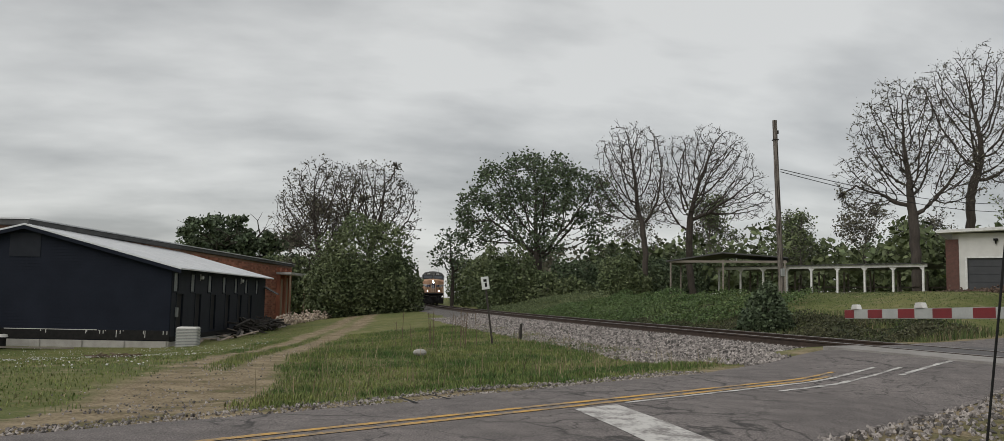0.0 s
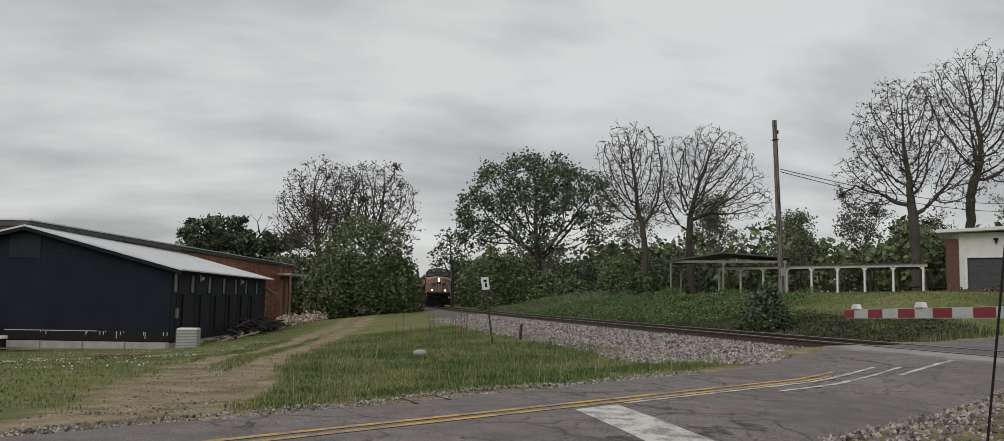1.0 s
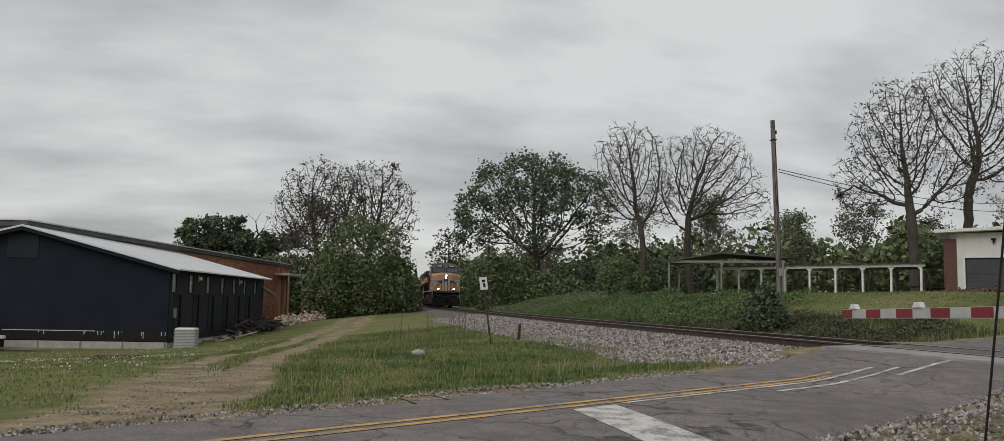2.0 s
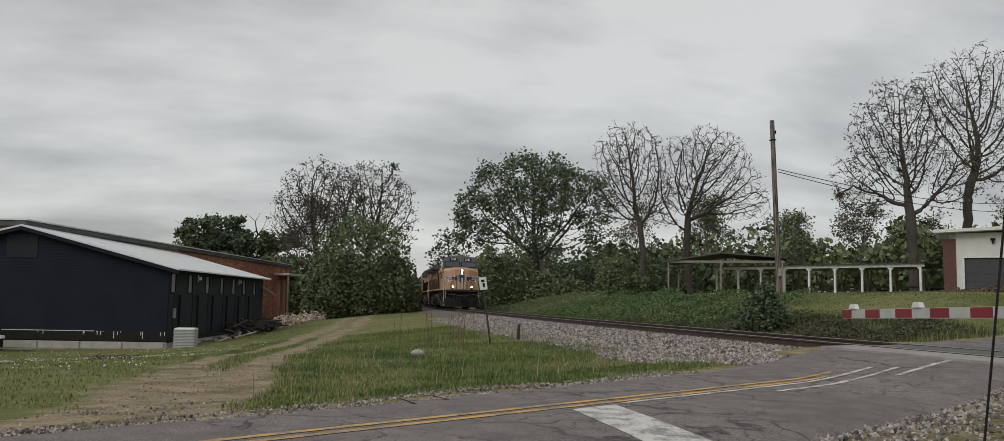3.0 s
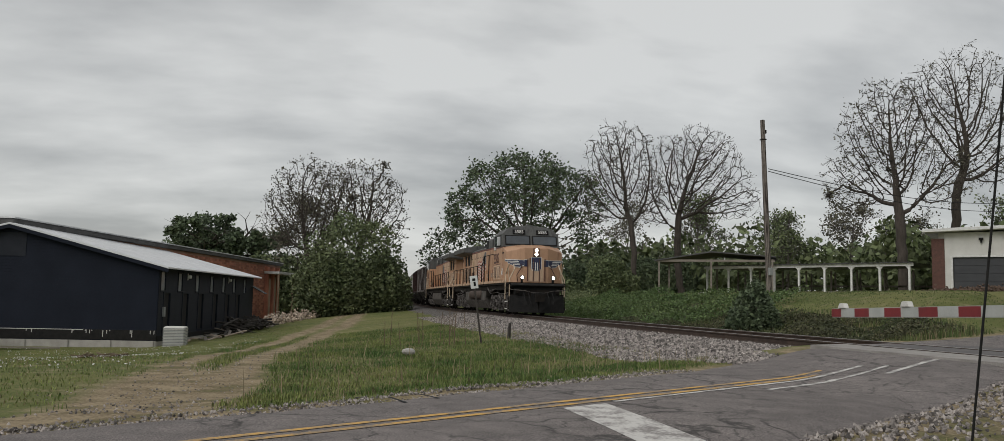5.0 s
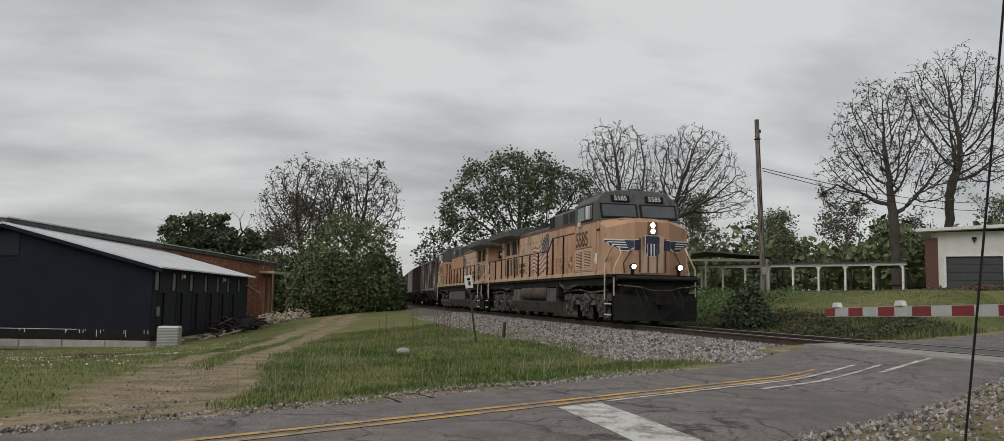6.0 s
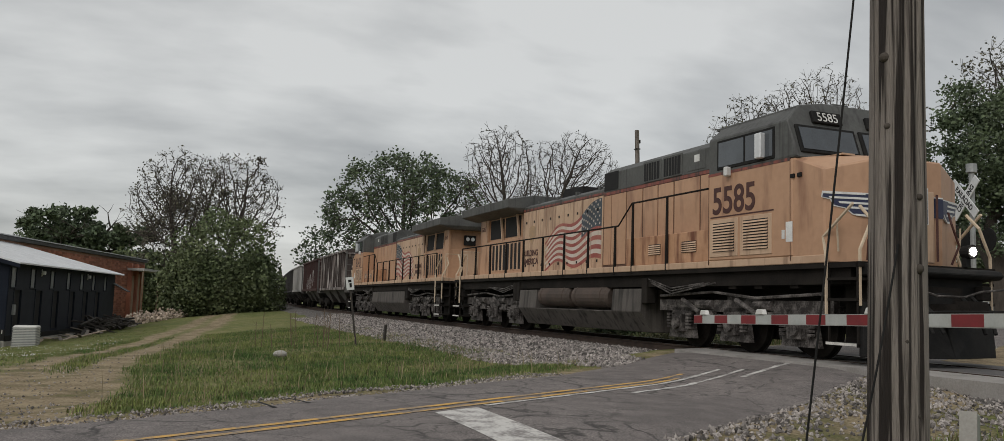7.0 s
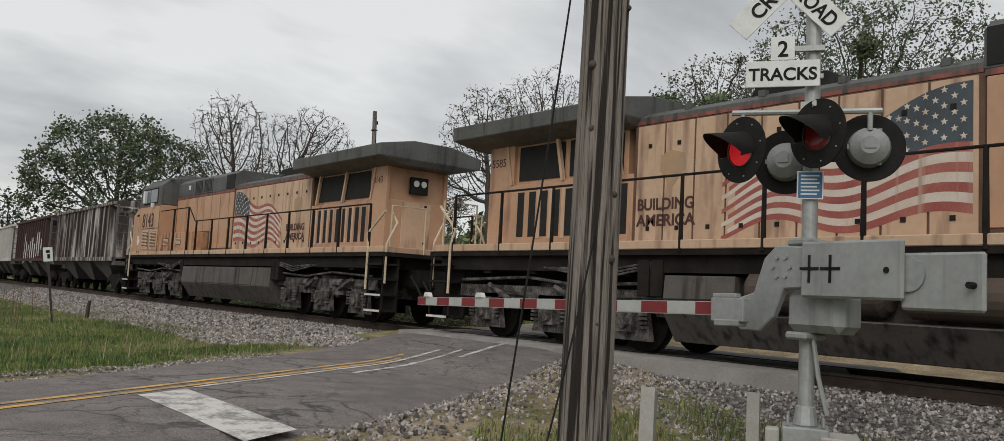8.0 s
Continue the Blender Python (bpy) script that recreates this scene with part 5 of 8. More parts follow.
for label, mat, scrawl in (("weathered grey ribbed covered hopper car", "hopper_grey", 0),
                           ("dark maroon covered hopper car with white graffiti", "hopper_maroon", 3),
                           ("pale grey covered hopper car", "hopper_pale", 0),
                           ("dark grey covered hopper car", "hopper_dark", 0),
                           ("dark grey covered hopper car", "hopper_dark", 0),
                           ("weathered grey ribbed covered hopper car", "hopper_grey", 0)):
    TRAIN.append((build_hopper(label, mat, scrawl=scrawl), behind + CAR / 2, 0))
    behind += CAR

# ---- buildings ----


def wall_panel(bm, length, z0, z1, thick, openings, m):
    """A wall along local x from 0, its outer face at y=0 and its body behind; openings (x0, x1, z0, z1) go through it."""
    xs = sorted({0.0, length, *[o[0] for o in openings], *[o[1] for o in openings]})
    for a, b in zip(xs[:-1], xs[1:]):
        mid = (a + b) / 2
        holes = sorted((o[2], o[3]) for o in openings if o[0] < mid < o[1])
        z = z0
        for h0, h1 in holes:
            if h0 > z:
                box(bm, a, b, 0, thick, z, h0, m)
            z = max(z, h1)
        if z < z1:
            box(bm, a, b, 0, thick, z, z1, m)


def dark_hall():
    L, half, eave, ridge = 21.2, 7.42, 4.17, 6.11
    hall = thing("dark_workshop", "long navy-painted wooden workshop with a pale metal roof", "building", at=pose(-6.75, 46.9, -2.05, 0, 0, -10))
    # walls: gable to the front, long side to the track
    bm = bmesh.new()
    prism(bm, [(-2 * half, 0.35), (0, 0.35), (0, eave), (-half, ridge), (-2 * half, eave)], "y", 0, 0.18)
    part("gable_wall", bm, "navy", hall, "navy lap-sided gable wall")
    bm = bmesh.new()
    prism(bm, [(-2 * half, 0.35), (0, 0.35), (0, eave), (-half, ridge), (-2 * half, eave)], "y", L - 0.18, L)
    box(bm, -2 * half, -2 * half + 0.18, 0.2, L - 0.2, 0.35, eave)
    part("rear_wall", bm, "navy", hall)
    win = [(v - 0.36, v + 0.36, 2.95, 3.88) for v in WIN_V]
    door = [(v - 0.50, v + 0.50, 0.75, 2.80) for v in DOOR_V]
    bm = bmesh.new()
    m = Matrix.Rotation(radians(90), 4, "Z")
    wall_panel(bm, L - 0.4, 0.35, eave, 0.18, [(a - 0.2, b - 0.2, c, d) for a, b, c, d in win + door], Matrix.Translation((0, 0.2, 0)) @ m)
    part("side_wall", bm, "navy", hall, "navy side wall with doors and high windows")
    # lap siding boards
    bm = bmesh.new()
    z = 0.9
    while z < ridge - 0.2:
        w = 0.0 if z < eave else (z + 0.15 - eave) / (ridge - eave) * half
        x0, x1 = -2 * half + w + 0.02, -w - 0.02
        if x1 - x0 > 0.3:
            prism(bm, [(-0.03, z), (0, z), (-0.006, z + 0.15), (-0.012, z + 0.15)][::-1], "x", x0, x1)
        z += 0.15
    part("gable_siding", bm, "navy", hall, "navy lap siding boards")
    bm = bmesh.new()
    z = 0.6
    while z < eave - 0.2:
        cuts = sorted((a - 0.1, b + 0.1) for a, b, c, d in win + door if c - 0.1 < z + 0.07 < d + 0.1)
        y = 0.02
        for a, b in cuts + [(L, L)]:
            if a - y > 0.1:
                prism(bm, [(0.0, z), (0.03, z), (0.008, z + 0.15), (0.0, z + 0.15)], "y", y, a)
            y = max(y, b)
        z += 0.15
    part("side_siding", bm, "navy_trim", hall, "navy lap siding boards")
    for a, b, c, d in win:
        fr = part("window", boxes((0.0, 0.045, a - 0.07, a, c - 0.07, d + 0.07), (0.0, 0.045, b, b + 0.07, c - 0.07, d + 0.07), (0.0, 0.045, a, b, d, d + 0.07), (0.0, 0.06, a - 0.09, b + 0.09, c - 0.07, c)), "navy_trim", hall)
        part("pane", boxes((-0.04, -0.02, a, b, c, d)), "pale_glass", fr, "grey reflecting pane")
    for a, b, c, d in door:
        # door leaf coloured near-black to carry the shade of its recess
        fr = part("door", boxes((-0.10, -0.05, a, b, c, d)), "opening_shade", hall, "door in a recess, the recess shade painted on it")
        part("door_frame", boxes((0.0, 0.05, a - 0.09, a, c, d + 0.09), (0.0, 0.05, b, b + 0.09, c, d + 0.09), (0.0, 0.05, a, b, d, d + 0.09)), "navy_trim", fr)
    # footing: skirt board and blocks
    part("skirt", boxes((-2 * half, 0.02, -0.05, 0.0, 0.42, 0.92), (0.0, 0.045, 0.0, L, 0.35, 0.62)), "black", hall, "black skirt board with pale drips")
    bm = bmesh.new()
    rnd = random.Random(4)
    for k in range(26):
        x = -2 * half * rnd.random()
        l = rnd.choice((0.05, 0.1, 0.18, 0.35))
        box(bm, x, x + 0.03, -0.056, -0.049, 0.90 - l, 0.90)
    box(bm, -8.2, -3.6, -0.056, -0.049, 0.89, 0.92)
    part("paint_drips", bm, "stucco", hall, "pale unpainted drips and edge")
    part("footing", boxes((-2 * half, 0.0, -0.03, 0.3, -0.1, 0.38)), "concrete", hall)
    for k in range(4):
        part("footing_block", boxes((-6.9 + k * 2.1, -6.4 + k * 2.1, -0.09, 0.1, -0.1, 0.37)), "concrete", hall, bevel=0.01)
    part("side_footing", boxes((-0.3, 0.035, 0.0, L, -0.4, 0.36)), "concrete", hall)
    # roof: two sheets with standing seams
    for s in (-1, 1):
        bm = bmesh.new()
        e = 0.55
        slope = (ridge - eave) / half
        x_e = -half + s * (half + e)
        z_e = eave - slope * e
        prism(bm, [(-half, ridge + 0.03), (x_e, z_e + 0.03), (x_e, z_e + 0.10), (-half, ridge + 0.10)], "y", -0.35, L + 0.35)
        rf = part("roof_sheet", bm, "tin", hall, "pale galvanised metal roof slope")
        bm = bmesh.new()
        for k in range(46):
            y = -0.3 + k * (L + 0.6) / 45
            prism(bm, [(-half, ridge + 0.09), (x_e, z_e + 0.09), (x_e, z_e + 0.125), (-half, ridge + 0.125)], "y", y - 0.015, y + 0.015)
        part("roof_seams", bm, "tin", rf)
        bm = bmesh.new()
        prism(bm, [(-half, ridge + 0.02), (x_e, z_e + 0.02), (x_e, z_e - 0.16), (-half, ridge - 0.16)], "y", -0.38, -0.31)
        part("barge_board", bm, "navy", hall)
    part("loft_hatch", boxes((-half - 0.8, -half + 0.75, -0.045, -0.031, 4.55, 5.75)), "navy_trim", hall, "boarded loft hatch")
    for v in (WIN_V[1] + 1.3, WIN_V[4] + 1.2):
        lamp = part("wall_lamp", boxes((0.03, 0.22, v - 0.1, v + 0.1, 3.65, 3.85), (0.0, 0.06, v - 0.05, v + 0.05, 3.55, 3.95)), "white", hall, "white wall lamp", bevel=0.03)
    part("meter_box", boxes((0.03, 0.14, 0.62, 0.86, 1.6, 2.1)), "gate_grey", hall, bevel=0.01)
    bm = bmesh.new()
    prism(bm, [(0.0, 3.5), (1.0, 2.95), (1.0, 2.9), (0.0, 3.42)], "y", L - 0.6, L + 0.4)
    part("lean_to_roof", bm, "tin_dark", hall)
    return hall


WIN_V = (0.6, 3.44, 6.68, 9.78, 12.61, 15.39, 18.45)
DOOR_V = (1.32, 4.51, 7.49, 10.69, 13.62, 16.5)
M["pale_glass"] = glassy("pale_window_glass", (0.22, 0.23, 0.24), 0.15)
dark_hall()


def brick_warehouse():
    # long brick wall running away beside the track
    a, b = Vector((-14.4, 48.2)), Vector((-1.75, 103.2))
    L = (b - a).length
    turn = math.degrees(math.atan2(b.y - a.y, b.x - a.x)) - 90
    ob = thing("brick_warehouse", "long red brick warehouse with a dark parapet", "building", at=pose(a.x, a.y, -2.4, 0, 0, turn))
    H = 6.53
    part("shell", boxes((-6.8, 0, 1.0, L, 0, H), (-14, -6.8, 24, L, 0, H)), "mortar", ob, "red brick walls")
    part("roof_fascia", boxes((0.0, 0.06, 1.0, 12.0, H - 0.7, H)), "tin_dark", ob, "dark boarding below the roof edge")
    part("parapet", boxes((-6.9, 0.25, 0.3, L + 0.1, H, H + 0.30)), "tin_dark", ob, "dark metal roof edge", bevel=0.03)
    part("coping", boxes((-6.95, 0.32, 0.25, L + 0.15, H + 0.30, H + 0.37)), "tin", ob)
    # bricks of the visible stretch, coursed in one mesh
    bm = bmesh.new()
    rnd = random.Random(8)
    bl, bh = 0.62, 0.21
    for r in range(int((H - 0.1) / bh)):
        off = (r % 2) * bl / 2
        for k in range(int((L - 22) / bl)):
            y = 22 + off + k * bl
            p = rnd.uniform(0.012, 0.03)
            box(bm, 0.0, p, y + 0.012, y + bl - 0.012, 0.05 + r * bh, 0.05 + (r + 1) * bh - 0.02)
    bricks = part("brickwork", bm, "brick_wall", ob, "uneven red brickwork")
    tagged(bricks, kind="stuff")
    for k in range(3):
        y = L - 6.5 + k * 2.3
        part("pilaster", boxes((0.0, 0.35, y, y + 0.5, 0, H - 0.3)), "brick_wall", ob)
    part("board_door", boxes((0.03, 0.14, L - 5.9, L - 4.4, 0.3, 5.0)), "tan_board", ob, "weathered tan boarded door", bevel=0.01)
    part("board_door", boxes((0.03, 0.14, L - 3.6, L - 2.1, 0.3, 5.2)), "tan_board", ob, "weathered tan boarded door", bevel=0.01)
    part("canopy_beam", boxes((0.0, 1.6, L - 6.8, L + 0.3, 5.5, 5.75)), "stucco", ob)
    for y in (L - 6.6, L + 0.1):
        bm = bmesh.new()
        tube(bm, (1.5, y, 0), (1.5, y, 5.5), 0.09, 0.09, 8)
        part("canopy_post", bm, "tan_board", ob)
    return ob


M["brick_wall"] = material("coursed_red_brick", (0.44, 0.185, 0.115), (0.27, 0.105, 0.070), rough=0.9, scale=0.5, fine=20, bump=0.3, island=0.35)
M["pier_brick"] = material("dull_red_pier_brick", (0.135, 0.066, 0.052), (0.085, 0.046, 0.038), rough=0.9, scale=6, fine=25, bump=0.3)
brick_warehouse()


def garage():
    # white garage with brick corner, up on the lawn
    ob = thing("garage", "white stucco garage with a brick corner pier and dark door", "building", at=pose(48.3, 57.0, 2.25, 0, 0, -46))
    part("wall", boxes((0.55, 1.1, 0, 0.25, 0, 4.35), (1.1, 4.9, 0, 0.25, 2.45, 4.35), (4.9, 5.5, 0, 0.25, 0, 4.35), (5.5, 6.2, 0, 0.25, 0, 4.35), (7.4, 12, 0, 0.25, 0, 4.35), (6.2, 7.4, 0, 0.25, 2.6, 4.35), (0.1, 12, 0.25, 9, 0, 4.35)), "stucco", ob, "white stucco wall")
    part("corner_pier", boxes((-0.35, 0.55, -0.05, 0.5, 0, 3.9)), "pier_brick", ob, "red brick pier", bevel=0.01)
    part("side_pier", boxes((5.6, 6.1, -0.06, 0.1, 0, 3.6)), "pier_brick", ob, "red brick pier", bevel=0.01)
    d = part("garage_door", boxes((1.12, 4.88, 0.14, 0.2, 0, 2.43)), "dark_door", ob, "charcoal sectional garage door")
    for k in range(4):
        part("door_section", boxes((1.15, 4.85, 0.115, 0.14, 0.03 + k * 0.6, 0.60 + k * 0.6)), "dark_door", d, bevel=0.01)
    part("entrance_door", boxes((6.22, 7.38, 0.16, 0.2, 0, 2.58)), "dark_door", ob)
    part("trim", boxes((0.95, 1.1, -0.04, 0.0, 0, 2.55), (4.9, 5.05, -0.04, 0.0, 0, 2.55), (1.1, 4.9, -0.04, 0.0, 2.45, 2.58)), "white", ob)
    bm = bmesh.new()
    prism(bm, [(-0.9, 4.35), (12.5, 4.75), (12.5, 5.0), (-0.9, 4.6)], "y", -0.8, 9.4)
    part("flat_roof", bm, "white", ob, "white-edged flat roof", bevel=0.02)
    part("yard_lamp", boxes((2.9, 3.2, -0.3, 0.0, 3.75, 3.9), (3.0, 3.1, -0.2, -0.1, 3.5, 3.75)), "black", ob)


garage()


def open_shed():
    # long open-fronted shelter with white posts
    a, b = Vector((37.4, 73.8)), Vector((46.3, 57.6))
    d = (b - a)
    L = d.length
    turn = math.degrees(math.atan2(d.y, d.x))
    ob = thing("open_shelter", "long open shelter with white posts and corrugated roof", "shelter", at=pose(a.x, a.y, 1.75, 0, 0, turn))
    W = 6.5
    n = 8
    for i in range(n + 1):
        x = L * i / n
        part("post", boxes((x - 0.08, x + 0.08, -0.08, 0.08, -0.3, 2.25)), "white", ob, bevel=0.01)
        part("rear_post", boxes((x - 0.06, x + 0.06, W - 0.1, W + 0.02, -0.3, 2.0)), "old_wood", ob)
        part("middle_post", boxes((x + 1.2, x + 1.32, W / 2 - 0.1, W / 2 + 0.02, -0.3, 2.1)), "old_wood", ob)
        bm = bmesh.new()
        for s in (-1, 1):
            if 0 <= x + s * 0.4 <= L:
                prism(bm, [(x + s * 0.06, 2.0), (x + s * 0.30, 2.25), (x + s * 0.06, 2.25)], "y", -0.05, 0.05)
        part("post_brace", bm, "white", ob)
    part("front_beam", boxes((-0.3, L + 0.3, -0.12, 0.06, 2.25, 2.50)), "white", ob, bevel=0.01)
    bm = bmesh.new()
    k = 90
    for i in range(k):
        x0, x1 = -0.4 + (L + 0.8) * i / k, -0.4 + (L + 0.8) * (i + 1) / k
        z = 2.53 if i % 2 else 2.57
        v = [bm.verts.new(p) for p in ((x0, -0.35, z), (x1, -0.35, z), (x1, W + 0.4, z - 0.15), (x0, W + 0.4, z - 0.15))]
        bm.faces.new(v)
        w = [bm.verts.new((p.co.x, p.co.y, p.co.z - 0.05)) for p in v]
        bm.faces.new(w[::-1])
        bm.faces.new((v[0], v[1], w[1], w[0]))
    part("roof", bm, "tin_dark", ob, "dark corrugated roof")
    part("rear_rail", boxes((0, L, W - 0.05, W + 0.05, 0.75, 0.9)), "old_wood", ob)
    # lower barn roof behind it
    ob2 = thing("low_barn", "low dark barn roof on thin posts", "barn", at=pose(34.5, 75.5, 1.75, 0, 0, turn + 30))
    bm = bmesh.new()
    prism(bm, [(-1, 2.9), (4, 3.7), (9.5, 3.25), (9.5, 3.15), (4, 3.58), (-1, 2.8)], "y", -4, 4)
    part("roof", bm, "tin_dark", ob2)
    for x in (-0.6, 4.0, 9.2):
        for y in (-3.8, 3.8):
            part("post", boxes((x - 0.07, x + 0.07, y - 0.07, y + 0.07, -0.4, 3.0)), "old_wood", ob2)
    part("beam", boxes((-0.8, 9.4, -3.85, -3.7, 2.75, 2.95)), "old_wood", ob2)


open_shed()

# ---- trees and shrubs ----


class Wood:
    def __init__(self, seed):
        self.co, self.faces, self.tips = [], [], []
        self.rnd = random.Random(seed)

    def limb(self, p, d, length, r, depth, spread, droop, sides, min_r):
        rnd = self.rnd
        k = 3 if depth > 1 else 2
        ring_prev = None
        pts = []
        for i in range(k + 1):
            t = i / k
            rr = r * (1 - 0.42 * t)
            u = d.orthogonal().normalized()
            w = d.cross(u)
            base = len(self.co)
            for s in range(sides):
                q = 2 * math.pi * s / sides
                c = p + (u * math.cos(q) + w * math.sin(q)) * rr
                self.co.append((c.x, c.y, c.z))
            if ring_prev is not None:
                for s in range(sides):
                    self.faces.append((ring_prev + s, ring_prev + (s + 1) % sides, base + (s + 1) % sides, base + s))
            ring_prev = base
            pts.append((p.copy(), d.copy(), rr))
            if i < k:
                p = p + d * (length / k)
                d = (d + Vector((rnd.gauss(0, 1), rnd.gauss(0, 1), rnd.gauss(0, 0.6))) * 0.13 + Vector((0, 0, droop))).normalized()
        if depth == 0:
            self.tips.append(p)
            self.tips.append(pts[1][0])
            return
        n = rnd.choice((2, 3, 3, 4)) if depth > 1 else rnd.choice((2, 3, 3))
        for j in range(n):
            q0, d0, r0 = pts[-1] if j < 2 else pts[rnd.choice((1, 2)) if len(pts) > 2 else 1]
            side = Vector((rnd.gauss(0, 1), rnd.gauss(0, 1), rnd.gauss(0, 0.5)))
            side = (side - d0 * side.dot(d0)).normalized()
            ang = rnd.uniform(0.5, 1.0) * spread
            nd = (d0 * math.cos(ang) + side * math.sin(ang)).normalized()
            self.limb(q0, nd, length * rnd.uniform(0.62, 0.86), max(min_r, r0 * (0.80 if j == 0 else 0.62)), depth - 1, spread, droop, max(3, sides - 1), min_r)

    def leader(self, height, r, limbs, start, spread, depth, droop, min_r, lean):
        """A straight trunk to near the top with limbs all the way."""
        rnd = self.rnd
        p, d = Vector((0, 0, -0.4)), Vector((lean[0], lean[1], 1)).normalized()
        n = 14
        prev = None
        for i in range(n + 1):
            t = i / n
            rr = r * (1 - 0.85 * t) + 0.02
            base = len(self.co)
            for s in range(8):
                q = 2 * math.pi * s / 8
                self.co.append((p.x + rr * math.cos(q), p.y + rr * math.sin(q), p.z))
            if prev is not None:
                for s in range(8):
                    self.faces.append((prev + s, prev + (s + 1) % 8, base + (s + 1) % 8, base + s))
            prev = base
            if t >= start:
                k = (t - start) / (1 - start)
                for _ in range(max(1, round(limbs / (n * (1 - start))))):
                    q = rnd.uniform(0, 6.28)
                    a = spread * rnd.uniform(0.75, 1.15) * (1 - 0.55 * k)
                    nd = Vector((math.cos(q) * math.sin(a), math.sin(q) * math.sin(a), math.cos(a)))
                    self.limb(p.copy(), nd, height * rnd.uniform(0.16, 0.24) * (1 - 0.45 * k), rr * rnd.uniform(0.42, 0.62), depth, spread * 0.85, droop, 5, min_r)
            d = (d + Vector((rnd.gauss(0, 0.05), rnd.gauss(0, 0.05), 0.05))).normalized()
            p = p + d * (height * 0.86 / n)

    def mesh(self, name, mat):
        me = bpy.data.meshes.new(name)
        me.from_pydata(self.co, [], self.faces)
        for p in me.polygons:
            p.use_smooth = True
        me.materials.append(M[mat])
        return me


def leaf_mesh(name, spots, size, mat, rnd, flat=0.0):
    """Small folded leaf clumps at the given spots."""
    co, faces = [], []
    for p in spots:
        q = Euler((rnd.uniform(0, 6.3), rnd.uniform(0, 6.3), rnd.uniform(0, 6.3))).to_matrix()
        s = size * rnd.uniform(0.6, 1.3)
        b = len(co)
        for v in ((-0.5, 0, 0.1), (0, 0.85, 0), (0.5, 0, 0.12), (0, -0.85, 0)):
            c = q @ Vector(v) * s
            co.append((p[0] + c.x, p[1] + c.y, p[2] + c.z))
        faces.append((b, b + 1, b + 2, b + 3))
    me = bpy.data.meshes.new(name)
    me.from_pydata(co, [], faces)
    me.materials.append(M[mat])
    return me


def tree(name, label, x, y, z, height, trunk, first, spread=0.75, depth=5, leaves=0, size=0.3, puff=0.5, leaf="leaf", bark="bark", seed=1, droop=0.02, lean=(0, 0), trunks=1, min_r=0.016, leader=0, start=0.3, dome=None):
    rnd = random.Random(seed)
    ob = thing(name, label, "tree", at=pose(x, y, z))
    wood = Wood(seed)
    if leader:
        wood.leader(height, trunk, leader, start, spread, depth, droop, min_r, lean)
    for k in range(0 if leader else trunks):
        d = Vector((lean[0] + (rnd.uniform(-0.25, 0.25) if trunks > 1 else 0), lean[1] + (rnd.uniform(-0.25, 0.25) if trunks > 1 else 0), 1)).normalized()
        wood.limb(Vector((0.3 * k, 0.2 * k, -0.4)), d, first, trunk, depth, spread, droop, 8, min_r)
    # bring the tree to its height
    top = max(c[2] for c in wood.co)
    k = height / top
    wood.co = [(c[0] * k, c[1] * k, c[2] * k) for c in wood.co]
    tips = [t * k for t in wood.tips]
    t = new("trunk", wood.mesh("trunk", bark))
    t.parent = ob
    if leaves:
        spots = []
        if dome:
            # clumps of leaves filling an uneven dome: radius, centre height, half height, clumps
            rad, mid, half, clumps = dome
            for _ in range(clumps):
                e = Vector((rnd.gauss(0, 1), rnd.gauss(0, 1), rnd.gauss(0.25, 1))).normalized()
                f = rnd.random() ** 0.4 * (1 + 0.22 * noise.noise(e * 2.3 + Vector((seed, 0, 0))))
                c = Vector((e.x * rad * f, e.y * rad * f, mid + e.z * half * f))
                r = rnd.uniform(0.5, 1.15) * puff * 2
                for _ in range(leaves // clumps):
                    g = Vector((rnd.gauss(0, 1), rnd.gauss(0, 1), rnd.gauss(0, 0.7)))
                    spots.append((c.x + g.x * r * 0.5, c.y + g.y * r * 0.5, c.z + g.z * r * 0.45))
        for i in range(0 if dome else leaves):
            p = tips[rnd.randrange(len(tips))]
            spots.append((p.x + rnd.gauss(0, puff), p.y + rnd.gauss(0, puff), p.z + rnd.gauss(0, puff * 0.8)))
        c = new("crown", leaf_mesh("crown", spots, size, leaf, rnd))
        c.parent = ob
    return ob


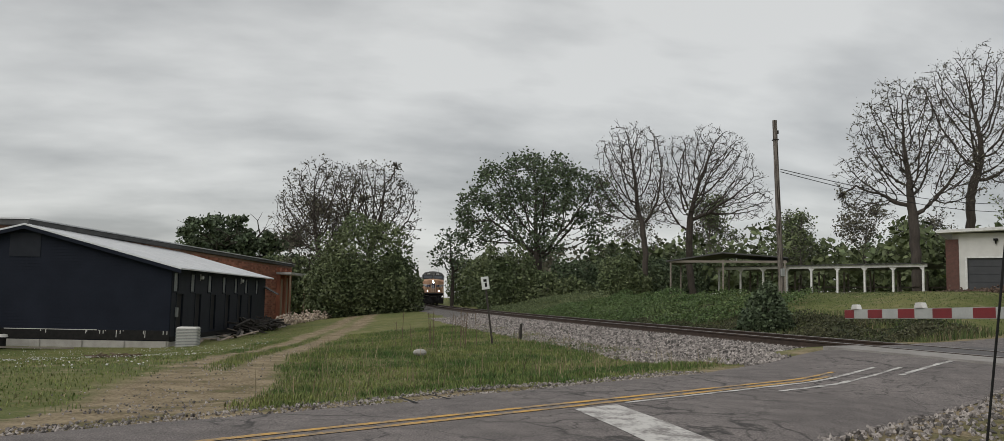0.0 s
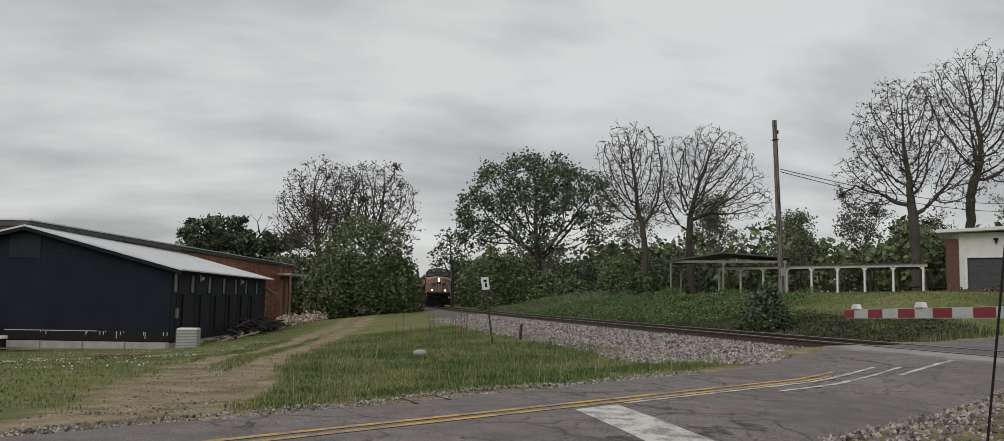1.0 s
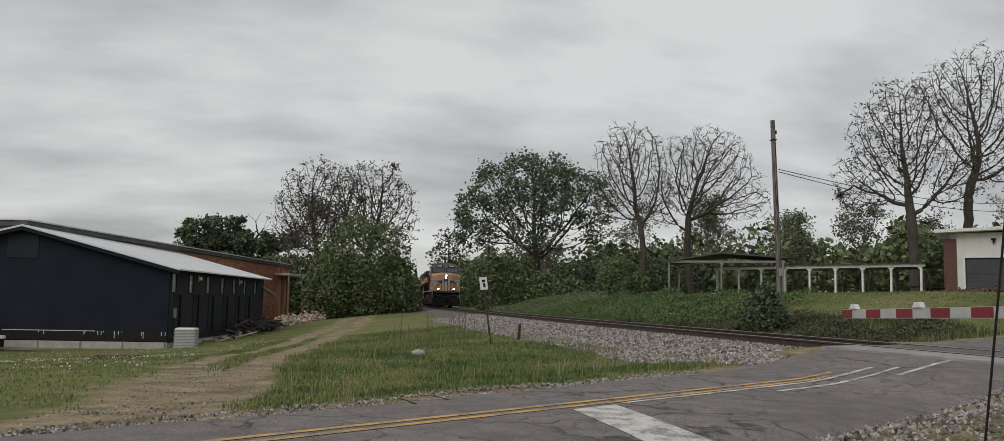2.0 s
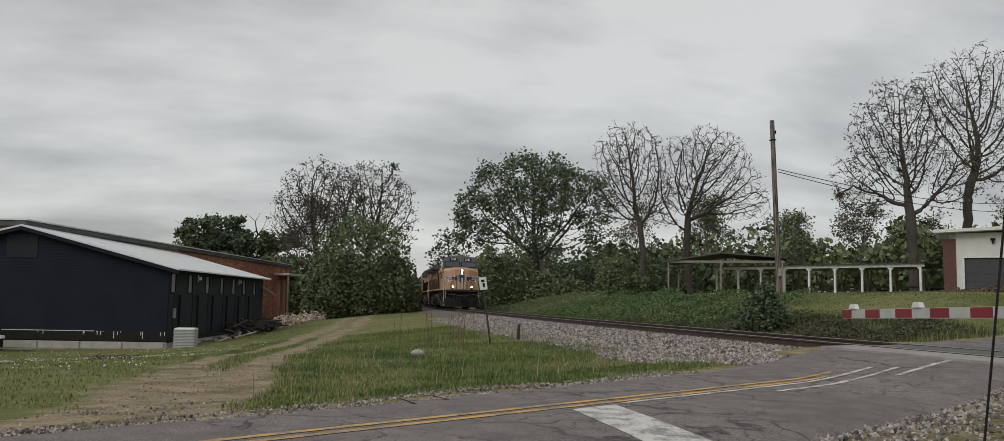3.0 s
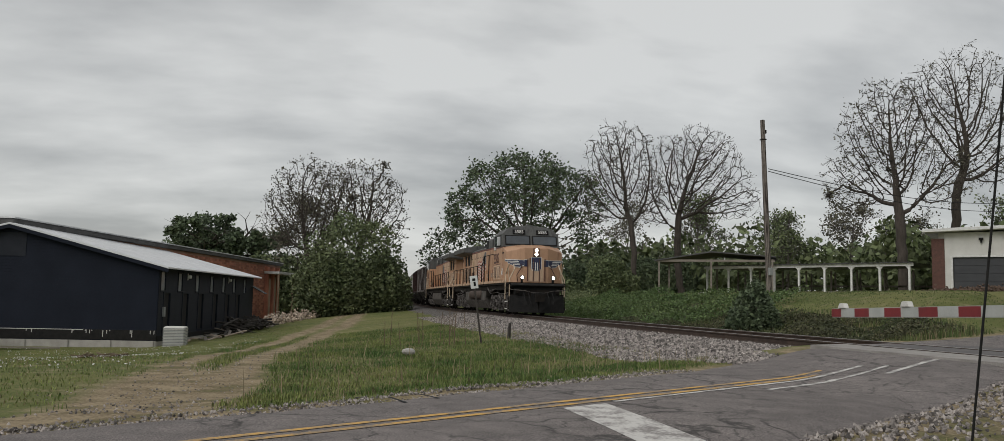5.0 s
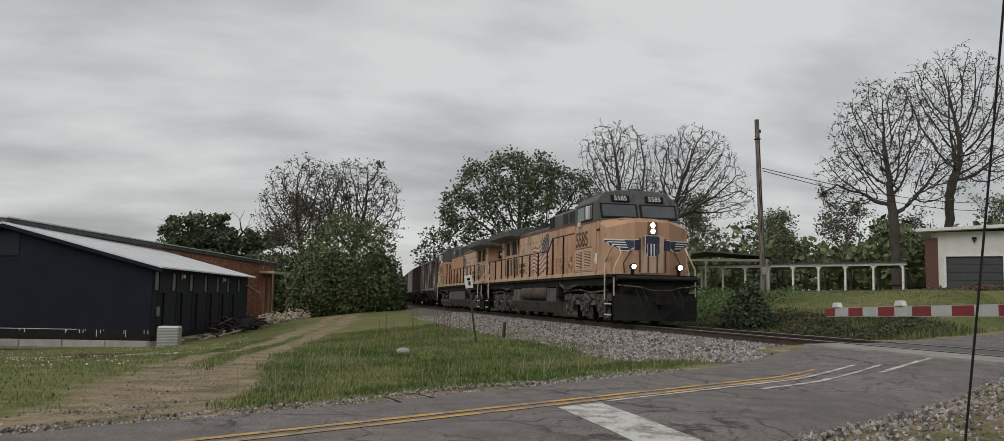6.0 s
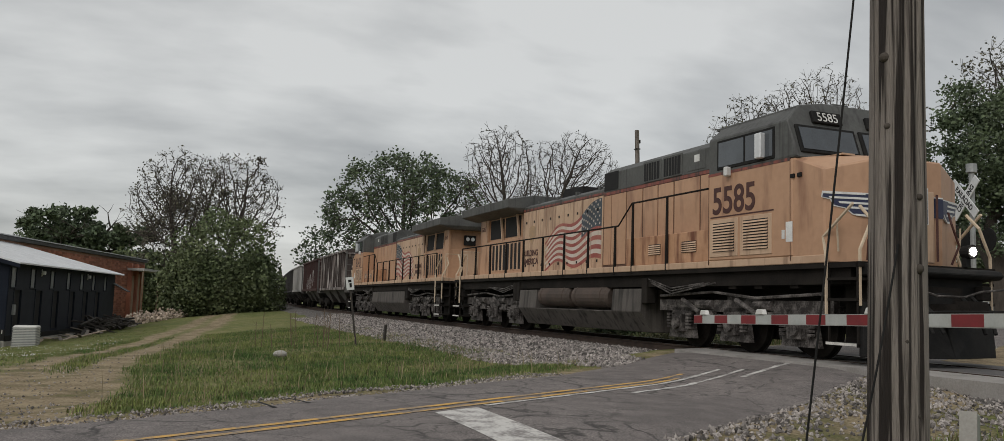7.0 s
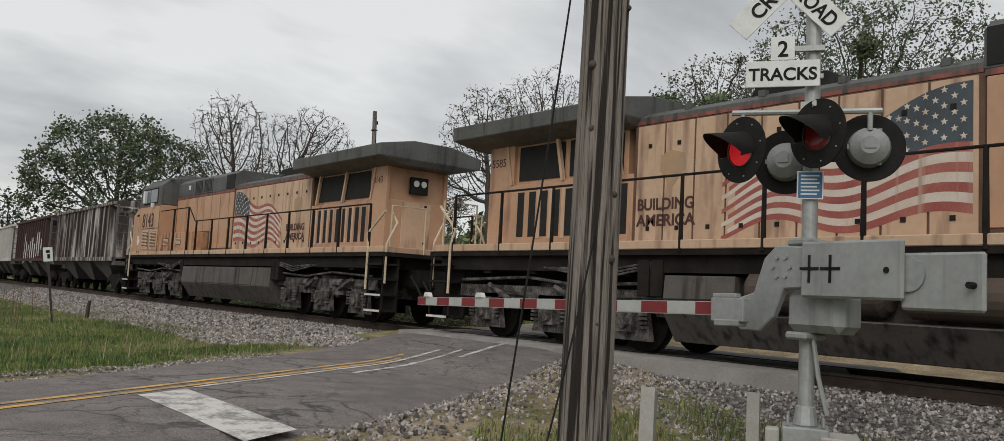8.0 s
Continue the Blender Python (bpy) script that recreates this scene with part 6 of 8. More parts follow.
class Growth:
    """A tree grown towards points spread through its crown: limbs fork where the points pull apart."""

    def __init__(self, seed, trunk, lobes, points, step, reach, kill, lift=0.05, shell=0.5):
        rng = np.random.default_rng(seed)
        vol = np.array([l[3] * l[4] * l[5] for l in lobes])
        pick = rng.choice(len(lobes), points, p=vol / vol.sum())
        lobe = np.array(lobes)[pick]
        d = rng.normal(size=(points, 3))
        d /= np.linalg.norm(d, axis=1)[:, None]
        pull = lobe[:, :3] + d * lobe[:, 3:] * (rng.random(points) ** shell)[:, None]
        self.pos, self.up = [np.array(trunk[0], float)], [-1]
        for a, b in zip(trunk[:-1], trunk[1:]):
            a, b = np.array(a, float), np.array(b, float)
            n = max(1, int(np.linalg.norm(b - a) / step))
            for i in range(n):
                self.up.append(len(self.pos) - 1)
                self.pos.append(a + (b - a) * (i + 1) / n + rng.normal(size=3) * 0.04)
        near = np.full(points, 1e9)
        who = np.zeros(points, int)
        fresh = list(range(len(self.pos)))
        alive = np.ones(points, bool)
        for _ in range(90):
            for i in fresh:
                dist = np.linalg.norm(pull - self.pos[i], axis=1)
                closer = dist < near
                near[closer], who[closer] = dist[closer], i
            alive &= near > kill
            active = alive & (near < reach)
            if not active.any():
                break
            fresh = []
            for i in np.unique(who[active]):
                v = pull[active & (who == i)] - self.pos[i]
                v = (v / np.linalg.norm(v, axis=1)[:, None]).sum(axis=0)
                v = v / max(1e-6, np.linalg.norm(v)) + rng.normal(size=3) * 0.13 + np.array((0, 0, lift))
                fresh.append(len(self.pos))
                self.up.append(i)
                self.pos.append(self.pos[i] + v / np.linalg.norm(v) * step)
            if len(self.pos) > 14000:
                break
        self.kids = [[] for _ in self.pos]
        for i, u in enumerate(self.up):
            if u >= 0:
                self.kids[u].append(i)
        self.ends = [i for i, k in enumerate(self.kids) if not k]

    def thickness(self, tip, base, power=2.3):
        r = [0.0] * len(self.pos)
        for i in range(len(self.pos) - 1, -1, -1):
            r[i] = tip if not self.kids[i] else sum(r[k] ** power for k in self.kids[i]) ** (1 / power)
        k = base / r[0]
        grow = math.log(base / tip) / math.log(max(1.01, r[0] / tip))
        return [tip * (x / tip) ** grow for x in r] if k > 0 else r

    def mesh(self, tip, base, rnd, twigs=3, twig=0.5, droop=0.0):
        r = self.thickness(tip, base)
        co, faces = [], []

        def ring(p, d, rad, n):
            d = Vector(d).normalized()
            u = d.orthogonal().normalized()
            w = d.cross(u)
            b = len(co)
            for k in range(n):
                q = 2 * math.pi * k / n
                co.append(tuple(Vector(p) + (u * math.cos(q) + w * math.sin(q)) * rad))
            return b

        stack = [(0, self.kids[0][0])]
        while stack:
            a, i = stack.pop()
            n = 8 if r[i] > 0.12 else 5 if r[i] > 0.04 else 3
            last = ring(self.pos[a], self.pos[i] - self.pos[a], r[a] if a == 0 else min(r[a], r[i] * 1.15), n)
            while True:
                kids = sorted(self.kids[i], key=lambda k: -r[k])
                d = (self.pos[kids[0]] if kids else self.pos[i]) - self.pos[self.up[i]]
                b = ring(self.pos[i], d, r[i], n)
                for k in range(n):
                    faces.append((last + k, last + (k + 1) % n, b + (k + 1) % n, b + k))
                last = b
                stack += [(i, k) for k in kids[1:]]
                if not kids:
                    break
                i = kids[0]
        # fine twigs at the ends
        for i in self.ends:
            p = Vector(self.pos[i])
            d = Vector(self.pos[i] - self.pos[self.up[i]]).normalized()
            for _ in range(twigs):
                v = (d + Vector((rnd.gauss(0, 0.55), rnd.gauss(0, 0.55), rnd.gauss(0, 0.4) - droop))).normalized()
                a = ring(p - d * rnd.random() * twig * 0.6, v, tip * 0.8, 3)
                b = ring(p + v * twig * rnd.uniform(0.5, 1.2), v, tip * 0.5, 3)
                for k in range(3):
                    faces.append((a + k, a + (k + 1) % 3, b + (k + 1) % 3, b + k))
        me = bpy.data.meshes.new("trunk")
        me.from_pydata(co, [], faces)
        for p in me.polygons:
            p.use_smooth = True
        return me


def grown_tree(name, label, x, y, trunk, lobes, points, base, seed, step=0.45, kill=0.75, reach=6.0, tip=0.02, lift=0.05, twigs=3, twig=0.5,
               droop=0.0, per_end=3, size=0.13, puff=0.35, leaf="bud", bark="bark", turn=-16.0, shell=0.5):
    """trunk and lobes in the tree's own space, x across the view of it, y away, z up."""
    rnd = random.Random(seed)
    ob = thing(name, label, "tree", at=pose(x, y, land(x, y), 0, 0, turn))
    g = Growth(seed, trunk, lobes, points, step, reach, kill, lift, shell)
    me = g.mesh(tip, base, rnd, twigs, twig, droop)
    me.materials.append(M[bark])
    t = new("trunk", me)
    t.parent = ob
    spots = []
    for i in g.ends:
        p = g.pos[i]
        for _ in range(per_end):
            spots.append((p[0] + rnd.gauss(0, puff), p[1] + rnd.gauss(0, puff), p[2] + rnd.gauss(0, puff * 0.8) - droop * 0.3))
    if spots:
        c = new("crown", leaf_mesh("crown", spots, size, leaf, rnd))
        c.parent = ob
    return ob


def shrub(name, label, x, y, z, lumps, count, size, leaf, seed, category="shrub", stems=10):
    """lumps: dx, dy, dz, rx, ry, rz. Leaves sit near the surface of uneven lumps."""
    rnd = random.Random(seed)
    ob = thing(name, label, category, at=pose(x, y, z))
    spots = []
    vol = [l[3] * l[4] + l[3] * l[5] for l in lumps]
    for l, v in zip(lumps, vol):
        for _ in range(int(count * v / sum(vol))):
            d = Vector((rnd.gauss(0, 1), rnd.gauss(0, 1), rnd.gauss(0, 1))).normalized()
            nn = 1 + 0.28 * noise.noise(Vector((d.x * 2.2 + seed, d.y * 2.2 + l[0], d.z * 2.2)))
            r = nn * (1 - 0.35 * rnd.random() ** 2) + (0.12 * rnd.random() if rnd.random() < 0.15 else 0)
            p = (l[0] + d.x * l[3] * r, l[1] + d.y * l[4] * r, l[2] + d.z * l[5] * r)
            if p[2] > -0.1:
                spots.append(p)
    c = new("foliage", leaf_mesh("foliage", spots, size, leaf, rnd))
    c.parent = ob
    bm = bmesh.new()
    for k in range(stems):
        l = lumps[k % len(lumps)]
        tube(bm, (l[0] * 0.5 + rnd.uniform(-0.4, 0.4), l[1] * 0.5, -0.3), (l[0] + rnd.uniform(-0.5, 0.5) * l[3], l[1] + rnd.uniform(-0.5, 0.5) * l[4], l[2] + 0.4 * l[5]), 0.07, 0.02, 5)
    part("stems", bm, "bark", ob)
    return ob


def place(x, y):
    return x, y, land(x, y)


def build_trees():
    # west of the track
    grown_tree("budding_tree", "tall budding tree with fine brown-tipped twigs", 6.4, 98, [(0, 0, -0.5), (0.2, 0, 3.0), (0.3, 0, 6.0)],
               [(0.4, 0, 12.2, 5.4, 4.6, 5.2), (3.0, 0, 10.0, 3.2, 3.0, 3.6)], 3000, 0.36, 11, kill=0.62, lift=0.10, twigs=4, per_end=5, size=0.17, turn=-4, tip=0.024)
    grown_tree("budding_tree", "tall budding tree with fine brown-tipped twigs", 1.2, 99, [(0, 0, -0.5), (-0.2, 0, 3.0), (0.2, 0, 6.2)],
               [(0.2, 0, 12.6, 5.2, 4.6, 5.4), (-2.6, 0, 10.6, 3.2, 3.0, 3.6)], 3000, 0.36, 12, kill=0.62, lift=0.10, twigs=4, per_end=5, size=0.17, turn=-1, tip=0.024)
    tree("budding_tree", "slender budding tree by the warehouse", *place(1.2, 107), 15.0, 0.28, 3.4, 0.7, 5, 2200, 0.20, 0.4, "bud", "bark", 13, 0.02, leader=12, start=0.3)
    shrub("thicket", "dense green thicket beside the track", *place(4.9, 86), [(-2.6, 0, 2.5, 2.6, 3, 3.2), (0.5, 0, 4.5, 4.6, 3.5, 5.2), (-1.0, 1, 2.5, 4.1, 3, 3.2), (3.8, 1, 2.6, 2.6, 2.6, 3.4), (5.4, 3, 1.6, 1.6, 2, 2.4)], 26000, 0.20, "leaf", 21, "thicket")
    shrub("thicket", "grey-green tangle of young trees by the warehouse", *place(-1.0, 113), [(-3, 0, 3.2, 4, 3, 4.4), (3, 0, 3.5, 4.5, 3, 4.8), (-8, 2, 2.6, 4, 3, 3.6)], 9000, 0.30, "leaf", 22, "thicket")
    tree("evergreen_oak", "broad dark green oak behind the workshop", *place(-13.8, 146), 16.5, 0.6, 3.4, 0.95, 4, 9000, 0.40, 0.7, "leaf_dark", "bark", 31, dome=(7.5, 11.0, 4.6, 60))
    tree("evergreen_oak", "broad dark green oak behind the workshop", *place(-6.5, 146), 13.5, 0.5, 3.0, 0.95, 4, 8000, 0.40, 0.7, "leaf_dark", "bark", 32, dome=(7.0, 9.0, 4.2, 50))
    # east of the track
    grown_tree("leafy_oak", "large spreading oak in fresh dark green leaf", 25.6, 95, [(0, 0, -0.5), (0.1, 0, 2.5), (0.0, 0, 4.6)],
               [(-0.4, 0, 12.2, 7.6, 6.0, 5.0), (-6.4, 0, 9.0, 3.6, 3.6, 3.9), (6.0, 0, 10.8, 3.2, 3.6, 4.4), (0.0, 0, 7.2, 5.2, 4.4, 2.6)],
               1900, 0.48, 41, kill=0.95, lift=0.10, per_end=62, size=0.22, puff=0.50, leaf="leaf_dark", tip=0.03, turn=-15)
    grown_tree("leafy_oak", "slim tree in fresh green leaf beside the track", 17.2, 103, [(0, 0, -0.5), (0, 0, 2.5)],
               [(-0.4, 0, 6.4, 2.4, 2.4, 3.2)], 300, 0.22, 42, per_end=26, size=0.22, puff=0.42, leaf="leaf_dark", turn=-9)
    shrub("thicket", "green undergrowth on the bank beside the track", *place(20.8, 92), [(-1.0, 0, 2.5, 2.0, 2, 4.2), (1.5, 0, 2.8, 2.6, 2, 4.0), (4.5, -1, 1.8, 2.5, 2, 2.6), (7.5, -2, 1.5, 2.5, 2, 2.2)], 15000, 0.20, "leaf", 43, "thicket")
    shrub("thicket", "dark undergrowth below the oaks", *place(31, 92), [(-2, 0, 1.5, 3, 2, 2.4), (3, 0, 1.8, 3, 2, 2.8), (8, 0, 1.8, 3, 2, 2.6), (13, 2, 2.0, 3, 2, 3.2)], 14000, 0.20, "leaf_dark", 44, "thicket")
    shrub("thicket", "bright green shrub on the railway bank", *place(28.3, 76), [(0, 0, 1.6, 1.9, 1.5, 2.0), (1.7, 0, 1.0, 1.5, 1.2, 1.3)], 6000, 0.16, "leaf", 45, "thicket")
    grown_tree("bare_tree", "tall bare tree with fine upswept twigs", 32.2, 79, [(0, 0, -0.5), (0.0, 0, 4.0), (-0.4, 0, 7.4)],
               [(-1.4, 0, 12.6, 3.9, 3.6, 4.6), (-3.0, 0, 9.6, 2.6, 2.4, 3.0), (1.4, 0, 10.2, 2.0, 2.4, 2.6)], 2600, 0.28, 51, kill=0.58, lift=0.12, twigs=4, per_end=2, size=0.12, turn=-22, tip=0.024)
    grown_tree("bare_tree", "broad bare tree with spreading limbs", 39.4, 83.6, [(0, 0, -0.5), (-0.4, 0, 3.6), (-0.4, 0, 5.6)],
               [(1.4, 0, 13.0, 5.4, 4.4, 4.9), (5.6, 0, 10.2, 2.8, 2.8, 3.0), (-2.6, 0, 10.0, 2.4, 2.6, 3.2)], 3400, 0.36, 52, kill=0.62, lift=0.09, twigs=4, per_end=2, size=0.12, turn=-25, tip=0.025)
    grown_tree("budding_tree", "tall budding tree with drooping twigs above the garage", 54.0, 68, [(0, 0, -0.5), (-0.1, 0, 4.4), (-0.2, 0, 6.6)],
               [(-0.8, 0, 14.2, 4.9, 4.4, 5.8), (-4.2, 0, 10.2, 2.9, 3.0, 3.2), (3.0, 0, 10.6, 3.2, 3.0, 3.4)], 3400, 0.44, 61, kill=0.66, reach=8.0, lift=0.06, twigs=5, twig=0.65, droop=0.45,
               per_end=5, size=0.15, puff=0.32, turn=-38, tip=0.021)
    grown_tree("bare_tree", "tall forked bare tree above the garage", 60.3, 68.5, [(0, 0, -0.5), (-0.1, 0, 5.4), (0.1, 0, 9.0)],
               [(1.0, 0, 17.6, 4.8, 4.4, 6.0), (-2.0, 0, 19.2, 3.2, 3.0, 3.2), (3.6, 0, 12.6, 4.0, 3.6, 3.2)], 3200, 0.40, 62, kill=0.68, reach=8.0, lift=0.07, twigs=4, droop=0.2, per_end=3, size=0.14, turn=-40, tip=0.023)
    # growth closing the view along the track
    for k, (y, off, lumps) in enumerate(((112, 7.5, 4.0), (126, 7.0, 4.5), (146, 7.0, 5.0), (172, 8.0, 6.0))):
        x = track_x(y) + off
        shrub("thicket", "green trackside thicket in the distance", *place(x, y), [(0, 0, lumps * 0.6, 3.2, 3, lumps), (3, 2, lumps * 0.5, 3, 3, lumps * 0.8)], 6000, 0.26, "leaf", 200 + k, "thicket")
    for k, (y, off, lumps) in enumerate(((104, 6.6, 3.4), (118, 6.2, 4.2), (136, 6.4, 5.0), (160, 7.5, 6.0))):
        x = track_x(y) - off
        shrub("thicket", "green trackside thicket in the distance", *place(x, y), [(0, 0, lumps * 0.6, 3.0, 3, lumps), (-3, 2, lumps * 0.5, 3, 3, lumps * 0.8)], 6000, 0.26, "leaf", 210 + k, "thicket")
    # trees revealed beyond the crossing
    tree("leafy_oak", "dense dark green tree beyond the crossing", *place(38.5, 30.0), 14.0, 0.45, 2.8, 0.85, 5, 34000, 0.12, 0.5, "leaf_dark", "bark", 71, dome=(4.6, 7.2, 5.2, 110))
    grown_tree("budding_tree", "tree in light spring leaf beyond the track", 41.5, 23.0, [(0, 0, -0.5), (0, 0, 3.0), (0.2, 0, 5.0)],
               [(0, 0, 10.6, 5.4, 4.8, 5.2), (4.0, 0, 11.0, 4.2, 4.0, 4.6)], 2600, 0.36, 72, kill=0.6, per_end=34, size=0.11, puff=0.32, leaf="leaf_dark", turn=-60, tip=0.016)
    grown_tree("budding_tree", "tree in light spring leaf beyond the track", 47.0, 35.0, [(0, 0, -0.5), (0, 0, 4.0), (0.2, 0, 6.0)],
               [(0, 0, 12.2, 5.0, 4.6, 5.2)], 2200, 0.34, 73, kill=0.55, per_end=10, size=0.13, puff=0.35, turn=-53, tip=0.018)


build_trees()


def far_woods():
    rnd = random.Random(90)
    for leaf, name, label, count in (("leaf_dark", "far_woods", "belt of distant dark green woods", 150), ("bud", "far_budding_woods", "belt of distant greyish budding woods", 120), ("leaf", "near_woods", "belt of mixed green woods behind the lawn", 90)):
        spots = []
        for _ in range(count):
            b = rnd.uniform(-0.9, 1.3)
            r = rnd.uniform(140, 210) if name != "near_woods" else rnd.uniform(104, 130)
            if name == "near_woods":
                b = rnd.uniform(0.33, 1.0)
            x, y = r * math.sin(b), r * math.cos(b)
            if abs(x - track_x(y)) < 11 and y > 0:
                continue
            g = land(x, y)
            h = rnd.uniform(5, 11) if name != "near_woods" else rnd.uniform(3.5, 8)
            w = rnd.uniform(2.5, 5)
            for _ in range(260):
                d = Vector((rnd.gauss(0, 1), rnd.gauss(0, 1), rnd.gauss(0, 1))).normalized()
                rr = 1 - 0.45 * rnd.random() ** 2 + 0.4 * noise.noise(Vector((d.x * 2 + x, d.y * 2, d.z * 2)))
                spots.append((x + d.x * w * rr, y + d.y * w * rr, g + h * 0.5 + d.z * h * 0.55 * rr))
        me = leaf_mesh(name, spots, 0.55, leaf, rnd)
        tagged(new(name, me), label, "woods", kind="stuff")
    for i, (x, y) in enumerate(((52, 106), (60, 100), (66, 92), (74, 96), (44, 112), (80, 84), (88, 74), (57, 92), (70, 86), (49, 98))):
        tree("woodland_tree", "distant slender tree in thin spring leaf", *place(x, y), rnd.uniform(9, 13), 0.2, 2.6, 0.7, 4, 1500, 0.2, 0.4, "leaf" if i % 2 else "bud", "bark_pale", 100 + i, 0.03, min_r=0.02, leader=14, start=0.3)


far_woods()
shrub("evergreen_bush", "dark rounded bush on the railway bank", *place(17.1, 30.0), [(0, 0, 0.75, 0.85, 0.8, 1.0), (-0.45, 0, 0.45, 0.6, 0.6, 0.6), (0.5, 0, 0.5, 0.6, 0.6, 0.7), (0.1, 0, 1.55, 0.45, 0.4, 0.55)], 5200, 0.09, "leaf_dark", 81)


def bank_growth():
    """Vines and rank weeds over the far bank."""
    rnd = random.Random(82)
    for k, (y0, y1, n) in enumerate(((36, 48, 13000), (48, 66, 24000), (66, 90, 16000))):
        spots = []
        for _ in range(n):
            y = rnd.uniform(y0, y1)
            off = rnd.uniform(4.2, 11.5)
            x = track_x(y) + off
            hump = 0.55 + 0.65 * noise.noise(Vector((x * 0.35, y * 0.35, 3)))
            spots.append((x, y, land(x, y) + max(0.05, hump) * rnd.random() ** 0.5))
        me = leaf_mesh("bank_vines", spots, 0.075, "leaf_bright" if k < 2 else "leaf", rnd)
        tagged(new("bank_vines", me), "bright green vines smothering the railway bank", "vines", kind="stuff")




def ditch_weeds():
    """Dark rank weeds and brambles low on the far bank, next to the track."""
    rnd = random.Random(83)
    spots = []
    for _ in range(64000):
        y = 17 + 30 * rnd.random()
        off = 3.9 + 4.6 * rnd.random()
        x = track_x(y) + off
        thick = noise.noise(Vector((x * 0.7, y * 0.5, 6)))
        if thick < -0.28 or road_n(x, y) < road_edge(road_u(x, y))[1] + 0.8:
            continue
        spots.append((x, y, land(x, y) + (0.20 + 0.55 * max(0.0, thick)) * rnd.random() ** 0.6))
    tagged(new("ditch_weeds", leaf_mesh("ditch_weeds", spots, 0.055, "weed_dark", rnd)), "dark brambles and weeds low on the bank", "weeds", kind="stuff")


M["weed_dark"] = material("bramble_leaf", (0.040, 0.052, 0.022), (0.085, 0.080, 0.040), rough=0.8, scale=0.6, fine=4, bump=0, island=0.6)
bank_growth()
ditch_weeds()


def blades(name, label, spots, mat, width=0.012):
    """Grass: each blade a bent strip. spots: x, y, z, height."""
    rnd = random.Random(7)
    co, faces = [], []
    for x, y, z, h in spots:
        q = rnd.uniform(0, 6.28)
        dx, dy = math.cos(q), math.sin(q)
        b = rnd.uniform(0.1, 0.55) * h
        w = width * rnd.uniform(0.7, 1.5)
        i = len(co)
        co += [(x - dy * w, y + dx * w, z), (x + dy * w, y - dx * w, z),
               (x + dx * b * 0.35 - dy * w * 0.7, y + dy * b * 0.35 + dx * w * 0.7, z + h * 0.6), (x + dx * b * 0.35 + dy * w * 0.7, y + dy * b * 0.35 - dx * w * 0.7, z + h * 0.6),
               (x + dx * b, y + dy * b, z + h)]
        faces += [(i, i + 1, i + 3, i + 2), (i + 2, i + 3, i + 4)]
    me = bpy.data.meshes.new(name)
    me.from_pydata(co, [], faces)
    me.materials.append(M[mat])
    return tagged(new(name, me), label, "grass", kind="stuff")


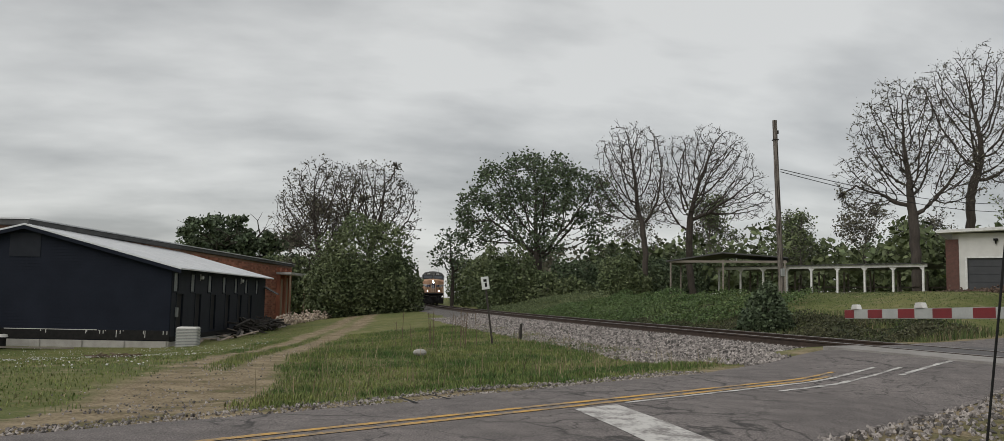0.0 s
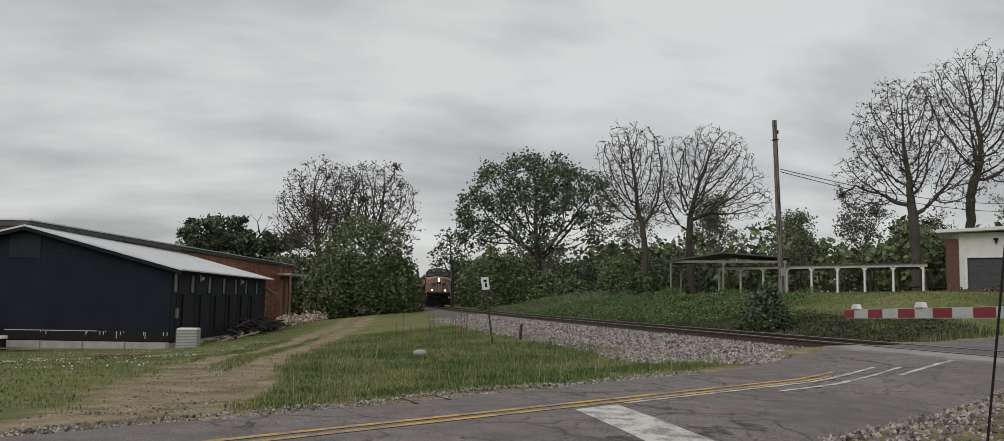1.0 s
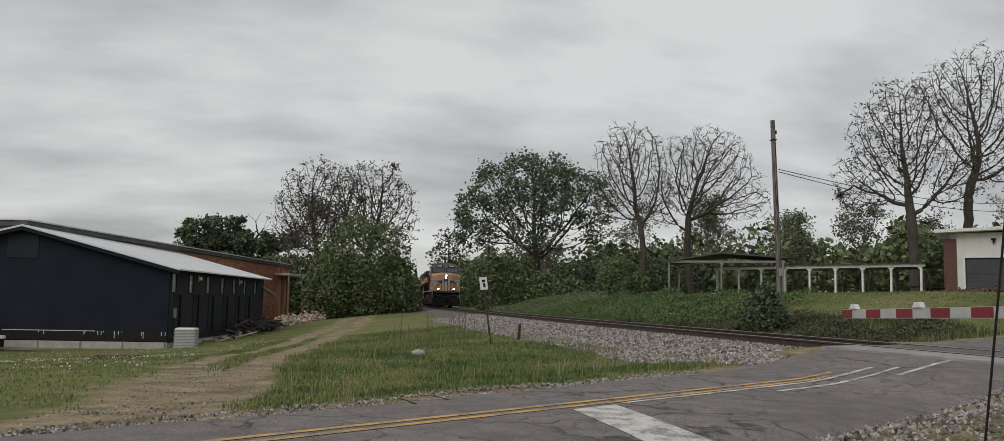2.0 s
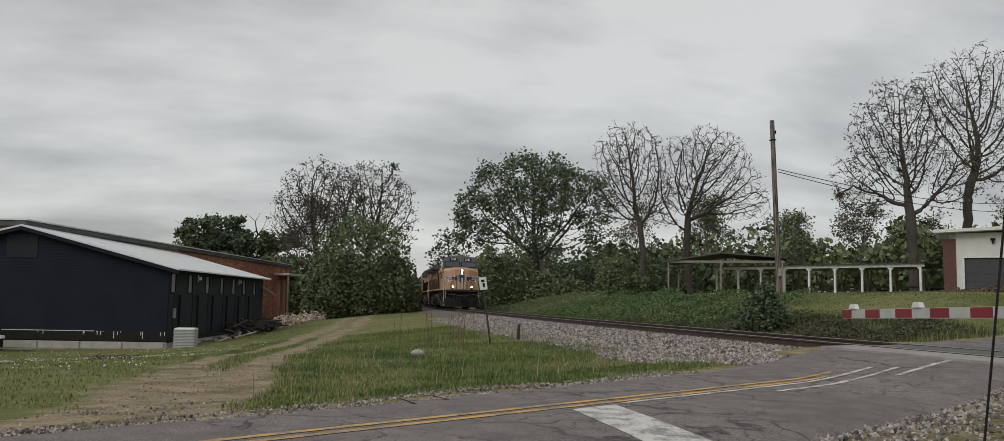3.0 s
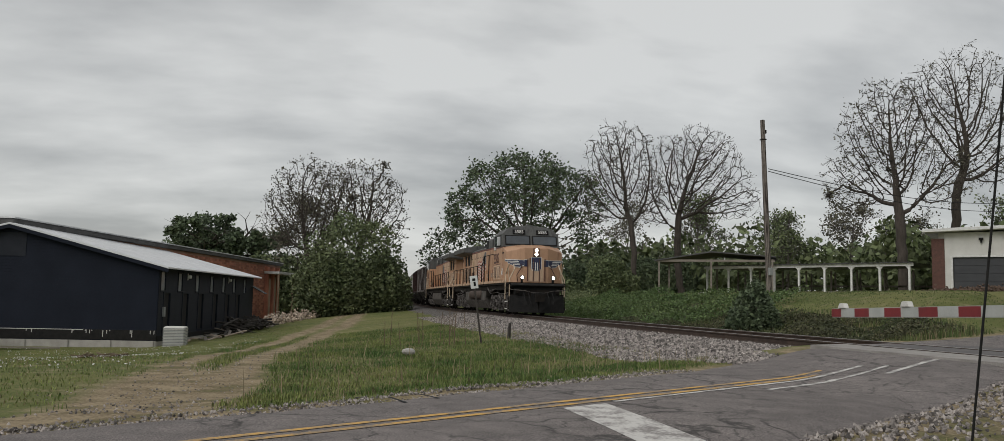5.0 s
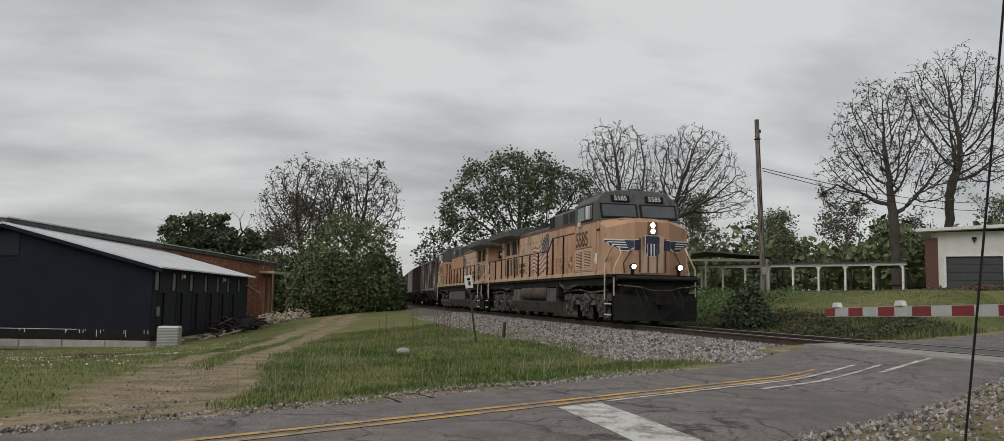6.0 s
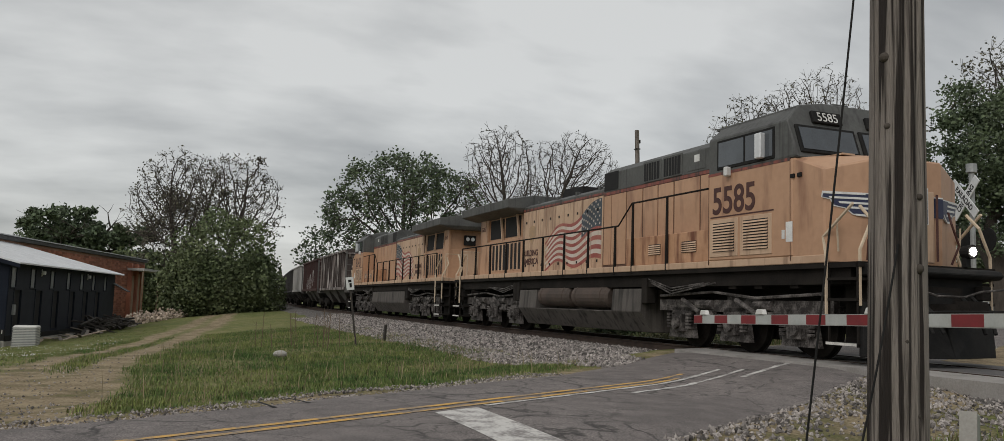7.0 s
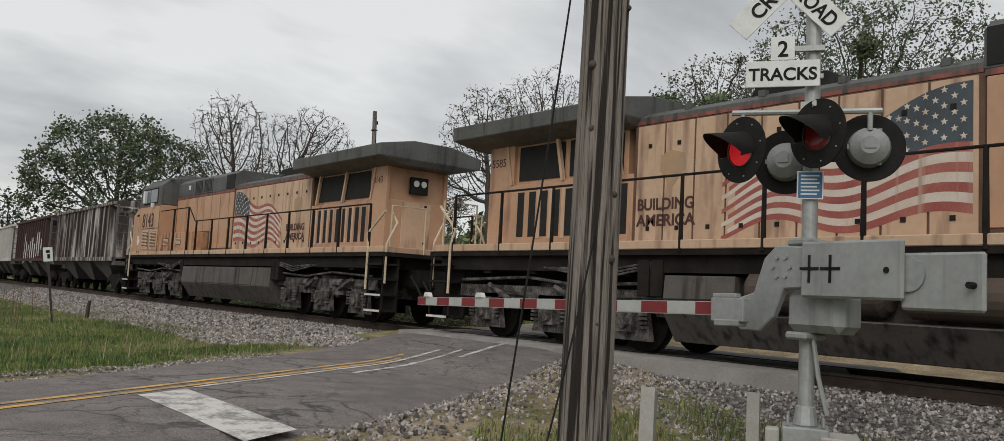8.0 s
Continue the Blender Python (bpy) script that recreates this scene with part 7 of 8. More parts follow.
def grow_grass():
    rnd = random.Random(70)
    tall, dry, lawn, bank = [], [], [], []
    n_tall = 0
    while n_tall < 190000:
        y = 9.0 + 34 * rnd.random() ** 1.5
        x = rnd.uniform(-2.5, 9.2)
        u, n = road_u(x, y), road_n(x, y)
        hi = road_edge(u)[1]
        dl = track_x(y) - x
        n_tall += 1
        if n < hi + 0.25 or dl < 3.3 or rnd.random() < dirt_at(x, y) * 1.15:
            continue
        patch = noise.noise(Vector((x * 0.45, y * 0.3, 1))) + 0.5 * noise.noise(Vector((x * 1.6, y * 1.2, 8)))
        edge = ramp(n - hi, 0.2, 1.2) * (0.55 + 0.45 * ramp(dl, 3.3, 5.5))
        tuft = max(0.0, noise.noise(Vector((x * 2.6, y * 2.6, 5))))
        if rnd.random() < 0.35 * ramp(-patch, 0.0, 0.5):
            continue
        h = (0.06 + 0.11 * max(0, patch + 0.30) + 0.16 * tuft + rnd.uniform(0, 0.07)) * (0.24 + 0.36 * edge)
        z = land(x, y) - 0.02
        (dry if rnd.random() < 0.06 + 0.30 * max(0, -patch) + 0.40 * (1 - ramp(dl, 3.6, 5.6)) else tall).append((x, y, z, h))
    for _ in range(80000):
        y = 11 + 52 * rnd.random() ** 1.3
        x = rnd.uniform(-17, 0.5)
        if road_n(x, y) < road_edge(road_u(x, y))[1] + 0.3 or rnd.random() < dirt_at(x, y) * 1.3 or y > 47 and x < -6 + (y - 47) * 0.12 + 0.3:
            continue
        (lawn if rnd.random() < 0.8 else dry).append((x, y, land(x, y) - 0.01, rnd.uniform(0.02, 0.07)))
    for _ in range(60000):
        y = 13 + 50 * rnd.random() ** 1.4
        off = rnd.uniform(3.4, 16)
        x = track_x(y) + off
        if road_n(x, y) < road_edge(road_u(x, y))[1] + 0.3:
            continue
        h = rnd.uniform(0.15, 0.40) * (0.5 + 0.5 * ramp(off, 3.4, 5)) * (1 - 0.82 * ramp(off, 8.6, 10.0))
        (bank if rnd.random() < 0.72 + 0.22 * ramp(off, 8.6, 10.0) else dry).append((x, y, land(x, y) - 0.02, h))
    for _ in range(36000):
        x, y = rnd.uniform(2.4, 9.5), rnd.uniform(-3, 6.5)
        lo = road_edge(road_u(x, y))[0]
        n = road_n(x, y)
        if n > lo - 0.9 or x > 8.6:
            continue
        if noise.noise(Vector((x * 0.9, y * 0.9, 2))) + 0.35 * ramp(lo - n, 1, 2.2) < 0.02:
            continue
        (tall if rnd.random() < 0.75 else dry).append((x, y, land(x, y) - 0.02, rnd.uniform(0.05, 0.17)))
    for _ in range(320):
        y = 10 + 26 * rnd.random() ** 1.5
        x = rnd.uniform(-1.5, 8.5)
        if road_n(x, y) < road_edge(road_u(x, y))[1] + 0.5 or track_x(y) - x < 3.8 or rnd.random() < dirt_at(x, y):
            continue
        dry.append((x, y, land(x, y), rnd.uniform(0.25, 0.48)))
    dots = []
    for _ in range(2600):
        x, y = rnd.uniform(-14, -1.5), rnd.uniform(16, 46)
        if rnd.random() < dirt_at(x, y) * 2 or noise.noise(Vector((x * 0.4, y * 0.3, 5))) < -0.05:
            continue
        dots.append((x, y, land(x, y) + 0.07))
    tagged(new("clover_flowers", leaf_mesh("clover_flowers", dots, 0.028, "white", rnd)), "tiny white clover flowers in the lawn", "flowers", kind="stuff")
    blades("verge_grass", "rank green verge grass", tall, "grass", 0.0055)
    blades("dry_grass", "bleached dry grass stems", dry, "straw", 0.006)
    blades("lawn_grass", "short patchy lawn grass", lawn, "lawn", 0.008)
    blades("bank_grass", "long grass on the far bank", bank, "bank_blade", 0.011)


grow_grass()

# ---- crossing signal, poles and small things ----


def crossing_signal():
    mx, my, mz = 7.22, 4.16, -0.38
    face = math.degrees(ROAD_TURN)  # signs face back along the road
    # local frame: -y towards the road user, x along the crossbuck
    sig = thing("crossing_signal", "grey railway crossing signal with crossbuck, lamps and lowered gate", "crossing signal", at=pose(mx, my, mz, 0, 0, face - 90))
    bm = bmesh.new()
    tube(bm, (0, 0, 0.2), (0, 0, 4.9), 0.07, 0.07, 18)
    part("mast", bm, "galv", sig, "galvanised steel mast", smooth=False)
    bm = boxes((-0.2, 0.2, -0.2, 0.2, -0.25, 0.16))
    for x in (-0.15, 0.15):
        for y in (-0.15, 0.15):
            tube(bm, (x, y, 0.16), (x, y, 0.26), 0.018, 0.018, 6)
    tube(bm, (0, 0, 0.16), (0, 0, 0.34), 0.11, 0.085, 16)
    part("base", bm, "galv", sig, bevel=0.012)
    part("foundation", boxes((0.12, 0.46, -0.25, 0.2, -0.3, 0.10), (-0.34, -0.22, -0.24, -0.06, -0.3, 0.14)), "concrete", sig, "weathered concrete foundation", bevel=0.015)
    bm = bmesh.new()
    pipe(bm, [(0.05, -0.09, 0.95), (0.10, -0.10, 0.6), (0.18, -0.12, 0.28)], 0.022)
    part("conduit", bm, "galv", sig)
    # crossbuck
    for k, (turn, text) in enumerate(((46, "RAIL   ROAD"), (-46, "CROSSING"))):
        bm = boxes((-0.66, 0.66, -0.009, 0.009, -0.115, 0.115))
        bl = part("crossbuck_blade", bm, "sign_white", sig, "white crossbuck blade with black letters")
        bl.matrix_basis = Matrix.Translation((-0.23, -0.10 - 0.022 * k, 4.28)) @ Matrix.Rotation(radians(turn), 4, "Y")
        size = 0.19
        if k == 0:
            for word, x in (("RAIL", -0.36), ("ROAD", 0.36)):
                lettering(word, size, "black", bl, Matrix.Translation((x, -0.012, -0.068)) @ Euler((radians(90), 0, 0)).to_matrix().to_4x4(), "word", 0.85, 0.002, "CENTER", 0.004)
        else:
            lettering("CROSSING", size, "black", bl, Matrix.Translation((0, -0.012, -0.068)) @ Euler((radians(90), 0, 0)).to_matrix().to_4x4(), "word", 1.0, 0.002, "CENTER", 0.004)
    # number of tracks
    p = part("track_plate", boxes((-0.60, 0.06, -0.125, -0.115, 3.26, 3.51)), "sign_white", sig, "white sign reading tracks", bevel=0.004)
    lettering("TRACKS", 0.165, "black", p, Matrix.Translation((-0.27, -0.127, 3.325)) @ Euler((radians(90), 0, 0)).to_matrix().to_4x4(), "word", 1.0, 0.002, "CENTER", 0.004)
    p = part("number_plate", boxes((-0.38, -0.165, -0.122, -0.112, 3.515, 3.74)), "sign_white", sig, "white plate with a numeral", bevel=0.004)
    lettering("2", 0.21, "black", p, Matrix.Translation((-0.27, -0.124, 3.55)) @ Euler((radians(90), 0, 0)).to_matrix().to_4x4(), "numeral", 0.95, 0.002, "CENTER", 0.004)
    for row in ((-0.30, 0.10, -0.11, -0.06, 3.60, 3.65), (-0.09, 0.09, -0.11, -0.06, 3.34, 3.38)):
        part("sign_bracket", boxes(row), "galv", sig)
    # lamps: two units to the road, two to the back
    bm = bmesh.new()
    pipe(bm, [(-0.72, -0.02, 3.04), (0.60, -0.02, 3.04)], 0.028, 8)
    pipe(bm, [(0.02, -0.3, 3.06), (0.02, 0.3, 3.06)], 0.028, 8)
    box(bm, -0.10, 0.10, -0.10, 0.10, 2.96, 3.12)
    for x in (-0.62, 0.50):
        tube(bm, (x, -0.02, 3.04), (x, -0.02, 2.86), 0.024, 0.024, 8)
    part("crossarm", bm, "galv", sig)

    def lamp_unit(x, y, z, turn, lit):
        m = pose(x, y, z, 0, 0, turn)
        bm = bmesh.new()
        tube(bm, (0, -0.012, 0), (0, 0.0, 0), 0.315, 0.315, 40)
        u = part("lamp_background", bm, "black", sig, "round black lamp background")
        u.matrix_basis = m
        bm = bmesh.new()
        tube(bm, (0, 0.0, 0), (0, 0.10, 0), 0.19, 0.17, 24)
        tube(bm, (0, 0.10, 0), (0, 0.17, 0), 0.17, 0.08, 24)
        box(bm, -0.05, 0.05, 0.16, 0.18, -0.03, 0.06)
        for q in (0, 2.1, 4.2):
            box(bm, 0.17 * math.cos(q) - 0.02, 0.17 * math.cos(q) + 0.02, 0.02, 0.07, 0.17 * math.sin(q) - 0.02, 0.17 * math.sin(q) + 0.02)
        part("housing", bm, "gate_grey", u, "grey lamp housing")
        bm = bmesh.new()
        tube(bm, (0, -0.035, 0), (0, -0.013, 0), 0.11, 0.152, 28)
        part("lens", bm, "red_lit" if lit else "red_lens", u, "glowing red lens" if lit else "unlit red lens")
        bm = bmesh.new()
        tube(bm, (0, -0.03, 0), (0, -0.012, 0), 0.162, 0.162, 28, caps=False)
        part("lens_ring", bm, "galv", u)
        # hood: half a tube over the lens, drooping forward
        bm = bmesh.new()
        n = 16
        rows = []
        for j in range(5):
            t = j / 4
            r = 0.175 - 0.03 * t
            row = []
            for i in range(n + 1):
                q = radians(-15) + (math.pi + radians(30)) * i / n
                cut = 0.44 * t * (0.30 + 0.70 * max(0.0, math.sin(q)))
                row.append(bm.verts.new((r * math.cos(q), -0.012 - cut, r * math.sin(q) - 0.05 * t)))
            rows.append(row)
        for a, b in zip(rows[:-1], rows[1:]):
            for i in range(n):
                bm.faces.new((a[i], a[i + 1], b[i + 1], b[i]))
        part("visor", bm, "black", u, "black lamp visor")
        bm = bmesh.new()
        for k in range(8):
            q = k * math.pi / 4 + 0.2
            tube(bm, (0.26 * math.cos(q), -0.012, 0.26 * math.sin(q)), (0.26 * math.cos(q), -0.020, 0.26 * math.sin(q)), 0.008, 0.008, 6)
        part("screws", bm, "galv", u)

    lamp_unit(-0.62, -0.10, 2.67, -43, True)
    lamp_unit(0.05, -0.30, 2.78, -43, False)
    lamp_unit(-0.22, 0.30, 2.62, 170, False)
    lamp_unit(0.50, 0.10, 2.72, 180, False)
    p = part("notice_plate", boxes((-0.12, 0.11, -0.105, -0.098, 2.21, 2.47)), "sign_white", sig, "small blue notice with unreadable white lines", bevel=0.003)
    part("notice_field", boxes((-0.108, 0.098, -0.108, -0.105, 2.222, 2.458)), "sign_blue", p)
    part("notice_lines", boxes(*[(-0.085, 0.075 - 0.02 * (k % 2), -0.1105, -0.108, 2.42 - 0.034 * k, 2.434 - 0.034 * k) for k in range(6)]), "sign_white", p)
    return sig


signal = crossing_signal()


def crossing_gate():
    """Gate mechanism on the mast and its lowered striped arm, parallel to the track."""
    root, tip = Vector((6.72, 4.50, 0.80)), Vector((7.83, 11.40, 0.655))
    d = tip - root
    L = d.length
    turn = math.degrees(math.atan2(d.y, d.x))
    pitch = math.degrees(math.asin(d.z / L))
    arm = thing("crossing_gate", "lowered red and white striped crossing gate arm", "crossing gate", at=pose(root.x, root.y, root.z, 0, -pitch, turn))
    # local x runs to the tip, -y is away from the camera's side
    n = int(L / 0.406)
    x, red = L, True
    first = 0.30
    while x > 0.35:
        w = first if x == L else 0.406
        x0 = max(0.3, x - w)
        bm = boxes((x0, x, 0.0, 0.028, -0.058, 0.058))
        part("stripe", bm, "sheet_red" if red else "sheet_white", arm)
        x, red = x0, not red
    part("arm_rail", boxes((0.2, L, 0.004, 0.024, 0.058, 0.064), (0.2, L, 0.004, 0.024, -0.066, -0.058)), "sheet_white", arm)
    for xx in (L - 0.35, L - 2.05, L - 4.4):
        bm = bmesh.new()
        prism(bm, [(xx - 0.11, 0.064), (xx + 0.11, 0.064), (xx + 0.07, 0.135), (xx - 0.07, 0.135)], "y", -0.02, 0.05)
        part("arm_lamp", bm, "stucco", arm, "small pale arm lamp", bevel=0.008)
    bm = bmesh.new()
    pipe(bm, [(0.3, 0.014, 0.075), (1.5, 0.014, 0.085), (L - 4.3, 0.014, 0.075)], 0.008)
    part("arm_cable", bm, "black", arm)
    # adapter and mechanism, back from the root
    part("adapter", boxes((-0.05, 0.36, -0.03, 0.06, -0.12, 0.10), (0.0, 0.30, -0.05, 0.08, -0.16, -0.10), (0.05, 0.35, -0.02, 0.05, 0.10, 0.14)), "gate_grey", arm, "bolted grey arm adapter", bevel=0.008)
    return arm


gate = crossing_gate()


def gate_mechanism():
    ob = thing("gate_mechanism", "bulky grey gate mechanism with counterweight on the mast", "gate mechanism", at=pose(7.22, 4.16, 0.0, 0, 0, math.degrees(math.atan2(6.9, 1.11)) - 180))
    # local x points away from the arm's tip, -y towards the road user
    bm = bmesh.new()
    prism(bm, [(-0.66, 0.66), (-0.60, 0.60), (-0.36, 0.60), (-0.20, 0.74), (-0.08, 1.00), (0.22, 1.02), (0.22, 1.38), (-0.18, 1.40), (-0.32, 1.28), (-0.44, 0.96), (-0.66, 0.90)], "y", -0.24, -0.16)
    part("support_arm", bm, "gate_grey", ob, "grey steel gate support arm", bevel=0.012)
    part("mechanism_case", boxes((-0.14, 0.48, -0.16, 0.18, 0.62, 1.00)), "gate_grey", ob, "rounded grey motor case", bevel=0.07)
    part("counterweight_plate", boxes((0.16, 1.16, -0.30, -0.25, 0.93, 1.42)), "gate_grey", ob, "flat grey counterweight arm", bevel=0.02)
    part("counterweight", boxes((1.10, 1.78, -0.24, -0.19, 0.86, 1.31)), "gate_grey", ob, "flat grey counterweight plate", bevel=0.02)
    bm = bmesh.new()
    tube(bm, (1.18, -0.26, 1.14), (1.18, -0.20, 1.14), 0.14, 0.14, 20)
    part("pivot_disc", bm, "galv", ob)
    for x in (0.26, 0.48):
        bm = bmesh.new()
        box(bm, x - 0.012, x + 0.012, -0.308, -0.300, 1.06, 1.30)
        box(bm, x - 0.10, x + 0.10, -0.308, -0.300, 1.17, 1.195)
        part("adjusting_slot", bm, "frame_dark", ob)
    for x, z in ((1.02, 1.17), (1.70, 1.06)):
        bm = bmesh.new()
        tube(bm, (x, -0.24, z), (x, -0.31, z), 0.026, 0.026, 8)
        part("bolt", bm, "frame_dark", ob)
    bm = bmesh.new()
    for k in range(6):
        q = k * math.pi / 3
        x, z = -0.10 + 0.10 * math.cos(q), 1.20 + 0.10 * math.sin(q)
        tube(bm, (x, -0.24, z), (x, -0.262, z), 0.020, 0.020, 6)
    part("bolt_ring", bm, "galv", ob)
    for z in (0.55, 1.40):
        part("mast_clamp", boxes((-0.12, 0.12, -0.17, 0.12, z, z + 0.07)), "gate_grey", ob, bevel=0.02)
    return ob


gate_mechanism()


def far_signal():
    # the opposite crossing signal, on the other side of the track
    ob = thing("crossing_signal", "second crossing signal facing the other way across the track", "crossing signal", at=pose(17.45, 14.4, -0.1, 0, 0, 75))
    bm = bmesh.new()
    tube(bm, (0, 0, -0.5), (0, 0, 4.3), 0.06, 0.06, 12)
    tube(bm, (0, 0, 4.3), (0, 0, 4.5), 0.12, 0.12, 12)
    part("mast", bm, "galv", ob)
    for turn, word in ((45, "CROSSING"), (-45, "RAILROAD")):
        bl = part("crossbuck_blade", boxes((-0.6, 0.6, -0.01, 0.01, -0.11, 0.11)), "sign_white", ob)
        bl.matrix_basis = Matrix.Translation((0.1, 0.09 if turn > 0 else 0.12, 3.7)) @ Matrix.Rotation(radians(turn), 4, "Y")
        lettering(word, 0.18, "black", bl, Matrix.Translation((0, 0.012, -0.065)) @ Euler((radians(90), 0, radians(180))).to_matrix().to_4x4(), "word", 0.9, 0.002, "CENTER", 0.004)
        lettering(word, 0.18, "black", bl, Matrix.Translation((0, -0.012, -0.065)) @ Euler((radians(90), 0, 0)).to_matrix().to_4x4(), "word", 0.9, 0.002, "CENTER", 0.004)
    for x, lit in ((-0.4, True), (0.4, False)):
        bm = bmesh.new()
        tube(bm, (x, -0.10, 2.7), (x, -0.08, 2.7), 0.27, 0.27, 24)
        u = part("lamp_background", bm, "black", ob)
        bm = bmesh.new()
        tube(bm, (x, -0.13, 2.7), (x, -0.10, 2.7), 0.12, 0.14, 18)
        part("lens", bm, "red_lit" if lit else "red_lens", u)
    part("gate_case", boxes((-0.3, 0.3, -0.3, 0.3, 0.7, 1.3)), "gate_grey", ob, bevel=0.05)


far_signal()


def near_pole():
    px_, py_ = 3.475, 3.245
    ob = thing("utility_pole", "weathered grey-brown wooden utility pole with deep checks", "utility pole", at=pose(px_, py_, land(px_, py_), 0.35, 0.35, 0))
    bm = bmesh.new()
    rings = []
    n, rows = 40, 60
    for j in range(rows + 1):
        z = -0.3 + 9.5 * j / rows
        r = 0.150 - 0.0065 * z
        ring = []
        for i in range(n):
            q = 2 * math.pi * i / n
            crack = noise.noise(Vector((math.cos(q) * 4.2, math.sin(q) * 4.2, z * 0.22)))
            deep = -0.014 * max(0.0, crack - 0.22) * 3 - 0.004 * noise.noise(Vector((math.cos(q) * 11, math.sin(q) * 11, z * 0.5)))
            rr = r + deep
            ring.append(bm.verts.new((rr * math.cos(q), rr * math.sin(q), z)))
        rings.append(ring)
    for a, b in zip(rings[:-1], rings[1:]):
        for i in range(n):
            bm.faces.new((a[i], a[(i + 1) % n], b[(i + 1) % n], b[i]))
    bm.faces.new(rings[-1])
    part("shaft", bm, "pole_wood", ob)
    rnd = random.Random(3)
    for k in range(9):
        q, z = rnd.uniform(3.4, 5.6), 0.5 + 0.36 * k
        bm = bmesh.new()
        c = Vector((0.128 * math.cos(q), 0.128 * math.sin(q), z))
        bmesh.ops.create_uvsphere(bm, u_segments=10, v_segments=6, radius=0.018 if k % 3 else 0.026, matrix=Matrix.Translation(c))
        part("knot", bm, "bark", ob)
    # guy wires down to the ground on the road side
    base = land(px_, py_)
    for (gx, gy), (tx, ty, tz) in (((2.80, 3.27), (-0.02, -0.06, 5.9)), ((2.86, 3.16), (-0.10, -0.10, 1.70))):
        bm = bmesh.new()
        a = Vector((gx - px_, gy - py_, -0.15))
        b = Vector((tx, ty, tz))
        n = 16
        ring_prev = None
        for i in range(n + 1):
            t = i / n
            p = a.lerp(b, t)
            p.y -= 0.03 * math.sin(math.pi * t)
            p.z -= 0.05 * math.sin(math.pi * t)
            ring = [bm.verts.new((p.x + 0.0058 * math.cos(q), p.y + 0.0058 * math.sin(q), p.z)) for q in (0, 1.26, 2.51, 3.77, 5.03)]
            if ring_prev:
                for k in range(5):
                    bm.faces.new((ring_prev[k], ring_prev[(k + 1) % 5], ring[(k + 1) % 5], ring[k]))
            ring_prev = ring
        part("guy_wire", bm, "black", ob, "slack dark steel guy wire")
    return ob


near_pole()


def far_pole():
    p = Vector((26.9, 45.3))
    z = land(p.x, p.y)
    ob = thing("utility_pole", "plain leaning wooden utility pole with a small fitting", "utility pole", at=pose(p.x, p.y, z, 0, -2.0, 0))
    bm = bmesh.new()
    tube(bm, (0, 0, -0.4), (0, 0, 10.2), 0.17, 0.13, 14)
    part("shaft", bm, "pole_wood", ob)
    part("fitting", boxes((0.12, 0.2, -0.08, 0.08, 9.4, 9.6)), "frame_dark", ob)
    part("collar", boxes((-0.15, 0.15, -0.14, 0.14, 9.0, 9.06)), "frame_dark", ob)
    part("meter", boxes((-0.12, 0.12, -0.30, -0.14, 1.0, 1.45)), "galv", ob, bevel=0.02)
    top = Vector((p.x, p.y, z + 7.3))
    for k, end in enumerate(((62, 60, 10.0), (62, 60.5, 9.4))):
        e = Vector(end)
        bm = bmesh.new()
        pts = []
        for i in range(15):
            t = i / 14
            q = top.lerp(e, t)
            q.z -= 0.9 * math.sin(math.pi * t) + 0.15 * k
            pts.append(q)
        pipe(bm, pts, 0.022, 5)
        w = part("overhead_wire", bm, "black")
        tagged(w, "thin dark overhead service wire", "wire", "overhead wires")


far_pole()


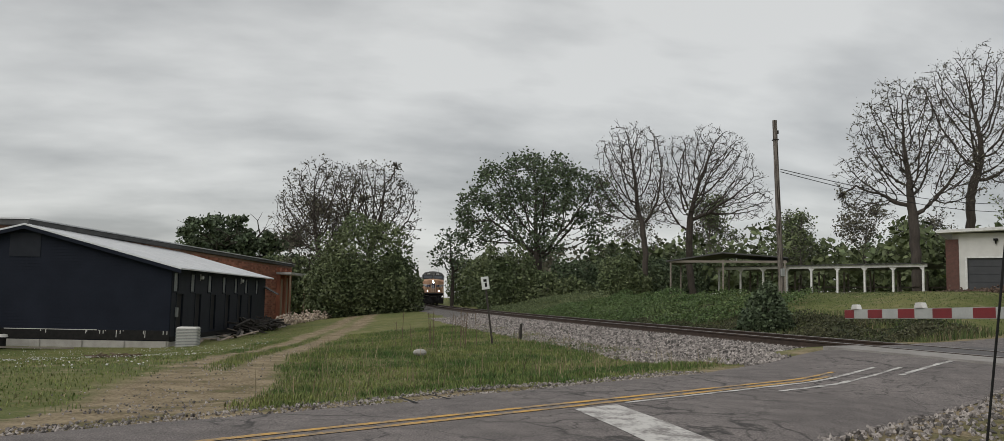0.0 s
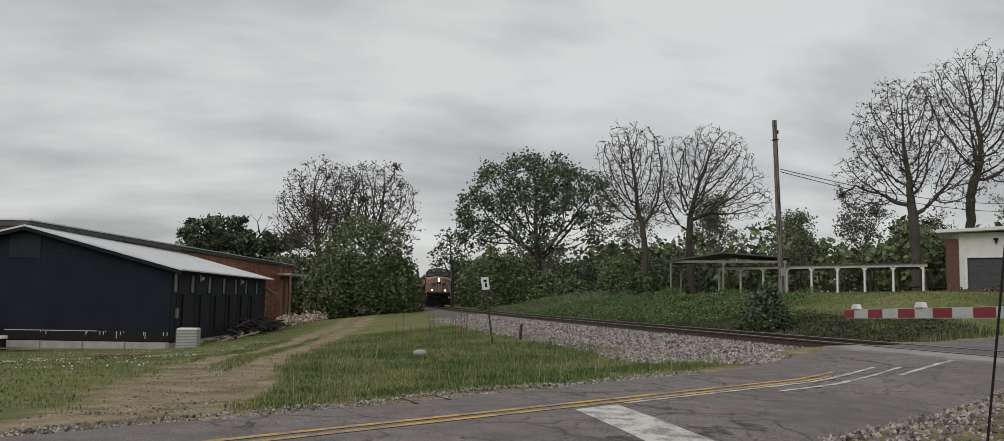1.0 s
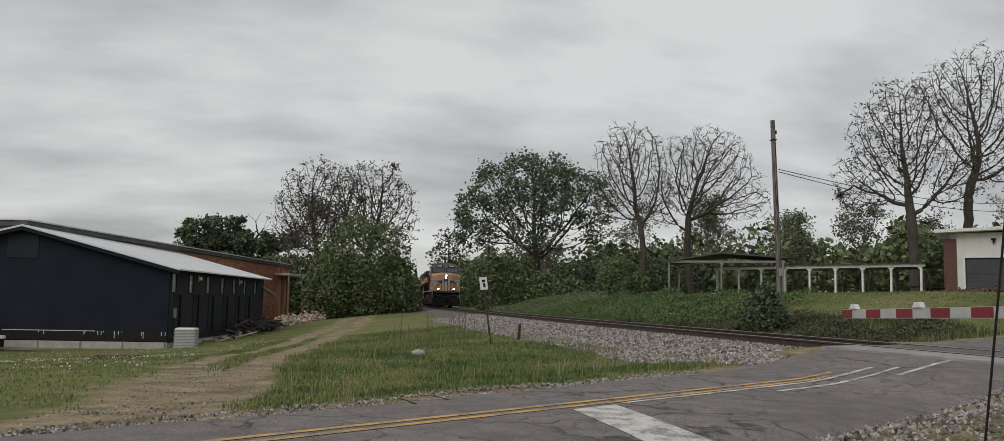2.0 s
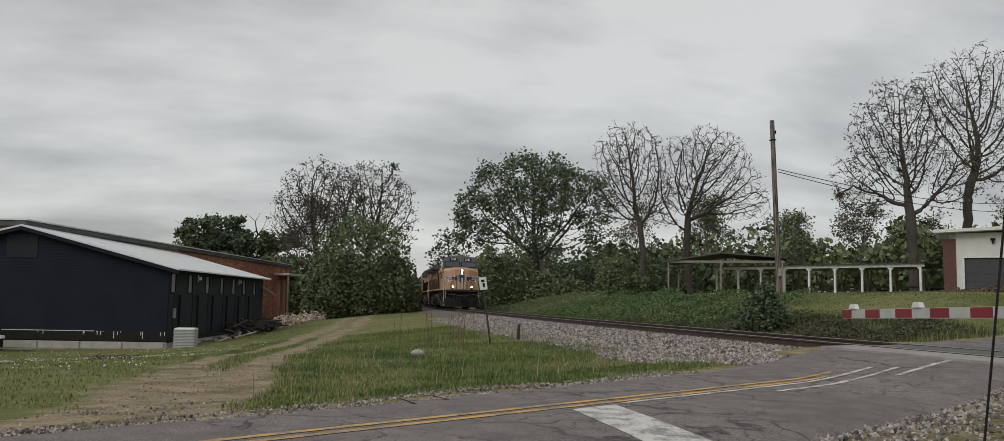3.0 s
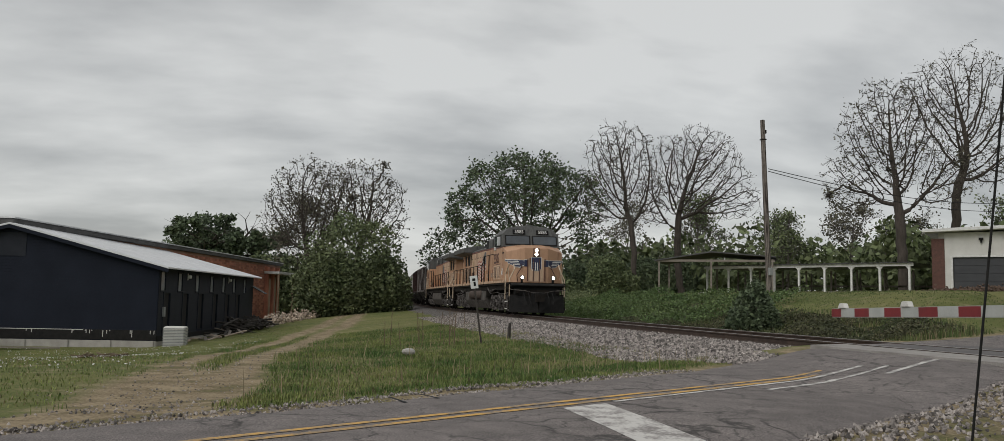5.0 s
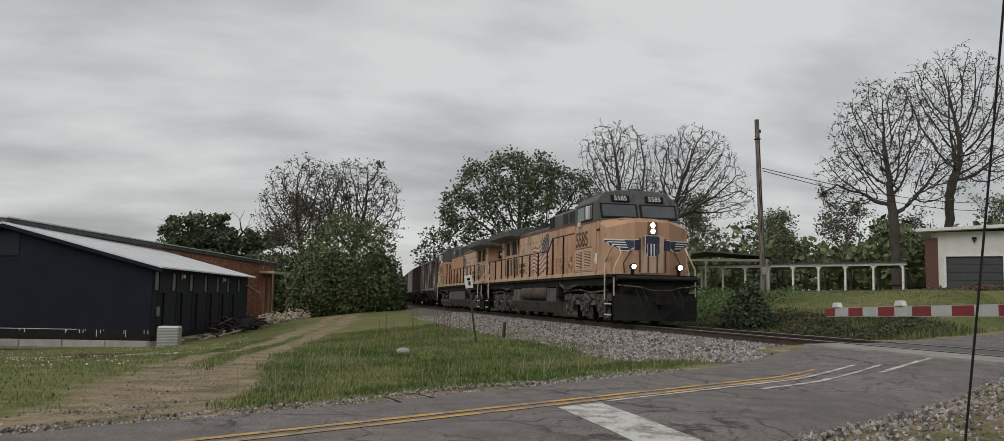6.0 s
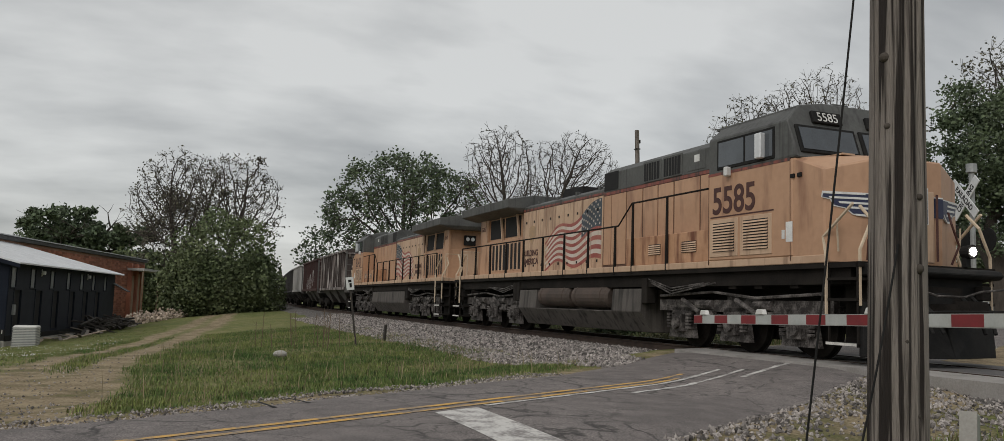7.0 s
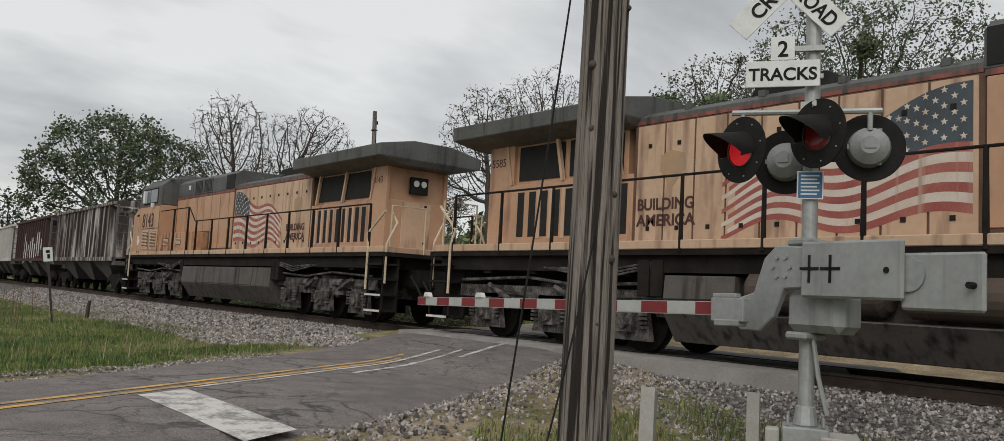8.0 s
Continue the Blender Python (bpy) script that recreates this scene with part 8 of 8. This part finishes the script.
def small_things():
    rnd = random.Random(77)
    # mile sign on a leaning post and a short stake, by the ballast
    s = thing("trackside_sign", "small white plate on a leaning dark post", "sign", at=pose(5.75, 26.6, land(5.75, 26.6), 0, -8.0, -10))
    part("post", boxes((-0.03, 0.03, -0.03, 0.03, -0.2, 2.0)), "old_dark", s)
    pl = part("plate", boxes((-0.12, 0.12, -0.045, -0.032, 1.74, 2.14)), "sign_white", s, bevel=0.004)
    part("mark", boxes((-0.05, 0.05, -0.049, -0.045, 1.98, 2.06), (-0.02, 0.05, -0.049, -0.045, 1.82, 1.95)), "black", pl, "unreadable dark mark")
    st = thing("stake", "short charred wooden stake in the ballast", "stake", at=pose(7.3, 29.3, bed_z(4.2), 0, 2, 0))
    bm = bmesh.new()
    tube(bm, (0, 0, -0.2), (0.02, 0, 0.62), 0.07, 0.05, 7)
    part("wood", bm, "old_dark", st)
    # dead weed stalks
    for k in range(14):
        x, y = rnd.uniform(2.8, 5.0), rnd.uniform(24.5, 28)
        w = thing("dead_weed", "tall dead brown weed stalk", "weed", "dead weed stalks", at=pose(x, y, land(x, y)))
        bm = bmesh.new()
        h = rnd.uniform(0.7, 1.15)
        tube(bm, (0, 0, 0), (rnd.uniform(-0.08, 0.08), 0, h), 0.012, 0.008, 5)
        for j in range(4):
            z = h * rnd.uniform(0.4, 0.95)
            tube(bm, (0, 0, z), (rnd.uniform(-0.15, 0.15), rnd.uniform(-0.1, 0.1), z + 0.15), 0.006, 0.004, 4)
        part("stalk", bm, "dead_weed", w)
    # stub posts by the signal
    for (x, y), h, t in (((5.68, 4.68), 0.62, 3), ((7.46, 4.86), 0.55, -2)):
        b = thing("marker_post", "short grey weathered marker post in the verge", "post", "marker posts", at=pose(x, y, land(x, y), 0, t, 25))
        part("timber", boxes((-0.065, 0.065, -0.05, 0.05, -0.2, h)), "grey_post", b, bevel=0.012)
        part("flange", boxes((-0.075, -0.055, -0.06, 0.06, -0.2, h + 0.02)), "concrete", b)
    g = thing("green_marker", "pair of small green and white plastic caps in the grass", "marker", at=pose(6.35, 3.95, land(6.35, 3.95)))
    part("cap", boxes((0.0, 0.05, -0.03, 0.03, -0.1, 0.10)), "green_cap", g, bevel=0.01)
    part("cap", boxes((-0.09, -0.04, -0.03, 0.03, -0.1, 0.12)), "stucco", g, bevel=0.01)
    # air-conditioner beside the workshop, and its yard clutter
    m = pose(-6.75, 46.9, -2.05, 0, 0, -10)
    ac = thing("air_conditioner", "pale ribbed outdoor air-conditioner on the grass", "air conditioner", at=m @ pose(1.15, -0.6, -0.02, 0, 0, 6))
    part("case", boxes((-0.5, 0.5, -0.45, 0.45, 0.08, 1.18)), "stucco", ac, bevel=0.05)
    for k in range(13):
        part("grille_rib", boxes((-0.52, 0.52, -0.47, 0.47, 0.16 + k * 0.075, 0.19 + k * 0.075)), "gate_grey", ac)
    part("pad", boxes((-0.6, 0.6, -0.55, 0.55, -0.15, 0.08)), "concrete", ac)
    for k in range(44):
        v = rnd.uniform(2.0, 19)
        u = rnd.uniform(0.7, 2.4)
        p = m @ Vector((u, v, 0))
        pl = thing("plank", "old broken plank lying by the workshop", "plank", "scattered planks", at=pose(p.x, p.y, land(p.x, p.y) + 0.05 + 0.25 * rnd.random() * (v > 8), rnd.uniform(-6, 6), rnd.uniform(-14, 14), rnd.uniform(0, 180)))
        l = rnd.uniform(0.5, 1.4)
        part("board", boxes((-l, l, -0.08, 0.08, -0.03, 0.03)), rnd.choice(("old_wood", "old_wood", "rubble", "old_dark")), pl, bevel=0.008)
    for k, (v, u) in enumerate(((9.5, 1.6), (11.5, 1.5), (13.5, 1.7), (15.0, 1.6))):
        p = m @ Vector((u, v, 0))
        d = thing("scrap_heap", "dark heap of scrap timber and metal", "scrap heap", at=pose(p.x, p.y, land(p.x, p.y)))
        for _ in range(16):
            bm = bmesh.new()
            box(bm, -0.8, 0.8, -0.06, 0.06, -0.05, 0.05, pose(rnd.gauss(0, 0.35), rnd.gauss(0, 0.3), rnd.uniform(0.1, 0.75), rnd.uniform(-25, 25), rnd.uniform(-25, 25), rnd.uniform(0, 180)))
            part("scrap_timber", bm, "old_dark", d)
    co = []
    for k in range(800):
        t = rnd.random()
        p = Vector((-1.7, 71)).lerp(Vector((2.4, 91)), t)
        x, y = p.x + rnd.gauss(0, 0.55), p.y + rnd.gauss(0, 1.2)
        co.append((x, y, land(x, y) + abs(rnd.gauss(0.2, 0.25)), rnd.uniform(0.08, 0.26)))
    stones("rubble_heap", co, "long heap of broken brick and pale block rubble", "rubble")
    # yard: red frame, bench seat, dark screen
    def yard(u, v):
        p = m @ Vector((u, v, 0))
        return p.x, p.y, land(p.x, p.y)
    x, y, z = yard(-9.6, -3.2)
    r = thing("red_trailer_frame", "rusty red steel trailer frame in the grass", "trailer frame", at=pose(x, y, z, 0, 0, -8))
    bm = bmesh.new()
    for zz in (0.25, 0.75, 1.05):
        pipe(bm, [(-4, 0, zz), (1.6, 0, zz - 0.05)], 0.04)
    for k in range(6):
        pipe(bm, [(-3.6 + k * 1.0, 0, 0.0), (-3.5 + k * 1.0, 0, 1.05)], 0.03)
    part("frame", bm, "rust_red", r)
    x, y, z = yard(-7.2, -2.2)
    r = thing("drum", "small pale-topped dark drum by the wall", "drum", at=pose(x, y, z))
    bm = bmesh.new()
    tube(bm, (0, 0, -0.1), (0, 0, 0.55), 0.22, 0.22, 14)
    part("barrel", bm, "black", r)
    bm = bmesh.new()
    tube(bm, (0, 0, 0.55), (0, 0, 0.68), 0.30, 0.26, 16)
    part("lid", bm, "stucco", r, "pale lid")
    x, y, z = yard(-10.2, -1.4)
    r = thing("dark_tarpaulin_fence", "low black screen leaning by the workshop wall", "screen", at=pose(x, y, z, 0, 0, -10))
    bm = bmesh.new()
    prism(bm, [(-3.2, 0.0), (2.6, 0.0), (2.5, 1.05), (0.0, 1.35), (-3.2, 1.5)], "y", -0.05, 0.05)
    part("screen", bm, "black", r, bevel=0.02)
    for k in range(5):
        x, y, z = yard(-8.6 + k * 0.8, -2.6 - 0.2 * k)
        pl = thing("plank", "long grey board lying in the yard", "plank", "scattered planks", at=pose(x, y, z + 0.12, 0, 1, -4 + 3 * k))
        part("board", boxes((-2.0, 2.0, -0.07, 0.07, -0.03, 0.03)), "old_wood", pl)
    # debris on the lawn, white stone in the grass
    d = thing("lawn_debris", "flattened dark and straw debris on the lawn", "debris", at=pose(-6.4, 31.0, land(-6.4, 31.0), 0, 0, 12))
    for _ in range(22):
        bm = bmesh.new()
        box(bm, -0.35, 0.35, -0.05, 0.05, -0.015, 0.015, pose(rnd.gauss(0, 0.35), rnd.gauss(0, 0.15), rnd.uniform(0.03, 0.16), rnd.uniform(-15, 15), rnd.uniform(-15, 15), rnd.uniform(0, 180)))
        part("scrap", bm, "dead_weed", d)
    b = thing("pale_boulder", "pale rounded stone half hidden in grass", "stone", at=pose(2.7, 20.6, land(2.7, 20.6) + 0.12))
    bm = bmesh.new()
    bmesh.ops.create_icosphere(bm, subdivisions=2, radius=0.13, matrix=Matrix.Diagonal((1.3, 1, 0.7, 1)))
    for v in bm.verts:
        v.co *= 1 + 0.15 * noise.noise(v.co * 9)
    part("rock", bm, "concrete", b)
    # paved path and earth heap on the far lawn
    co = []
    for k in range(1100):
        x, y = 37.5 + rnd.gauss(0, 2.6), 40.5 + rnd.gauss(0, 0.8)
        co.append((x, y, land(x, y) + abs(rnd.gauss(0, 0.14)) * math.exp(-((x - 37.5) / 3.5) ** 2), rnd.uniform(0.05, 0.14)))
    stones("earth_heap", co, "low heap of turned reddish brown earth", "soil_heap")
    pv = thing("garden_path", "pale concrete path across the lawn", "path", kind="structure")
    bm = bmesh.new()
    rows = []
    for i in range(22):
        t = i / 21
        x, y = 25.5 + 13.5 * t, 51.5 + 2.0 * t + 1.5 * math.sin(t * 3)
        rows.append([bm.verts.new((x + o * 0.1, y + o, land(x, y) + 0.08)) for o in (-0.6, 0.6)])
    for a, c in zip(rows[:-1], rows[1:]):
        bm.faces.new((a[0], c[0], c[1], a[1]))
    part("slab", bm, "concrete", pv)


M["old_dark"] = material("charred_old_wood", (0.03, 0.026, 0.023), (0.06, 0.052, 0.045), rough=0.9, scale=3, bump=0.3)
M["grey_post"] = material("grey_weathered_post", (0.34, 0.35, 0.31), (0.22, 0.23, 0.2), rough=0.9, scale=3, fine=30, stretch=(2, 2, 0.4), bump=0.3)
M["soil_heap"] = material("turned_earth", (0.13, 0.085, 0.062), (0.085, 0.058, 0.044), rough=0.95, scale=3, bump=0.4, island=0.3)
small_things()

# ---- what moves ----
FRONT = [(0.0, 121.57), (0.5, 113.58), (1.0, 105.58), (1.5, 97.59), (2.0, 89.60), (2.5, 81.61), (3.0, 73.62), (3.5, 65.64), (4.0, 57.68),
         (4.5, 49.70), (5.0, 41.70), (5.5, 33.70), (6.0, 25.69), (6.5, 17.64), (7.0, 9.59), (7.5, 1.52), (8.0, -6.62)]


def motions():
    for ob, back, turn in TRAIN:
        rows = []
        for t, front in FRONT:
            y = front + back
            rows.append((t, pose(track_x(y), y, 0.0, 0, 0, turn - math.degrees(track_turn(y)))))
        walk(ob, rows)
    # wheels roll without slipping
    for w, a, r in WHEELS:
        facing = -1 if w.parent.parent == rear_loco else 1
        rows = []
        for i in range(241):
            t = i / 30
            roll = math.degrees(16.02 * t / r) * facing
            rows.append((t, pose(0, a, r, roll, 0, 0)))
        walk(w, rows)


motions()
